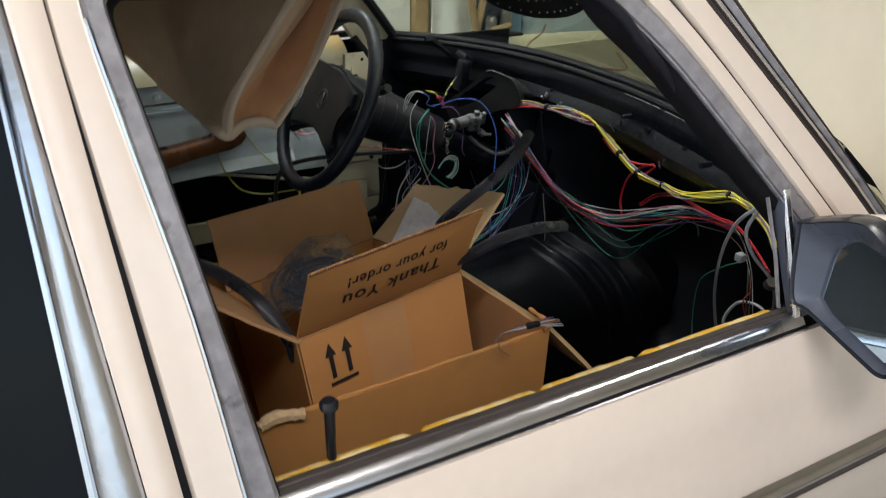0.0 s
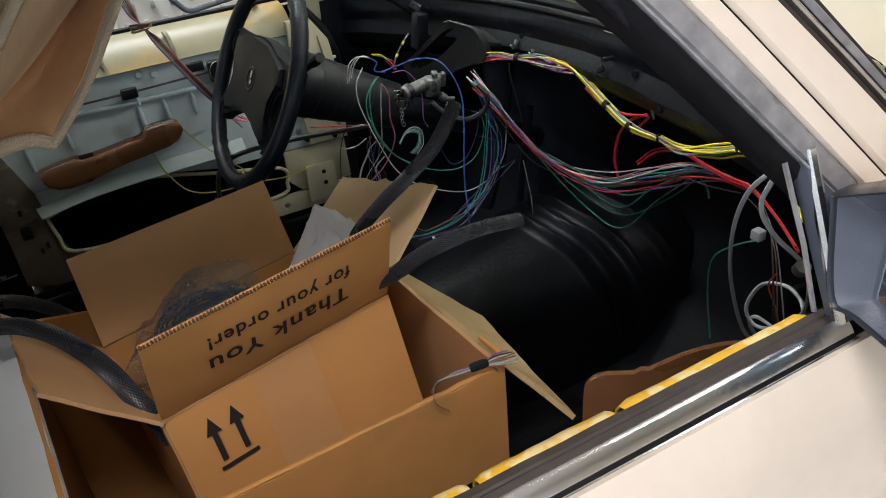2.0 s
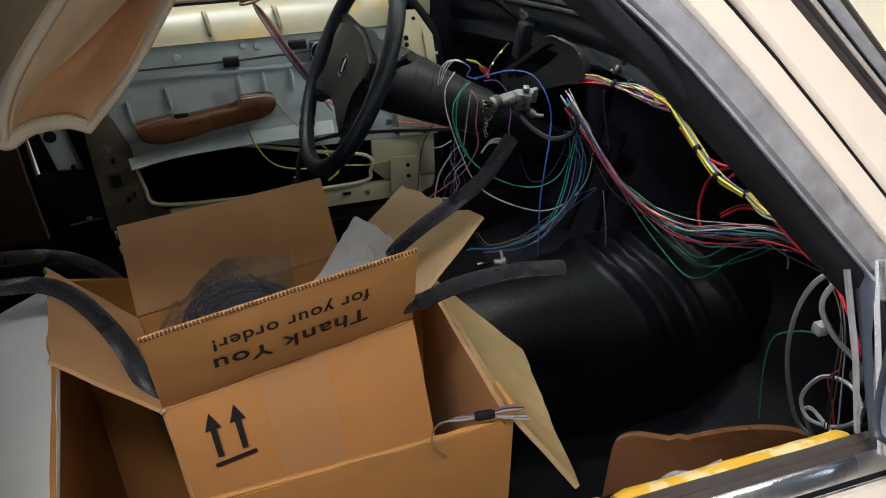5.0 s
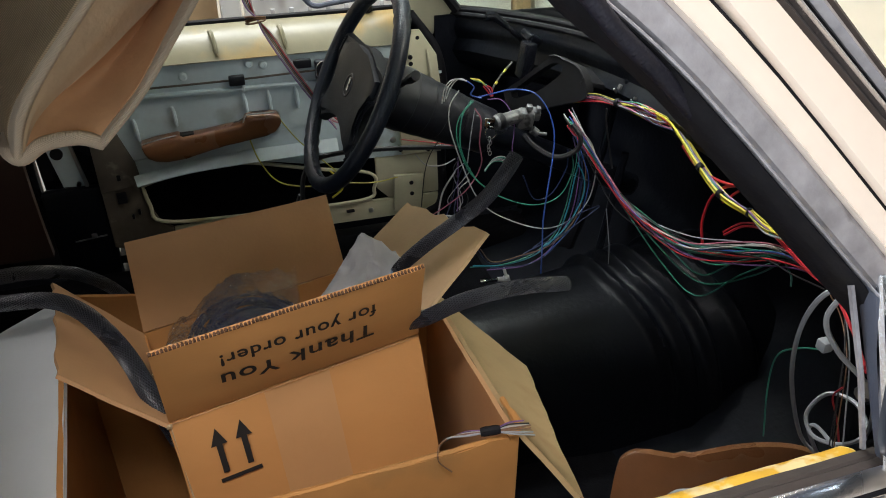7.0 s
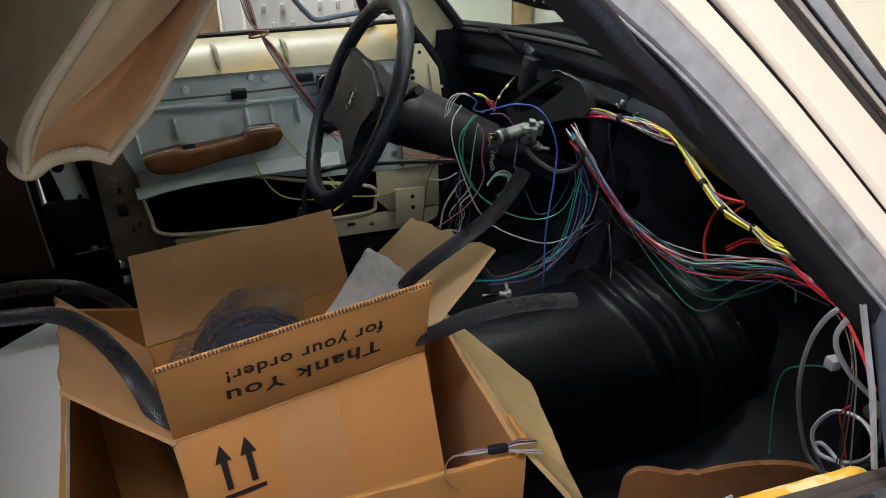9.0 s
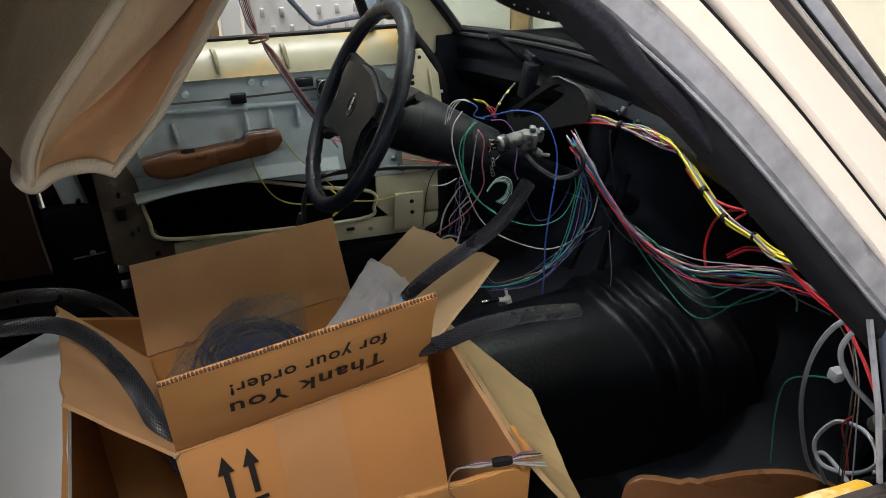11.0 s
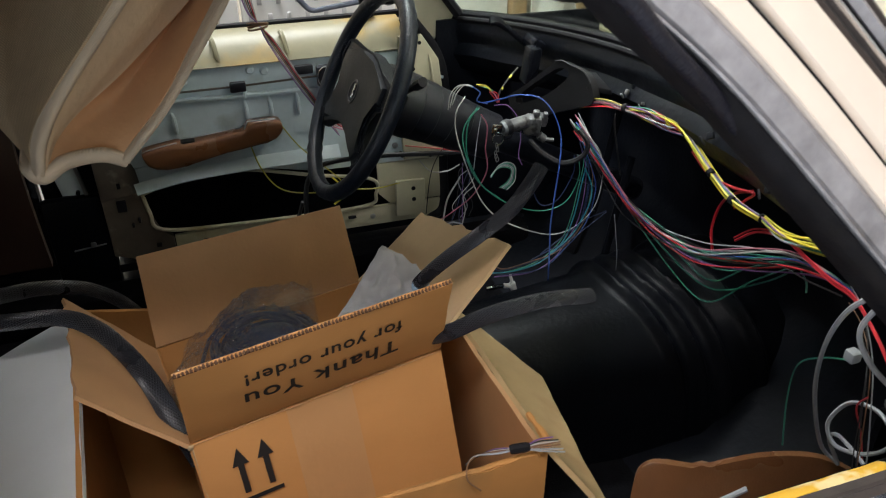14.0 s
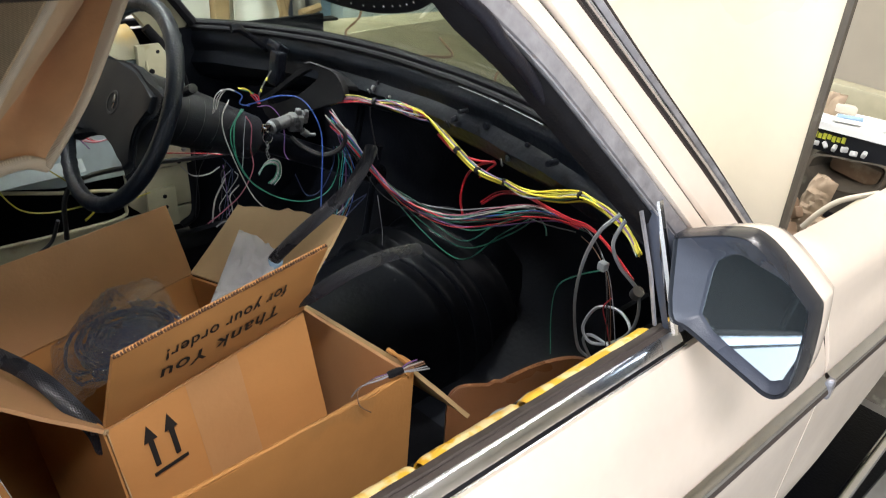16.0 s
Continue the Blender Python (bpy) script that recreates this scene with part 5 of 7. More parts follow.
def pillow(a, b, c, d, puff, crumple, seed, n=26):
    """A crumpled bag: two films on four corners, puffed apart."""
    f = bilinear(a, b, c, d)
    nn = (Vector(b) - Vector(a)).cross(Vector(d) - Vector(a)).normalized()
    bm = bmesh.new()
    for side in (1, -1):
        rows = []
        for i in range(n + 1):
            row = []
            for j in range(n + 1):
                u, v = i / n, j / n
                p = f(u, v)
                edge = (math.sin(math.pi * u) * math.sin(math.pi * v)) ** 0.6
                q = crumple * (0.6 * noise.noise(p * 20 + Vector((seed, side, 0))) + 0.9 * (0.35 - abs(noise.noise(p * 34 + Vector((seed, 0, side * 3))))) + 0.5 * (0.3 - abs(noise.noise(p * 78 + Vector((0, seed, side * 5))))))
                row.append(p + nn * (side * puff * edge + q * (0.3 + edge)) + Vector((0, 0, q * 0.5)))
            rows.append(row)
        loft(bm, rows)
    bmesh.ops.remove_doubles(bm, verts=bm.verts, dist=0.0004)
    return bm


bag = thing("plastic_bag", (-0.30, 0.36, 0.86), "milky plastic bag with small parts in an open carton", "plastic bag")
part("film", pillow((-0.352, 0.300, 0.925), (-0.255, 0.318, 0.915), (-0.229, 0.345, 0.950), (-0.276, 0.352, 0.990), 0.012, 0.018, 3, 50), MILKY, bag, "", 30)
part("bag_content", tube(bmesh.new(), [(-0.2490, 0.3440, 0.930), (-0.2475, 0.3400, 0.936), (-0.2425, 0.3300, 0.953), (-0.2420, 0.3290, 0.955)], [0.0080, 0.0105, 0.0105, 0.0092], 14, flat=0.85), BLUE, bag, "pale blue plastic end in the bag")
coil = thing("plastic_bag", (-0.41, 0.38, 0.83), "clear plastic bag holding a coil of dark blue cable", "plastic bag")
part("film", pillow((-0.505, 0.31, 0.885), (-0.345, 0.325, 0.880), (-0.335, 0.455, 0.897), (-0.475, 0.41, 0.876), 0.033, 0.019, 8, 60), BAGF, coil, "", 30)
DENIM = material("dark_blue_cable", (0.030, 0.056, 0.150), 0.34, 0, 60, 0.4, spec=0.5)
bm = bmesh.new()
bmesh.ops.create_icosphere(bm, subdivisions=4, radius=1.0)
for v in bm.verts:
    q = v.co.copy()
    k = 1 + 0.10 * noise.noise(q * 2.2) + 0.05 * math.sin(14 * q.z + 3 * q.x)
    v.co = Vector((-0.398 + 0.050 * q.x * k, 0.388 + 0.046 * q.y * k, 0.860 + 0.030 * q.z * k))
part("cable_mass", bm, DENIM, coil, "dark blue bundled cable")
for k in range(22):
    r0, tip, start, turn = 0.024 + 0.0045 * (k % 6), 0.35 * math.sin(k * 1.9), k * 2.4, 2.2 + 1.2 * random.random()
    pts = []
    for i in range(13):
        t = start + turn * i / 12
        x, y = (r0 + 0.020) * math.cos(t), (r0 + 0.004) * math.sin(t)
        pts.append((-0.398 + 0.010 * math.sin(k * 2.1) + 0.88 * x, 0.388 + 0.010 * math.cos(k * 1.7) + y, 0.862 + 0.029 * max(0, 1 - (x * x + y * y) / 0.0042) ** 0.5 + tip * x * 0.3))
    part("cable_turn", tube(bmesh.new(), pts, 0.0021, 6), DENIM, coil, "dark blue coiled cable")

# ---- braided sleeves ----
def sleeve(name, pts, r, label):
    """A flattened braided sleeve: a dark core under two crossing layers of raised threads."""
    t = thing(name, pts[-1], label, "cable sleeve", "braided sleeves in the carton")
    line = smooth_line(pts, 22)
    m, n = len(line), 44
    rings, rows, side, turn = [], [[] for _ in range(n)], None, 0.0
    for i, p in enumerate(line):
        gap = line[min(m - 1, i + 1)] - line[max(0, i - 1)]
        d = gap.normalized()
        side = (d.orthogonal() if side is None else side - d * side.dot(d)).normalized()
        up = d.cross(side)
        turn += 0.52 * gap.length / (2 * r)
        rings.append([p + 0.92 * r * (math.cos(a) * side + 0.82 * math.sin(a) * up) for a in [2 * math.pi * k / 16 for k in range(16)]])
        for k in range(n):
            a = 2 * math.pi * k / n + turn * (1 if k % 2 else -1)
            rows[k].append(p + r * (1 + 0.012 * math.sin(a * n / 4 + i * 0.8)) * (math.cos(a) * side + 0.82 * math.sin(a) * up))
    bm = bmesh.new()
    loft(bm, rings, True, True)
    part("tube", bm, SLEEVE, t)
    bm = bmesh.new()
    for row in rows:
        tube(bm, row, 0.00052, 4)
    part("braid_threads", bm, BRAID, t, "black nylon braid")
    return t


sleeve("braided_sleeve", [(-0.262, 0.38, 0.88), (-0.243, 0.330, 0.956), (-0.222, 0.310, 0.991), (-0.192, 0.295, 1.022), (-0.166, 0.290, 1.045), (-0.147, 0.290, 1.069), (-0.135, 0.296, 1.081)], 0.0082, "black braided cable sleeve rising out of a carton")
sleeve("braided_sleeve", [(-0.262, 0.340, 0.880), (-0.250, 0.290, 0.918), (-0.236, 0.262, 0.9405), (-0.2085, 0.248, 0.9607), (-0.180, 0.248, 0.9647), (-0.138, 0.251, 0.9633), (-0.0905, 0.257, 0.953)], 0.0080, "black braided cable sleeve lying over a carton's edge")
sleeve("braided_sleeve", [(-0.478, 0.268, 0.85), (-0.484, 0.265, 0.880), (-0.495, 0.280, 0.900), (-0.509, 0.310, 0.920), (-0.528, 0.345, 0.931), (-0.553, 0.380, 0.939), (-0.584, 0.400, 0.945), (-0.640, 0.410, 0.945), (-0.680, 0.430, 0.943), (-0.672, 0.455, 0.943), (-0.632, 0.475, 0.937), (-0.611, 0.50, 0.922), (-0.581, 0.540, 0.890), (-0.553, 0.560, 0.855), (-0.524, 0.54, 0.830), (-0.499, 0.50, 0.820)], 0.0088, "black braided cable sleeve looped over a carton's flap")

# ---- wiring ----
def wire(parent, colour, pts, r=0.0013, per=6, name="wire"):
    return part(name, tube(bmesh.new(), smooth_line(pts, per), r, 6), WIRE_MAT[colour], parent, colour + " wire")


def bundle(parent, colours, pts, spread, r=0.0016):
    """Wires side by side along one way, each wandering a little; spread is one width or one a point."""
    n = len(pts)
    sp = spread if isinstance(spread, (list, tuple)) else [spread] * n
    for k, c in enumerate(colours):
        off, ph = Vector((random.uniform(-1, 1), random.uniform(-1, 1), random.uniform(-1, 1))), random.uniform(0, 6)
        row = []
        for i, p in enumerate(pts):
            s = sp[i]
            row.append(Vector(p) + off * s + Vector((0.4 * math.sin(ph + i * 1.2), 0.6 * math.sin(ph * 2 + i), 0.85 * math.cos(ph * 3 + i * 1.1))) * s)
        wire(parent, c, row, r * random.uniform(0.85, 1.15))


def tie(parent, p, q, r):
    p, q = Vector(p), Vector(q)
    d = (q - p).normalized()
    part("cable_tie", tube(bmesh.new(), [p - d * 0.004, p + d * 0.004], r, 10), RUBBER, parent, "black cable tie")


loom = thing("wiring_loom", (0.30, 0.6, 0.80), "loose loom of red, yellow and green wires along the bare bulkhead", "wiring")
A = [(0.270, 0.965, 0.862), (0.290, 0.900, 0.882), (0.301, 0.845, 0.889), (0.310, 0.790, 0.900), (0.325, 0.748, 0.898), (0.341, 0.717, 0.887), (0.343, 0.635, 0.848), (0.343, 0.575, 0.828), (0.343, 0.510, 0.830)]
bundle(loom, ["red", "red", "pink", "yellow", "white", "red", "black", "violet", "grey", "red", "navy", "olive", "grey", "pink"], A[:6], [0.007, 0.004, 0.003, 0.007, 0.009, 0.004], 0.0011)
bundle(loom, ["yellow", "yellow", "olive", "yellow", "red", "violet", "green", "blue", "black", "grey"], A[2:], [0.003, 0.008, 0.009, 0.004, 0.004, 0.004, 0.003], 0.0012)
for k in range(4):
    wire(loom, ("yellow", "yellow", "olive", "yellow")[k], [Vector(p) + Vector((-0.005 - 0.0012 * k, 0.0015 * math.sin(k * 2 + i), 0.0028 * (k - 1.2) + 0.001 * math.sin(i * 2 + k))) for i, p in enumerate(A[4:])], 0.0017)
for i in (6, 7):
    tie(loom, Vector(A[i]) + Vector((-0.006, 0, 0.003)), Vector(A[i + 1]) + Vector((-0.006, 0, 0.003)), 0.0068)
C2 = [A[-1], (0.313, 0.432, 0.848), (0.282, 0.343, 0.888), (0.252, 0.274, 0.925), (0.221, 0.221, 0.940), (0.191, 0.175, 0.950), (0.160, 0.127, 0.955), (0.135, 0.092, 0.950)]
bundle(loom, ["yellow", "yellow", "olive", "yellow", "olive", "violet", "yellow", "grey", "green"], C2, [0.003, 0.005, 0.006, 0.004, 0.003, 0.003, 0.003, 0.003], 0.0016)
for i in (2, 5):
    tie(loom, A[i], A[i + 1], 0.0085)
tie(loom, A[-1], C2[1], 0.0075)
tie(loom, C2[3], C2[4], 0.0070)
bm_path = [(0.370, 0.585, 0.750), (0.357, 0.530, 0.798), (0.335, 0.455, 0.832), (0.295, 0.370, 0.855), (0.255, 0.290, 0.878), (0.220, 0.222, 0.902), (0.185, 0.156, 0.905), (0.150, 0.10, 0.905)]
for k in range(2):
    wire(loom, "red", [Vector(p) + Vector((0.0, 0.004 * k, 0.0035 * (k - 1))) for p in bm_path], 0.0021 - 0.0006 * k)
wire(loom, "red", [(0.345, 0.700, 0.860), (0.350, 0.655, 0.838), (0.345, 0.590, 0.845), (0.341, 0.537, 0.860), (0.350, 0.560, 0.836), (0.345, 0.575, 0.815)], 0.0024)
wire(loom, "red", [(0.341, 0.540, 0.862), (0.352, 0.590, 0.832), (0.366, 0.632, 0.788), (0.372, 0.648, 0.735), (0.376, 0.640, 0.695)], 0.0026)
Bp = [(0.250, 0.931, 0.838), (0.262, 0.880, 0.800), (0.285, 0.845, 0.752), (0.310, 0.805, 0.708), (0.335, 0.745, 0.685), (0.340, 0.630, 0.705), (0.330, 0.515, 0.762), (0.322, 0.424, 0.808), (0.318, 0.362, 0.826), (0.310, 0.305, 0.838)]
bundle(loom, ["red", "green", "green", "pink", "black", "green", "white", "violet", "black", "blue", "red", "green", "black", "pink", "grey", "white", "teal"], Bp, [0.010, 0.008, 0.008, 0.009, 0.008, 0.010, 0.010, 0.010, 0.008, 0.005], 0.0012)
for sag, out in ((-0.020, 0.006), (0.004, -0.016), (0.018, 0.018), (0.044, -0.006)):
    wire(loom, "green", [(0.30, 0.835, 0.725), (0.355, 0.725 + out, 0.662 - sag), (0.368, 0.620, 0.652 - sag * 1.1), (0.358, 0.510 - out, 0.735 - sag * 0.5), (0.335, 0.400, 0.822)], 0.0014, 9)
wire(loom, "green", [(0.335, 0.43, 0.818), (0.33, 0.405, 0.805), (0.335, 0.395, 0.790), (0.332, 0.388, 0.778)], 0.0014)
bundle(loom, ["brown", "black", "grey", "black"], [(0.310, 0.305, 0.838), (0.27, 0.25, 0.850), (0.225, 0.19, 0.84), (0.195, 0.15, 0.80), (0.19, 0.13, 0.74), (0.20, 0.12, 0.66)], [0.006, 0.006, 0.006, 0.006, 0.008, 0.008], 0.0008)

lead = thing("grey_cable", (0.18, 0.16, 0.70), "coiled light grey cable hanging by the kick panel", "cable")
wire(lead, "grey", [(0.115, 0.115, 1.004), (0.103, 0.135, 0.971), (0.125, 0.165, 0.9), (0.17, 0.195, 0.802), (0.23, 0.215, 0.689), (0.252, 0.2, 0.661)], 0.0026, 8)
wire(lead, "grey", [(0.07, 0.08, 1.026), (0.068, 0.09, 0.989), (0.094, 0.09, 0.947), (0.145, 0.085, 0.89), (0.181, 0.10, 0.814), (0.205, 0.14, 0.752), (0.209, 0.18, 0.726), (0.211, 0.20, 0.743), (0.221, 0.19, 0.779), (0.227, 0.16, 0.791), (0.217, 0.13, 0.789), (0.19, 0.105, 0.785)], 0.0025, 8)
wire(lead, "grey", [(0.252, 0.20, 0.661), (0.235, 0.21, 0.70), (0.222, 0.19, 0.728), (0.20, 0.14, 0.745), (0.18, 0.10, 0.755)], 0.0025, 8)
part("grey_plug", tube(bmesh.new(), [(0.128, 0.076, 0.905), (0.131, 0.082, 0.895)], 0.008, 10), ZINC, lead, "metal cable plug")
part("cable_clip", blocks(((0.130, 0.136, 0.912), (0.012, 0.012, 0.012), None, 0.002)), WIRE_MAT["grey"], lead)
wire(lead, "green", [(0.135, 0.135, 0.905), (0.17, 0.20, 0.85), (0.19, 0.245, 0.80), (0.20, 0.255, 0.74), (0.21, 0.25, 0.66)], 0.0010)
wire(lead, "red", [(0.19, 0.15, 0.83), (0.20, 0.165, 0.80), (0.215, 0.16, 0.76), (0.22, 0.14, 0.70)], 0.0011)

nest = thing("column_wiring", (0.17, 0.95, 0.60), "tangle of thin coloured wires hanging below the steering column", "wiring")
wire(nest, "white", [(0.042, 0.97, 0.900), (0.021, 0.96, 0.875), (0.019, 0.95, 0.833), (0.044, 0.94, 0.751), (0.069, 0.93, 0.693), (0.111, 0.92, 0.653), (0.196, 0.91, 0.615), (0.251, 0.90, 0.627), (0.286, 0.89, 0.672), (0.291, 0.88, 0.741), (0.274, 0.87, 0.797), (0.242, 0.86, 0.837)], 0.0012)
wire(nest, "green", [(0.065, 0.965, 0.880), (0.036, 0.957, 0.845), (0.034, 0.949, 0.802), (0.059, 0.941, 0.740), (0.115, 0.933, 0.689), (0.185, 0.924, 0.663), (0.236, 0.916, 0.679), (0.256, 0.908, 0.734), (0.245, 0.90, 0.784)], 0.0012)
wire(nest, "green", [(0.067, 0.960, 0.880), (0.047, 0.958, 0.860), (0.040, 0.956, 0.824), (0.044, 0.954, 0.781), (0.073, 0.952, 0.723), (0.108, 0.950, 0.691)], 0.0014)
wire(nest, "pink", [(0.068, 0.955, 0.867), (0.085, 0.966, 0.838), (0.087, 0.977, 0.787), (0.096, 0.988, 0.736), (0.073, 0.998, 0.683), (0.036, 1.009, 0.647), (0.001, 1.02, 0.620)], 0.0013)
wire(nest, "grey", [(0.070, 0.96, 0.863), (0.064, 0.96, 0.823), (0.060, 0.96, 0.785), (0.057, 0.96, 0.756)], 0.0010)
wire(nest, "blue", [(0.084, 0.98, 0.879), (0.111, 0.964, 0.889), (0.139, 0.949, 0.898), (0.175, 0.933, 0.893), (0.197, 0.918, 0.865), (0.207, 0.902, 0.823), (0.200, 0.887, 0.774), (0.187, 0.871, 0.725), (0.175, 0.856, 0.667), (0.169, 0.84, 0.615), (0.166, 0.83, 0.53)], 0.0015)
wire(nest, "violet", [(0.091, 0.95, 0.884), (0.116, 0.944, 0.882), (0.136, 0.938, 0.854), (0.139, 0.932, 0.824), (0.134, 0.926, 0.788), (0.139, 0.92, 0.771)], 0.0010)
wire(nest, "black", [(0.073, 1.0, 0.848), (0.041, 1.012, 0.810), (0.012, 1.025, 0.771), (-0.004, 1.038, 0.719), (-0.011, 1.05, 0.627)], 0.0009)
wire(nest, "white", [(0.063, 1.05, 0.698), (0.036, 1.05, 0.654), (0.026, 1.05, 0.603)], 0.0018)
wire(nest, "white", [(0.094, 1.05, 0.674), (0.071, 1.05, 0.653), (0.075, 1.05, 0.617), (0.062, 1.05, 0.568)], 0.0012)
wire(nest, "grey", [(0.010, 1.0, 0.619), (0.028, 1.0, 0.626), (0.048, 1.0, 0.619)], 0.0016)
for k in range(5):
    o = 0.0019 * (k - 2)
    wire(nest, ("green", "white", "grey", "green", "white")[k], [(0.093 + o * 0.3, 0.960 + o, 0.735), (0.108 + o * 0.4, 0.958, 0.755 + o), (0.126 + o * 0.5, 0.957, 0.757 + 1.3 * o), (0.138 + o, 0.956, 0.746 + o), (0.134 + 2 * o, 0.955, 0.722), (0.118 + 2 * o, 0.955, 0.708 - o)], 0.0008)
wire(nest, "teal", [(0.245, 0.87, 0.770), (0.259, 0.864, 0.735), (0.255, 0.858, 0.698), (0.229, 0.852, 0.654), (0.201, 0.846, 0.630), (0.168, 0.84, 0.615)], 0.0013)
SWEEP = ([(0.258, 0.885, 0.776), (0.248, 0.879, 0.725), (0.235, 0.873, 0.665), (0.212, 0.867, 0.616), (0.163, 0.861, 0.583), (0.097, 0.855, 0.578), (0.033, 0.849, 0.592)],
         [(0.262, 0.881, 0.764), (0.26, 0.875, 0.711), (0.249, 0.869, 0.658), (0.228, 0.863, 0.623), (0.196, 0.857, 0.587), (0.145, 0.851, 0.572), (0.066, 0.845, 0.583)],
         [(0.266, 0.873, 0.753), (0.263, 0.867, 0.707), (0.254, 0.861, 0.668), (0.233, 0.855, 0.638), (0.191, 0.849, 0.608), (0.126, 0.843, 0.6), (0.069, 0.837, 0.601), (0.04, 0.831, 0.638)],
         [(0.271, 0.869, 0.74), (0.269, 0.863, 0.701), (0.256, 0.857, 0.663), (0.232, 0.851, 0.633), (0.196, 0.845, 0.605), (0.177, 0.839, 0.593)])
for k, c in enumerate(("teal", "navy", "brown", "blue", "green", "violet", "navy")):
    o = 0.006 * (k // 4)
    wire(nest, c, [Vector((0.246 - o, 0.89, 0.815))] + [Vector(q) + Vector((-o, 0.004, 0.5 * o * math.sin(i + k))) for i, q in enumerate(SWEEP[k % 4])], 0.0010 if k else 0.0013)
wire(nest, "navy", [(0.299, 0.865, 0.67), (0.255, 0.859, 0.647), (0.219, 0.853, 0.63), (0.168, 0.847, 0.617), (0.131, 0.841, 0.608)], 0.0010)
wire(nest, "navy", [(0.237, 0.90, 0.785), (0.242, 0.908, 0.741), (0.216, 0.915, 0.686), (0.184, 0.923, 0.678), (0.161, 0.93, 0.729)], 0.0012)
wire(nest, "navy", [(0.289, 0.85, 0.682), (0.241, 0.85, 0.668), (0.189, 0.85, 0.634), (0.155, 0.85, 0.612)], 0.0011)
wire(nest, "black", [(0.252, 0.80, 0.901), (0.255, 0.80, 0.873), (0.277, 0.80, 0.784)], 0.0016)
wire(nest, "grey", [(0.263, 0.78, 0.714), (0.271, 0.78, 0.672), (0.279, 0.78, 0.627), (0.285, 0.785, 0.585)], 0.0010)
wire(nest, "white", [(-0.002, 1.12, 0.716), (0.023, 1.12, 0.687), (0.059, 1.12, 0.682), (0.087, 1.12, 0.693)], 0.0013)
wire(nest, "black", [(0.172, 0.96, 0.800), (0.186, 0.935, 0.783), (0.216, 0.905, 0.770), (0.245, 0.885, 0.787), (0.252, 0.880, 0.815), (0.240, 0.895, 0.838)], 0.0052)
# short taped ends over the column
for k in range(3):
    wire(nest, "white", [(0.014 + 0.004 * k, 0.985, 0.872 + 0.004 * k), (0.020 + 0.006 * k, 0.985, 0.903), (0.036 + 0.006 * k, 0.983, 0.917), (0.060 + 0.004 * k, 0.980, 0.913 - 0.003 * k)], 0.0010)
wire(nest, "blue", [(0.060, 0.978, 0.913), (0.073, 0.975, 0.901), (0.067, 0.975, 0.887), (0.088, 0.975, 0.878)], 0.0013)
for k in range(3):
    wire(nest, ("yellow", "olive", "green")[k], [(0.066 + 0.003 * k, 0.976, 0.918 - 0.002 * k), (0.084 + 0.003 * k, 0.975, 0.913 - 0.003 * k), (0.094 + 0.002 * k, 0.975, 0.902)], 0.0011)
for k in range(3):
    wire(nest, ("red", "pink", "red")[k], [(0.090 + 0.004 * k, 0.972, 0.902), (0.098 + 0.004 * k, 0.972, 0.892 + 0.002 * k), (0.106 + 0.002 * k, 0.972, 0.880)], 0.0012)
wire(nest, "black", [(0.106, 0.975, 0.880), (0.118, 0.985, 0.898), (0.140, 1.00, 0.914), (0.166, 1.02, 0.925)], 0.0018)
for a, b in (((0.119, 0.984, 0.899), (0.123, 0.987, 0.902)), ((0.140, 0.998, 0.9145), (0.146, 1.003, 0.918))):
    part("yellow_tape", tube(bmesh.new(), [a, b], 0.0023, 8), WIRE_MAT["olive"], nest, "yellow band on a black wire")
for k in range(7):
    a = Vector((0.085 + 0.010 * random.random(), 1.06 + 0.06 * random.random(), 0.70 + 0.02 * random.random()))
    e = Vector((0.03 + 0.06 * random.random(), 1.04 + 0.06 * random.random(), 0.56 + 0.06 * random.random()))
    bow = Vector((0.02 * math.sin(k * 2.1), 0.0, 0.01))
    wire(nest, ("black", "navy", "grey", "violet", "white", "black", "navy")[k], [a, a.lerp(e, 0.3) + bow, a.lerp(e, 0.7) - bow * 0.6, e], 0.0009)
wire(nest, "black", [(-0.243, 1.15, 0.60), (-0.232, 1.15, 0.690), (-0.19, 1.15, 0.724), (-0.067, 1.15, 0.724), (0.071, 1.15, 0.710), (0.14, 1.12, 0.72)], 0.0052)
wire(nest, "red", [(-0.02, 1.16, 0.735), (0.06, 1.15, 0.72), (0.10, 1.13, 0.715)], 0.00115)

dw = thing("door_wiring", (-0.28, 1.30, 0.55), "thin coloured wires hanging at the driver's door", "wiring")
for k, c in enumerate(("violet", "grey", "brown", "black", "red", "white")):
    o = 0.003 * (k - 2.5)
    wire(dw, c, [(-0.315 + o, 1.25, 1.12), (-0.295 + o, 1.25, 1.02), (-0.282, 1.25 + o * 0.5, 0.990), (-0.262 + o, 1.25, 0.955), (-0.225 + o, 1.25 + o, 0.885), (-0.19 + o, 1.25, 0.825), (-0.142, 1.25 + o, 0.742)], 0.0013)
bm = bmesh.new()
for k in range(3):
    tube(bm, [(-0.284 + 0.019 * math.cos(a), 1.245 + 0.012 * math.sin(a), 0.984 + 0.004 * k + 0.003 * math.cos(a + k)) for a in [2 * math.pi * i / 20 for i in range(20)]], 0.002, 6, True)
part("wire_knot", bm, WIRE_MAT["brown"], dw, "wires knotted round themselves")
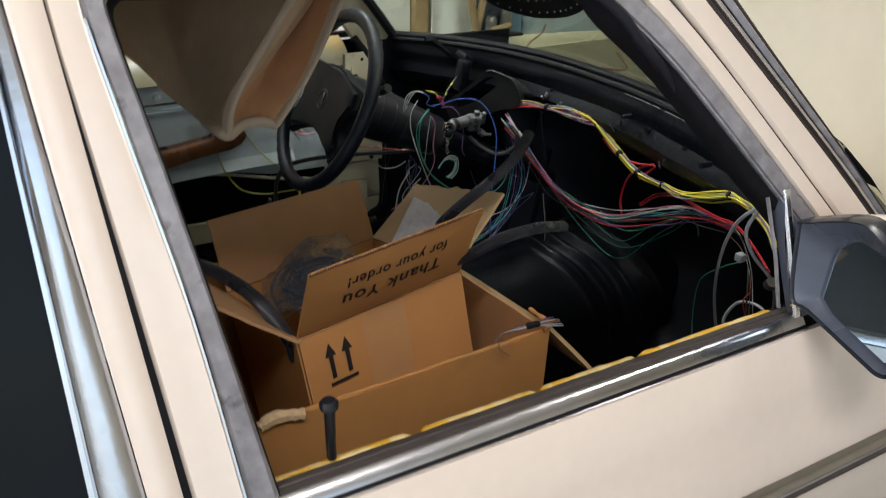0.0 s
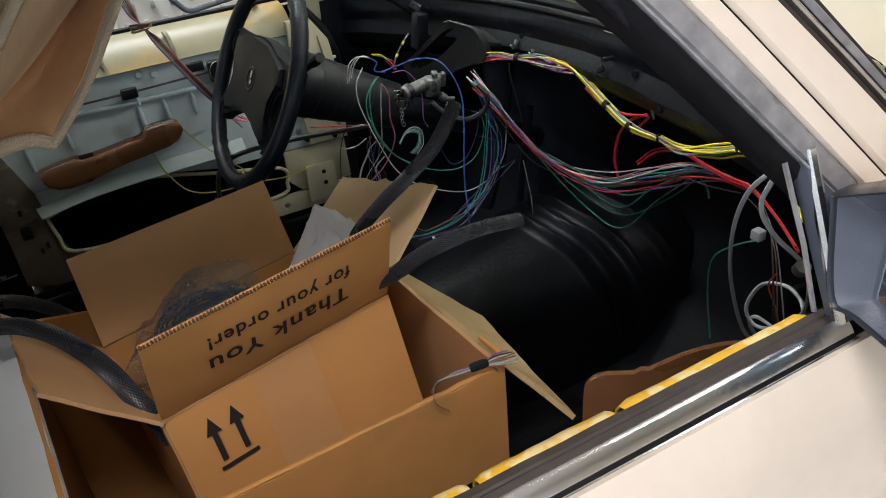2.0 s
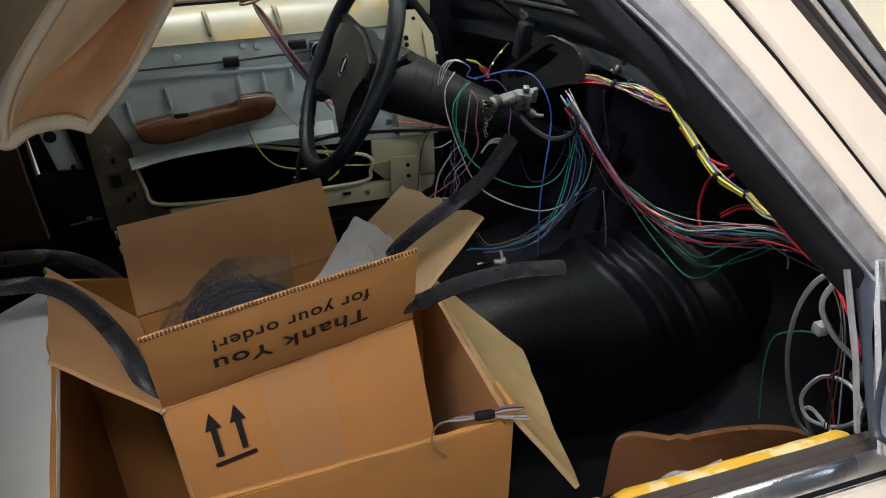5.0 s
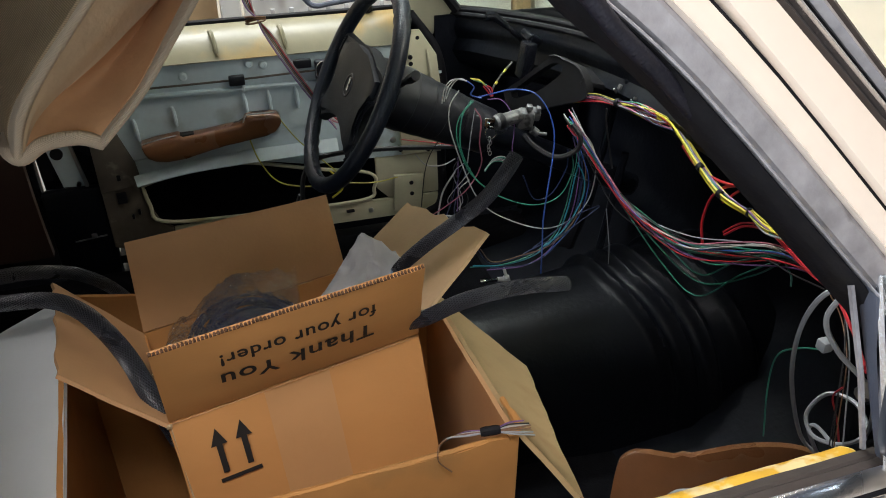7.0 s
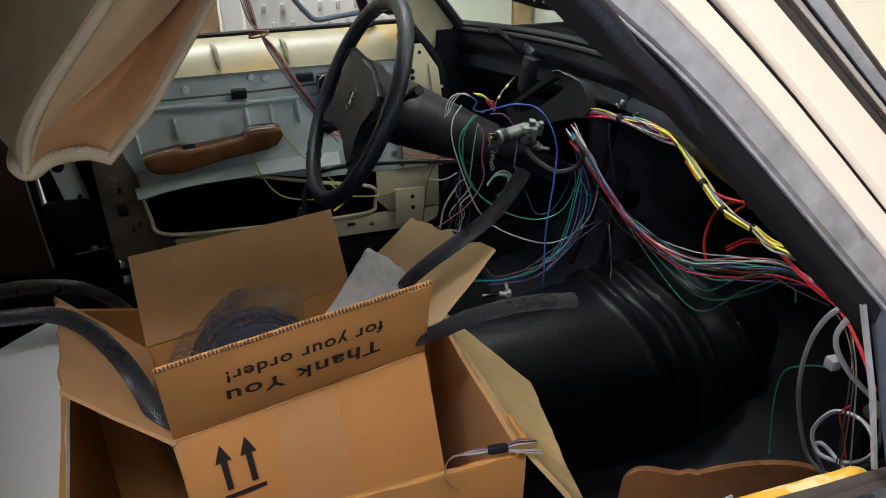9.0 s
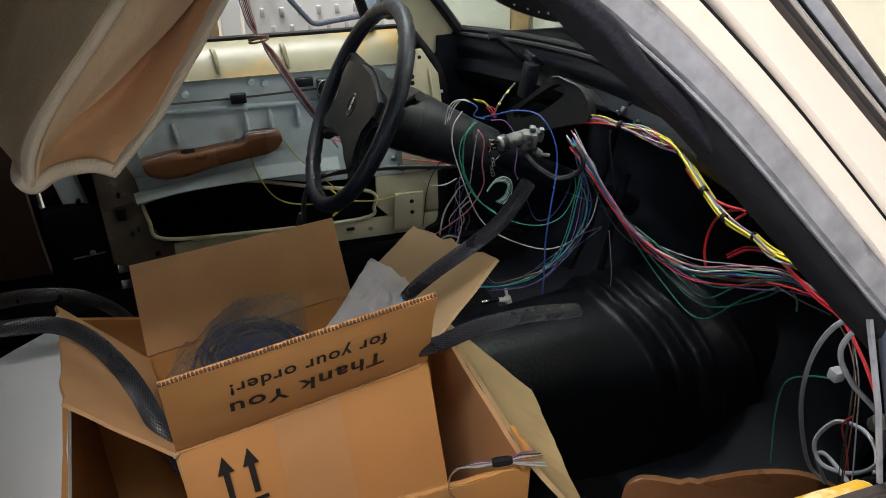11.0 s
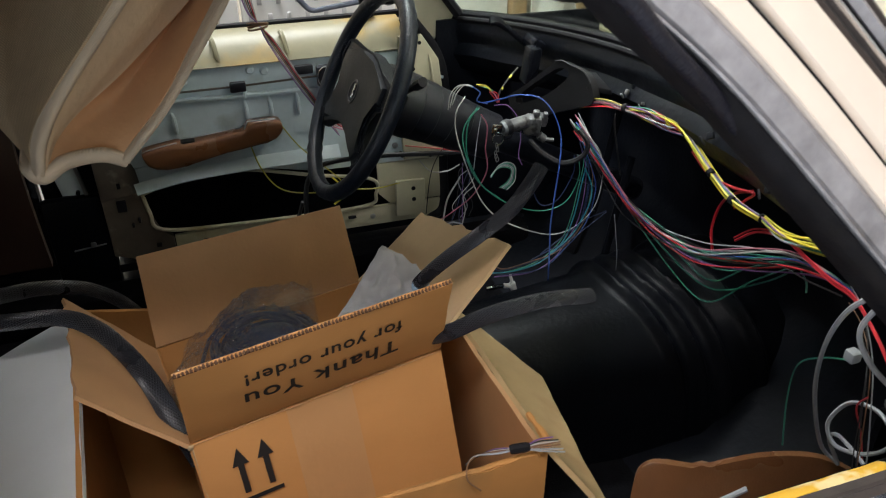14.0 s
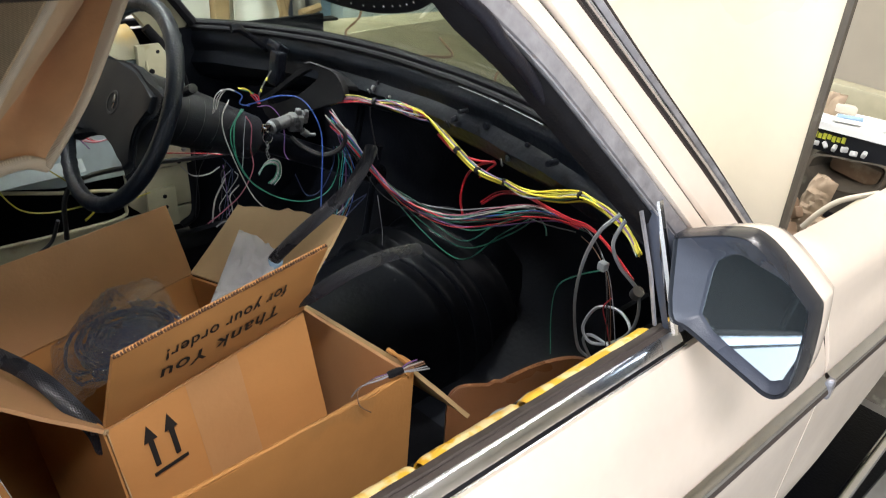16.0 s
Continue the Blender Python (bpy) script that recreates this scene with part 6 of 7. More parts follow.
wire(dw, "olive", [(-0.322, 1.36, 0.700), (-0.305, 1.355, 0.640), (-0.27, 1.355, 0.585), (-0.209, 1.36, 0.560), (-0.125, 1.36, 0.556), (-0.04, 1.36, 0.545), (0.02, 1.365, 0.548)], 0.0017)
wire(dw, "olive", [(-0.249, 1.345, 0.738), (-0.216, 1.35, 0.685), (-0.168, 1.355, 0.630), (-0.125, 1.36, 0.580), (-0.12, 1.36, 0.55)], 0.0015)
wire(dw, "yellow", [(-0.15, 1.33, 0.605), (-0.13, 1.33, 0.58), (-0.125, 1.33, 0.555), (-0.15, 1.33, 0.535)], 0.0024)
wire(dw, "black", [(-0.24, 1.20, 0.62), (-0.26, 1.22, 0.56), (-0.31, 1.25, 0.52), (-0.37, 1.28, 0.49)], 0.0042)
for k in range(4):
    wire(dw, ("pink", "white", "red", "white")[k], [(-0.17 + 0.012 * k, 1.27, 0.80), (-0.16 + 0.008 * k, 1.27, 0.765), (-0.13 + 0.004 * k, 1.26, 0.748), (-0.10, 1.25, 0.752)], 0.0016)

# bunch of wire ends on the box corner
ends = thing("wire_bunch", (-0.22, 0.14, 0.88), "short bunch of white wires taped together, hooked on a box corner", "wiring")
for k in range(7):
    o = 0.0009 * (k - 3)
    wire(ends, ("grey", "grey", "brown", "brown", "white", "black", "violet")[k], [(-0.250 + o, 0.168, 0.868 + o), (-0.246 + o, 0.158, 0.884), (-0.232, 0.149 + o, 0.893), (-0.212, 0.143, 0.896 + o * 0.5), (-0.196, 0.140 + 1.6 * o, 0.897 + o), (-0.182 + 0.008 * random.random(), 0.138 + 3 * o, 0.892 + 0.006 * random.random())], 0.00075)
part("tape_wrap", tube(bmesh.new(), smooth_line([(-0.222, 0.1455, 0.8948), (-0.214, 0.1435, 0.8962), (-0.205, 0.1420, 0.8965)], 3), [0.0036, 0.0042, 0.0044, 0.0042, 0.0044, 0.0042, 0.0034], 8), RUBBER, ends, "black tape round the wires")
wire(ends, "brown", [(-0.246, 0.160, 0.882), (-0.258, 0.150, 0.886), (-0.262, 0.140, 0.878), (-0.252, 0.134, 0.868)], 0.00075)

# ---- small metal fitting under the column ----
FIT = [Vector(q) for q in ((0.074, 0.92, 0.505), (0.112, 0.92, 0.504), (0.126, 0.92, 0.527), (0.139, 0.92, 0.477))]
fitg = thing("hose_fitting", (0.10, 0.92, 0.50), "small bright metal hose fitting with a pale grey tee", "fitting")
part("fitting_barrel", tube(bmesh.new(), [FIT[0], FIT[0].lerp(FIT[1], 0.15), FIT[0].lerp(FIT[1], 0.5), FIT[0].lerp(FIT[1], 0.55), FIT[1]], [0.0045, 0.0058, 0.0058, 0.0042, 0.0042], 12), CHROME, fitg, "bright plated barrel")
part("fitting_tee", tube(bmesh.new(), [FIT[2], FIT[2].lerp(FIT[3], 0.35), FIT[2].lerp(FIT[3], 0.4), FIT[2].lerp(FIT[3], 0.75), FIT[3]], [0.0032, 0.0032, 0.0070, 0.0070, 0.0036], 10), WHITE_PANEL, fitg, "pale plastic tee")
part("fitting_stub", tube(bmesh.new(), [FIT[1], FIT[2].lerp(FIT[3], 0.55)], [0.0048, 0.0060], 10), WHITE_PANEL, fitg)


def pedal(name, label, corners, ribs):
    """A hanging pedal: a ribbed rubber pad on four corners and the arm that carries it."""
    a, b, c, d = (Vector(q) for q in corners)
    t = thing(name, (c + d) / 2, label, "pedal")
    n = (b - a).cross(d - a).normalized()
    if n.x > 0:
        n = -n
    part("pad", prism([a, b, c, d], -n * 0.012, None, 0.004), RUBBER, t, "black rubber pad")
    for k in range(ribs):
        f = (k + 1.0) / (ribs + 1)
        part("pad_rib", tube(bmesh.new(), [a.lerp(b, f).lerp(d.lerp(c, f), 0.06) + n * 0.001, a.lerp(b, f).lerp(d.lerp(c, f), 0.94) + n * 0.001], 0.0024, 6), PEDAL_RUBBER, t)
    top = (a + b) / 2
    part("pedal_arm", tube(bmesh.new(), smooth_line([(c + d) / 2 - n * 0.016, top - n * 0.014, top + Vector((0.03, 0.0, 0.10)), top + Vector((0.05, 0.0, 0.22))], 5), 0.008, 8), TOE_PAINT, t, "black steel arm")


pedal("accelerator_pedal", "black ribbed rubber accelerator pedal beside the tunnel", ((0.33, 0.941, 0.522), (0.33, 0.911, 0.534), (0.322, 0.928, 0.428), (0.322, 0.979, 0.400)), 5)
pedal("brake_pedal", "black rubber brake pedal hanging below the column", ((0.345, 1.030, 0.590), (0.345, 0.996, 0.598), (0.336, 1.039, 0.468), (0.336, 1.100, 0.440)), 0)

# bolts and clips on the bare panel
for x, y, z, r in ((0.335, 0.883, 0.912, 0.006), (0.30, 0.60, 0.945, 0.006), (0.345, 0.795, 0.915, 0.005), (0.33, 0.56, 0.925, 0.009), (0.32, 0.45, 0.93, 0.006), (0.34, 1.0, 0.93, 0.005), (0.30, 1.20, 0.94, 0.012), (0.27, 0.36, 0.94, 0.008)):
    part("panel_bolt", tube(bmesh.new(), [(x + 0.02, y, z), (x - 0.002, y, z + 0.001)], r * 0.7, 8), BLACK_METAL, car)

part("cowl_lever", tube(bmesh.new(), [(0.190, 1.225, 0.960), (0.207, 1.222, 0.960), (0.232, 1.215, 0.940), (0.268, 1.205, 0.908)], [0.010, 0.010, 0.006, 0.006], 8), BLACK_METAL, car, "black steel lever on the bare panel")
part("cowl_post", blocks(((0.240, 1.12, 0.893), (0.026, 0.030, 0.075), Euler((0.1, 0.1, 0.2)).to_matrix(), 0.004), ((0.262, 1.15, 0.930), (0.035, 0.040, 0.016), Euler((0.2, 0.5, 0.2)).to_matrix(), 0.004)), BLACK_METAL, car, "black upright bracket")

# small clips and worn bits along the panel
for q, w in (((0.325, 0.885, 0.903), 0.010), ((0.325, 0.637, 0.915), 0.014), ((0.32, 0.489, 0.892), 0.012), ((0.315, 0.996, 0.854), 0.006), ((0.325, 0.83, 0.9), 0.006)):
    part("panel_clip", blocks((q, (0.006, w, w * 0.8), Euler((q[1] * 9, 0.3, q[2] * 7)).to_matrix(), 0.0015), ((q[0] - 0.003, q[1] + w, q[2] - w), (0.004, w * 0.4, w * 1.2), Euler((0.6, 0.3, q[1] * 5)).to_matrix(), 0.001)), ZINC if w < 0.011 else BLACK_METAL, car, "small metal clip")

# ---- hanging cloth ----
cloth = thing("roof_lining", (-0.5, 0.24, 1.15), "beige woven roof lining cloth hanging loose", "cloth")


TIP1, TIP2 = V(-0.537, 0.250, 1.156), V(-0.482, 0.266, 1.152)


def fold(rows, name, mat, label, wave=0.004, seed=1, n=22):
    """A cloth strip through rows of points from top to tip, bulging and wavering a little."""
    lines = [smooth_line(r, 8) for r in rows]
    m = len(lines[0])

    def f(u, v):
        q = [ln[min(m - 1, round(v * (m - 1)))] for ln in lines]
        cross = smooth_line(q, 8)
        p = cross[min(len(cross) - 1, round(u * (len(cross) - 1)))]
        return p + Vector((0.5, -0.8, 0.3)) * wave * noise.noise((u * 2.3 + seed, v * 2.1, seed))
    return part(name, sheet(f, 8 * (len(rows) - 1), m - 1, 0.0025), mat, cloth, label, 60)


R0 = [V(-0.765, 0.36, 1.390), V(-0.655, 0.35, 1.265), V(-0.598, 0.340, 1.210), V(-0.574, 0.330, 1.180), V(-0.546, 0.291, 1.155)]
R1 = [V(-0.560, 0.56, 1.395), V(-0.565, 0.46, 1.285), V(-0.556, 0.375, 1.222), V(-0.550, 0.310, 1.186), V(-0.543, 0.278, 1.157)]
R2 = [V(-0.372, 0.30, 1.390), V(-0.470, 0.272, 1.270), V(-0.522, 0.255, 1.210), V(-0.541, 0.250, 1.180), V(-0.541, 0.252, 1.157)]
R3 = [V(-0.352, 0.31, 1.390), V(-0.452, 0.283, 1.270), V(-0.505, 0.264, 1.210), V(-0.526, 0.257, 1.180), V(-0.534, 0.249, 1.157)]
R4 = [V(-0.300, 0.40, 1.390), V(-0.392, 0.360, 1.270), V(-0.465, 0.320, 1.210), V(-0.515, 0.275, 1.180), V(-0.531, 0.252, 1.160)]
R5 = [V(-0.300, 0.44, 1.390), V(-0.390, 0.390, 1.270), V(-0.445, 0.350, 1.210), V(-0.482, 0.310, 1.180), V(-0.508, 0.264, 1.162)]
R6 = [V(-0.310, 0.38, 1.390), V(-0.388, 0.330, 1.270), V(-0.435, 0.295, 1.210), V(-0.460, 0.285, 1.180), V(-0.488, 0.268, 1.156)]
R7 = [V(-0.292, 0.365, 1.390), V(-0.376, 0.322, 1.270), V(-0.425, 0.290, 1.210), V(-0.450, 0.280, 1.180), V(-0.481, 0.264, 1.152)]
R2, R6 = [q.lerp(p, 0.45) for p, q in zip(R2, R3)], [q.lerp(p, 0.5) for p, q in zip(R6, R7)]
fold([R0, R1, R2], "cloth_face", CLOTH, "coarse woven beige side", 0.010, 2)
fold([R2, [(p + q) / 2 + V(0.002, -0.006, 0) for p, q in zip(R2, R3)], R3], "cloth_hem", CLOTH_HEM, "folded ribbed hem", 0.002, 5)
fold([R3, [(p + q) / 2 + V(0.0, -0.004, 0.0) for p, q in zip(R3, R4)], R4], "turned_edge", CLOTH_PALE, "plain turned edge", 0.004, 7)
fold([R4, R5, R6], "cloth_lining", CLOTH_IN, "plain tan inner side", 0.008, 9)
fold([R6, [(p + q) / 2 + V(0.002, -0.005, 0) for p, q in zip(R6, R7)], R7], "cloth_hem", CLOTH_HEM, "folded ribbed hem", 0.002, 11)
bm = tube(bmesh.new(), smooth_line([V(-0.546, 0.291, 1.157), TIP1 + V(-0.005, 0.008, 0.002), TIP1 + V(0.004, 0.0, -0.002), TIP1.lerp(TIP2, 0.35) + V(0, 0, 0.006), TIP1.lerp(TIP2, 0.75) + V(0, 0, 0.007), TIP2 + V(0.002, 0, 0)], 6), 0.0055, 10)
part("bottom_hem", bm, CLOTH_HEM, cloth, "rolled lower hem")

# ---- tan trim piece in the footwell ----
trim_piece = thing("trim_panel", (0.18, 0.27, 0.40), "tan brown vinyl trim panel lying in the footwell", "trim panel")
PO, PU, PW = V(0.03, 0.30, 0.62), V(0.34, -0.12, 0.0).normalized(), V(0.06, 0.10, 0.30).normalized()
shape = [(0.0, -0.02), (0.004, 0.004), (0.022, 0.016), (0.05, 0.012), (0.085, 0.008), (0.12, 0.016), (0.16, 0.024), (0.21, 0.026), (0.25, 0.018), (0.30, -0.01), (0.32, -0.05), (0.30, -0.22), (0.0, -0.22), (-0.004, -0.10)]
part("trim_board", prism([PO + PU * p.x + PW * p.y for p in smooth_line([Vector((a, b, 0)) for a, b in shape + shape[:1]], 3)[:-1]], V(0.01, 0.012, -0.006), None, 0.004), BROWN_VINYL, trim_piece)
part("trim_handle", tube(bmesh.new(), smooth_line([PO + PU * 0.06 + PW * -0.045 - V(0, 0.014, 0), PO + PU * 0.075 + PW * -0.03 - V(0, 0.016, 0), PO + PU * 0.10 + PW * -0.028 - V(0, 0.014, 0), PO + PU * 0.14 + PW * -0.012 - V(0, 0.010, 0)], 5), [0.007] * 10 + [0.004] * 6, 8), WIRE_MAT["grey"], trim_piece, "pale metal bracket on the trim panel")

# ---- raised bonnet and engine bay ----
def bonnet_foot(y):
    """Height of the raised panel's lower edge."""
    row = ((0.0, 0.845), (0.085, 0.907), (0.165, 0.964), (0.232, 1.000), (0.312, 1.029), (0.405, 1.050), (0.60, 1.075))
    for (a, p), (b, q) in zip(row, row[1:]):
        if y <= b:
            return p + (q - p) * (y - a) / (b - a) + 0.002 * noise.noise((y * 40, 0, 3))
    return row[-1][1]


bonnet = thing("bonnet", (0.45, 0.3, 0.85), "cream painted bonnet panel standing raised over the engine bay", "bonnet")
part("bonnet_panel", sheet(lambda u, v: (0.415 + 0.035 * math.sin(math.pi * min(1, u + 0.15)) - 0.05 * v + 0.0 * u, 0.035 + 0.50 * u, bonnet_foot(0.035 + 0.50 * u) * (1 - v) + 1.95 * v), 30, 14, 0.012), BONNET_PAINT, bonnet, "warm cream painted panel")
part("bonnet_edge", tube(bmesh.new(), [(0.418, 0.034, 0.90), (0.40, 0.034, 1.2), (0.37, 0.034, 1.95)], 0.006, 6), GRIME_SHADE, bonnet, "brown worn edge")

part("far_fender", sheet(lambda u, v: (0.15 + 1.6 * u, 1.47 + 0.07 * v, 0.905 - 0.06 * u - 0.20 * (1 - v) ** 2 - 0.02 * v * v), 16, 8, 0.006), CREAM_OLD, car, "cream painted far front wing")
part("far_inner_wing", sheet(lambda u, v: (0.45 + 1.3 * u, 1.42 + 0.03 * math.sin(3 * u), 0.35 + 0.50 * v), 10, 8, 0.006), CREAM_OLD, car, "cream painted inner wing")
part("near_inner_wing", sheet(lambda u, v: (0.50 + 1.2 * u, 0.06, 0.35 + 0.50 * v), 10, 6, 0.006), CREAM_OLD, car)
FLANGE_TOP, FLANGE_LOW = [(0.5, 0.432, 0.994), (0.5, 0.381, 0.99), (0.5, 0.339, 0.986), (0.5, 0.303, 0.98), (0.5, 0.263, 0.963)], [(0.515, 0.407, 0.967), (0.515, 0.374, 0.963), (0.515, 0.342, 0.97), (0.515, 0.311, 0.964), (0.515, 0.274, 0.947)]


def wing_flange(u, v):
    i = min(3, int(u * 4))
    f = u * 4 - i
    a, b = Vector(FLANGE_TOP[i]).lerp(Vector(FLANGE_TOP[i + 1]), f), Vector(FLANGE_LOW[i]).lerp(Vector(FLANGE_LOW[i + 1]), f)
    return a.lerp(b, v) + Vector((0.006 * math.sin(9 * u + 5 * v), 0, 0.003 * math.sin(23 * u)))


part("wing_flange", sheet(wing_flange, 24, 4, 0.004), CREAM_OLD, car, "bent cream wing flange")
part("wing_bracket", prism([Vector(p) for p in [(0.52, 0.323, 0.904), (0.52, 0.276, 0.917), (0.52, 0.211, 0.912), (0.52, 0.127, 0.869), (0.52, 0.108, 0.821), (0.52, 0.19, 0.773)]], (0.012, 0, 0), bmesh.new()), CREAM_OLD, car, "dull cream inner wing bracket")
part("wing_bracket_lip", tube(bmesh.new(), smooth_line([Vector(p) for p in [(0.51, 0.283, 0.913), (0.51, 0.265, 0.917), (0.51, 0.243, 0.909), (0.51, 0.202, 0.895)]], 6), 0.006, 8), CREAM_OLD, car, "cream folded lip")
part("plenum_panel", blocks(((0.60, 0.42, 0.84), (0.012, 0.46, 0.25), None, 0.003)), BLACK_METAL, car, "dark plenum panel under the bonnet gap")
part("plenum_stay", tube(bmesh.new(), [(0.50, 0.298, 0.935), (0.53, 0.285, 0.962)], 0.003, 6), ZINC, car, "thin steel stay in the gap")
part("engine_bay_floor", blocks(((1.15, 0.73, 0.33), (1.3, 1.4, 0.03), None, 0.0)), GRIME_SHADE, car, "grimy empty engine bay")
part("scuttle", sheet(lambda u, v: (screen_base(0.08 + 1.3 * u) + V(0.012 + 0.085 * v, 0, -0.012 - 0.05 * v)), 24, 4, 0.006), CREAM_OLD, car, "cream painted scuttle below the windscreen")
part("front_crossmember", blocks(((1.78, 0.73, 0.6), (0.06, 1.5, 0.4), None, 0.01)), CREAM_OLD, car)

# wheel-side details seen through the windscreen: wiper spindle, wires on the scuttle
for k, pts in enumerate((((0.42, 1.10, 0.94), (0.50, 1.22, 0.925), (0.60, 1.30, 0.93), (0.70, 1.42, 0.92)), ((0.44, 0.85, 0.955), (0.52, 0.95, 0.93), (0.66, 1.0, 0.90), (0.80, 1.2, 0.88)), ((0.42, 0.60, 0.96), (0.55, 0.75, 0.93), (0.75, 0.9, 0.90)))):
    part("scuttle_wire", tube(bmesh.new(), smooth_line(pts, 6), 0.003, 6), WIRE_MAT["brown"], car)
part("far_wing_slot", blocks(((0.62, 1.50, 0.880), (0.10, 0.03, 0.008), Euler((0, 0.04, 0.1)).to_matrix(), 0.003)), RUBBER, car)
# perforated sun visor hanging at the head of the windscreen
visor = thing("sun_visor", (-0.19, 0.28, 1.25), "dark perforated sun visor at the windscreen's head", "sun visor")


VISOR_EDGE = [Vector(q) for q in ((-0.125, 0.20, 1.272), (-0.112, 0.25, 1.245), (-0.101, 0.30, 1.229), (-0.100, 0.36, 1.218), (-0.121, 0.42, 1.223), (-0.150, 0.46, 1.250))]


def visor_at(u, v):
    line = smooth_line(VISOR_EDGE, 8)
    k = u * (len(line) - 1)
    i = min(len(line) - 2, int(k))
    return line[i].lerp(line[i + 1], k - i) + Vector((-0.085, 0.0, 0.10)) * v


part("visor_panel", sheet(visor_at, 24, 6, 0.005), PLASTIC, visor, "dark panel")
# white pegs stand in for daylight shining through the visor's holes
for r in range(6):
    for c in range(16):
        p = visor_at(0.03 + 0.06 * c + 0.03 * (r % 2), 0.08 + 0.15 * r)
        n = Vector((0.76, 0.0, 0.65))
        part("perforation", tube(bmesh.new(), [p - n * 0.0058, p + n * 0.0012], 0.0011, 6), WHITE_PANEL, visor)


# ---- beyond the driver's window ----
def standing(name, x0, x1, y, top, mat, label, cat, thick=0.03, foot=0.0):
    return single(name, blocks((((x0 + x1) / 2, y, (top + foot) / 2), (x1 - x0, thick, top - foot), None, min(0.006, thick / 4))), mat, label, cat)


standing("wood_board", -0.62, -0.325, 2.06, 1.5, WOOD, "raw chipboard sheet standing by the wall", "board")
standing("white_post", -0.318, -0.262, 2.02, 1.6, WHITE_PANEL, "white painted post beside the car", "post", 0.06)
rack = thing("slotted_panel", (-0.05, 2.05, 0.0), "white plastic panel with upright slots, standing beside the car", "panel")
part("panel_sheet", blocks(((-0.02, 2.05, 0.75), (0.46, 0.03, 1.5), None, 0.006)), WHITE_PANEL, rack)
for r in range(7):
    for c in range(8):
        x, z = -0.225 + 0.055 * c + (0.0275 if r % 2 else 0), 0.70 + 0.052 * r
        part("slot", blocks(((x, 2.0335, z), (0.013, 0.006, 0.026), None, 0.002)), SLOT_GREY, rack)
part("dark_frame", tube(bmesh.new(), smooth_line([(-0.215, 1.985, 1.02), (-0.17, 1.985, 0.955), (-0.125, 1.985, 0.905), (-0.085, 1.985, 0.855), (-0.055, 1.985, 0.828), (0.0, 1.985, 0.832), (0.12, 1.985, 0.845)], 5), 0.008, 8), PLASTIC_GREY, rack, "dark grey metal tube frame")

# ---- things along the far wall, seen through the windscreen ----
standing("white_board", 0.50, 0.855, 2.66, 1.5, WHITE_PANEL, "white board leaning at the far wall", "board")
standing("wood_post", 0.86, 0.925, 2.64, 1.6, WOOD, "raw wooden post at the far wall", "post", 0.06)
single("dust_sheet", sheet(lambda u, v: (0.94 + 0.23 * u, 2.60 + 0.02 * math.sin(9 * u) * (1 - 0.5 * v), 0.02 + 1.1 * v), 20, 8, 0.004), WHITE_PANEL, "white cloth sheet hanging at the far wall", "sheet")
strut = thing("wooden_trestle", (1.15, 2.52, 0.0), "raw wooden trestle standing by the far wall", "trestle")
for p, q in (((1.02, 2.50, 1.0), (1.27, 2.50, 0.0)), ((0.98, 2.52, 0.0), (1.20, 2.52, 0.95)), ((1.20, 2.51, 0.62), (1.30, 2.51, 0.64))):
    part("trestle_leg", tube(bmesh.new(), [p, q], 0.018, 6), WOOD, strut)
standing("dark_cabinet", 1.19, 1.36, 2.72, 1.3, PLASTIC_GREY, "dark grey cabinet at the far wall", "cabinet", 0.25)
standing("blue_board", 1.375, 1.455, 2.66, 1.4, BLUE, "pale blue narrow board standing upright", "board")
standing("grey_cabinet", 1.47, 2.3, 2.75, 1.1, GREY_DOOR, "green-grey metal cabinet at the far wall", "cabinet", 0.35)
for x, z in ((1.22, 0.66), (1.30, 0.70), (1.27, 0.60)):
    single("metal_jar", tube(bmesh.new(), [(x, 2.55, z - 0.06), (x, 2.55, z), (x, 2.55, z + 0.02)], [0.028, 0.028, 0.018], 12), ZINC, "small grey metal jar before a dark cabinet", "jar", group="jars at the far wall")

# ---- clutter in the engine bay ----
shelf = thing("parts_shelf", (0.95, 0.12, 0.30), "white shelf board with papers over a dark strip with yellow-green print", "shelf")
part("shelf_board", prism([(0.85, 0.235, 0.954), (0.85, -0.06, 0.972), (0.85, -0.06, 0.958), (0.85, 0.235, 0.940)], (0.09, 0.02, 0.004)), WHITE_PANEL, shelf, "white board")
part("shelf_edge", prism([(0.856, 0.235, 0.942), (0.856, -0.06, 0.960), (0.856, -0.06, 0.915), (0.856, 0.235, 0.897)], (0.08, 0.02, 0.0)), PLASTIC, shelf, "dark strip")
GREEN_INK = material("yellow_green_print", (0.36, 0.37, 0.03), 0.6, 0, 60, 0.2)
for k in range(9):
    y = 0.206 - 0.0088 * k
    part("print_bar", blocks(((0.854, y, 0.9275 + 0.061 * (0.206 - y) + 0.001 * (k % 3)), (0.003, 0.0066, 0.011 - 0.002 * (k % 2)), None, 0.0)), GREEN_INK, shelf, "yellow-green printed bar")
for k in range(6):
    part("crumpled_paper", blocks(((0.850, 0.182 - 0.018 * k, 0.915 + 0.001 * k + 0.003 * math.sin(k * 3)), (0.01, 0.013, 0.008), Euler((k * 0.9, k * 0.5, 0.3)).to_matrix(), 0.002)), SLOT_GREY, shelf, "crumpled paper strip")
part("shelf_leg", blocks(((1.04, 0.14, 0.62), (0.05, 0.5, 0.56), None, 0.01)), GRIME_SHADE, shelf, "dark panel under the shelf")
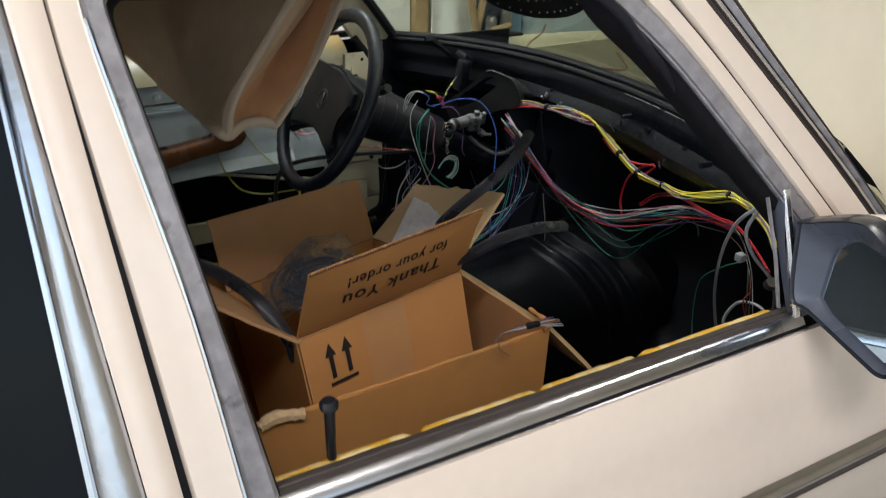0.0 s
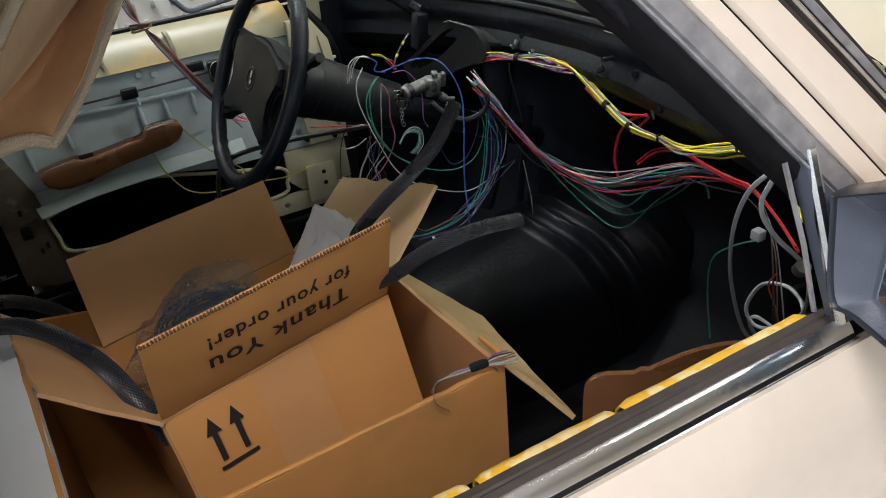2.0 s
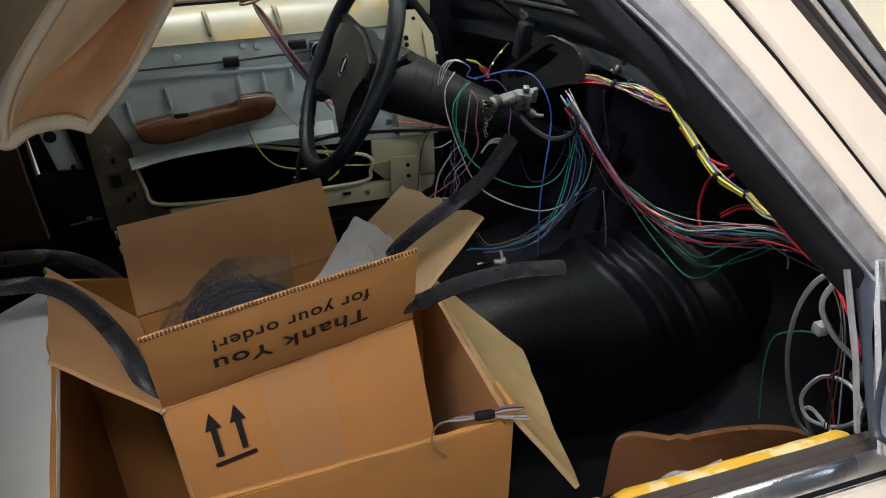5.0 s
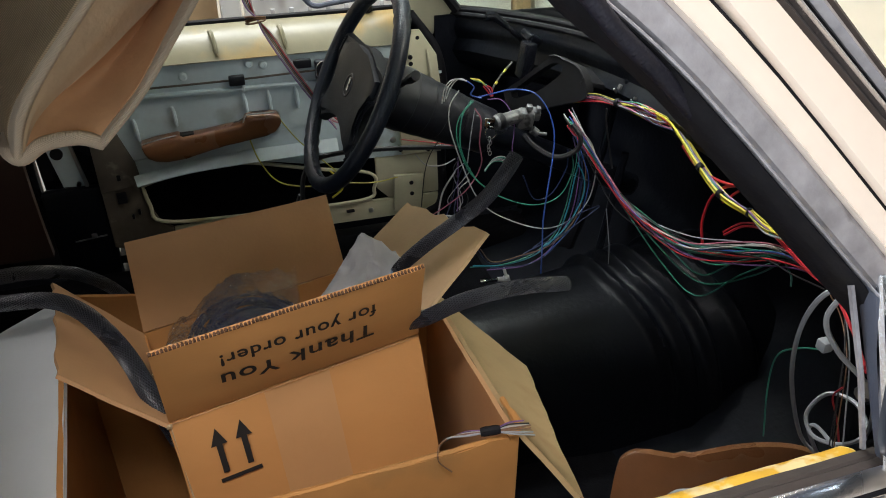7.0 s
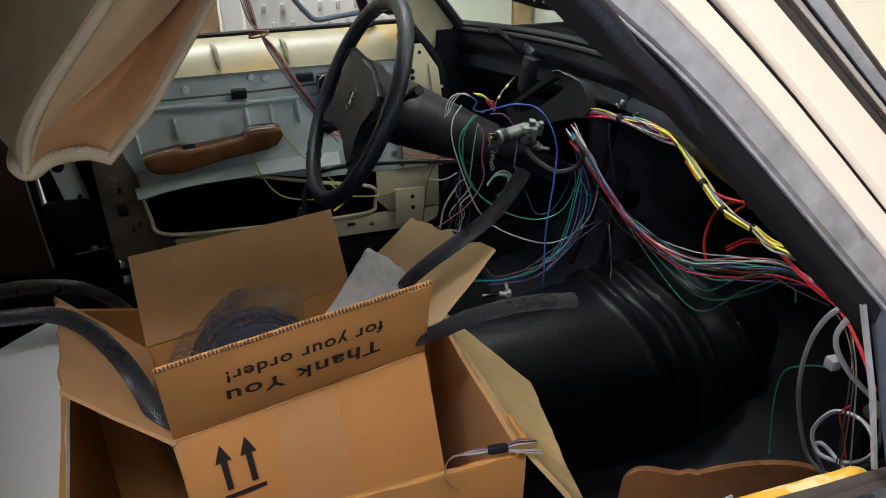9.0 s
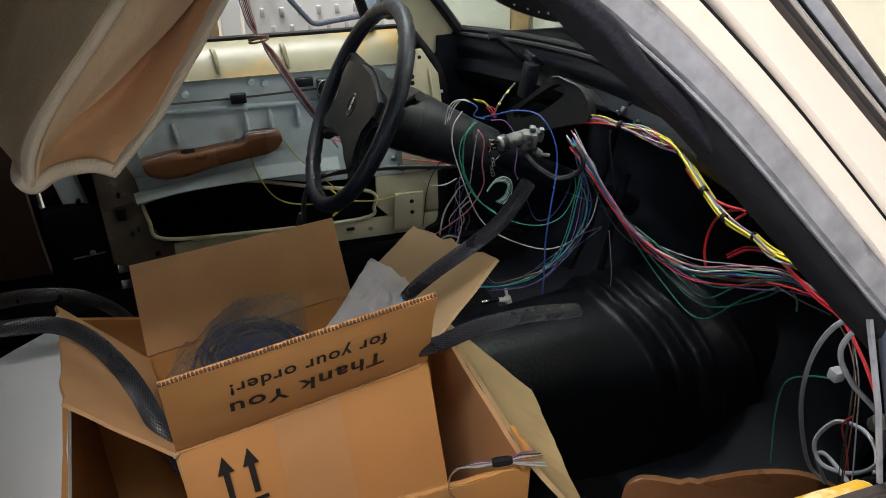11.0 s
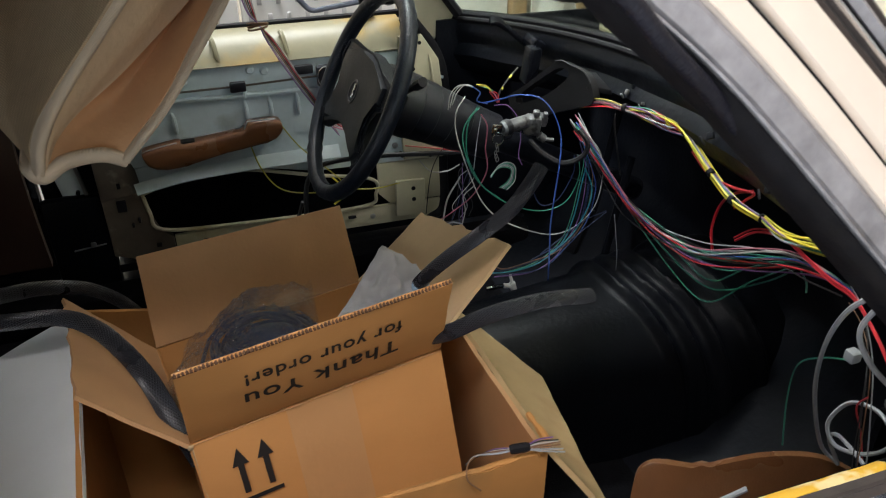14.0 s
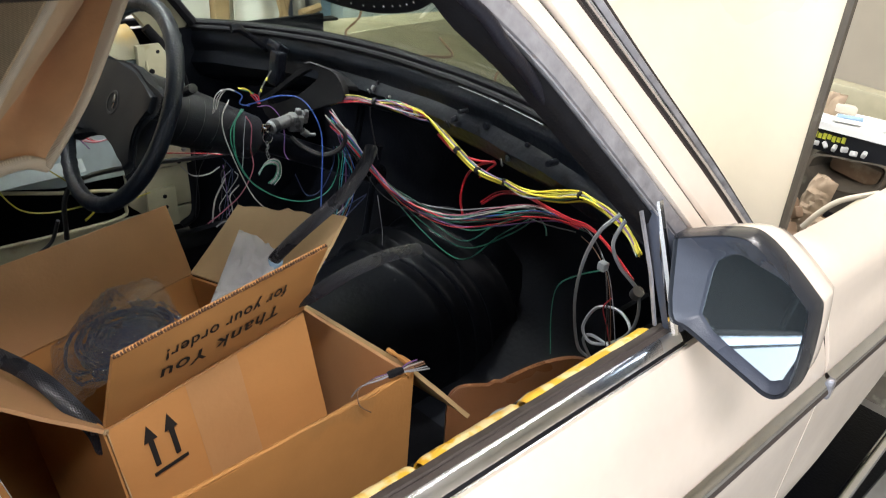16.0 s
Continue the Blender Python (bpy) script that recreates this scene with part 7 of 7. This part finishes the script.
for y, x, w, z in ((0.15, 0.89, 0.05, 0.966), (0.06, 0.90, 0.06, 0.972)):
    single("paper_sheet", blocks(((x, y, z), (0.06, w, 0.003), Euler((-0.06, 0.0, 0.4 * w * 10)).to_matrix(), 0.0)), WHITE_PANEL, "white paper lying on a shelf", "paper")
single("blue_pen", tube(bmesh.new(), [(0.875, 0.168, 0.968), (0.885, 0.125, 0.972)], 0.0045, 8), BLUE, "blue plastic pen lying on white papers", "pen")
single("cardboard_scrap", blocks(((0.915, 0.172, 0.974), (0.03, 0.04, 0.016), Euler((0.1, 0.1, 0.5)).to_matrix(), 0.004)), PLASTER, "tan cardboard scrap lying on a shelf", "cardboard")
for k, (y, z) in enumerate(((0.205, 0.985), (0.19, 0.985), (0.05, 0.985), (0.03, 0.99))):
    single("shelf_rag", pillow((0.90, y + 0.016, z - 0.03), (0.90, y - 0.016, z - 0.03), (0.92, y - 0.014, z + 0.012), (0.92, y + 0.014, z + 0.008), 0.010, 0.010, k + 20, 10), RAG if k < 2 else GRIME_SHADE, "crumpled dusty cloth lying on a shelf", "rag")
# dark open housing with a brown inside
house = thing("heater_housing", (0.86, 0.11, 0.74), "dark open heater housing with a dusty brown inside", "housing")
ring_o = [(0.190, 0.862), (0.176, 0.892), (0.10, 0.906), (0.046, 0.912), (0.040, 0.880), (0.055, 0.852), (0.11, 0.836), (0.165, 0.838)]
cy, cz = 0.115, 0.873
bm = bmesh.new()
loft(bm, [[Vector((x, cy + (p.x - cy) * q, cz + (p.y - cz) * q)) for p in smooth_line([Vector((*r, 0)) for r in ring_o + ring_o[:1]], 3)[:-1]] for x, q in ((0.93, 0.6), (0.865, 0.84), (0.855, 0.90), (0.856, 1.0), (0.89, 1.04), (0.95, 1.0))], True, True)
part("housing_shell", bm, GRIME_SHADE, house, "dark rounded rim")
part("housing_inside", blocks(((0.905, 0.112, 0.872), (0.02, 0.10, 0.042), Euler((0.12, 0, 0)).to_matrix(), 0.012)), RUST, house, "dusty brown inside")
single("grey_duct_edge", tube(bmesh.new(), smooth_line([(0.80, 0.205, 0.885), (0.80, 0.198, 0.86), (0.79, 0.182, 0.825), (0.78, 0.172, 0.80)], 5), 0.011, 10), SLOT_GREY, "pale grey curved duct edge in the engine bay", "duct")
single("rubber_hose", tube(bmesh.new(), smooth_line([(0.70, 0.104, 0.812), (0.70, 0.085, 0.848), (0.71, 0.060, 0.880), (0.74, 0.015, 0.905)], 6), 0.005, 10), PLASTER, "pale dusty hose along the wing", "hose")
rag = thing("rag", (0.82, 0.15, 0.74), "dusty beige crumpled rag stuffed in the engine bay", "rag")
part("rag_body", pillow((0.800, 0.178, 0.750), (0.800, 0.116, 0.752), (0.825, 0.108, 0.862), (0.825, 0.150, 0.868), 0.020, 0.020, 5, 30), RAG, rag, "creased cloth")
part("rag_tail", pillow((0.795, 0.140, 0.745), (0.795, 0.098, 0.760), (0.800, 0.100, 0.800), (0.800, 0.132, 0.800), 0.012, 0.014, 9, 18), RAG, rag, "creased cloth")
for x, y, z, r in ((0.70, 0.126, 0.795, 0.018), (0.69, 0.112, 0.780, 0.020), (0.72, 0.142, 0.835, 0.016), (0.71, 0.125, 0.828, 0.013), (0.75, 0.22, 0.74, 0.04)):
    single("engine_bracket", blocks(((x, y, z), (r * 1.6, r * 1.2, r * 1.8), Euler((x * 9, y * 7, z * 5)).to_matrix(), r * 0.3)), RUST, "rusty dusty bracket in the engine bay", "bracket", group="brackets in the engine bay")
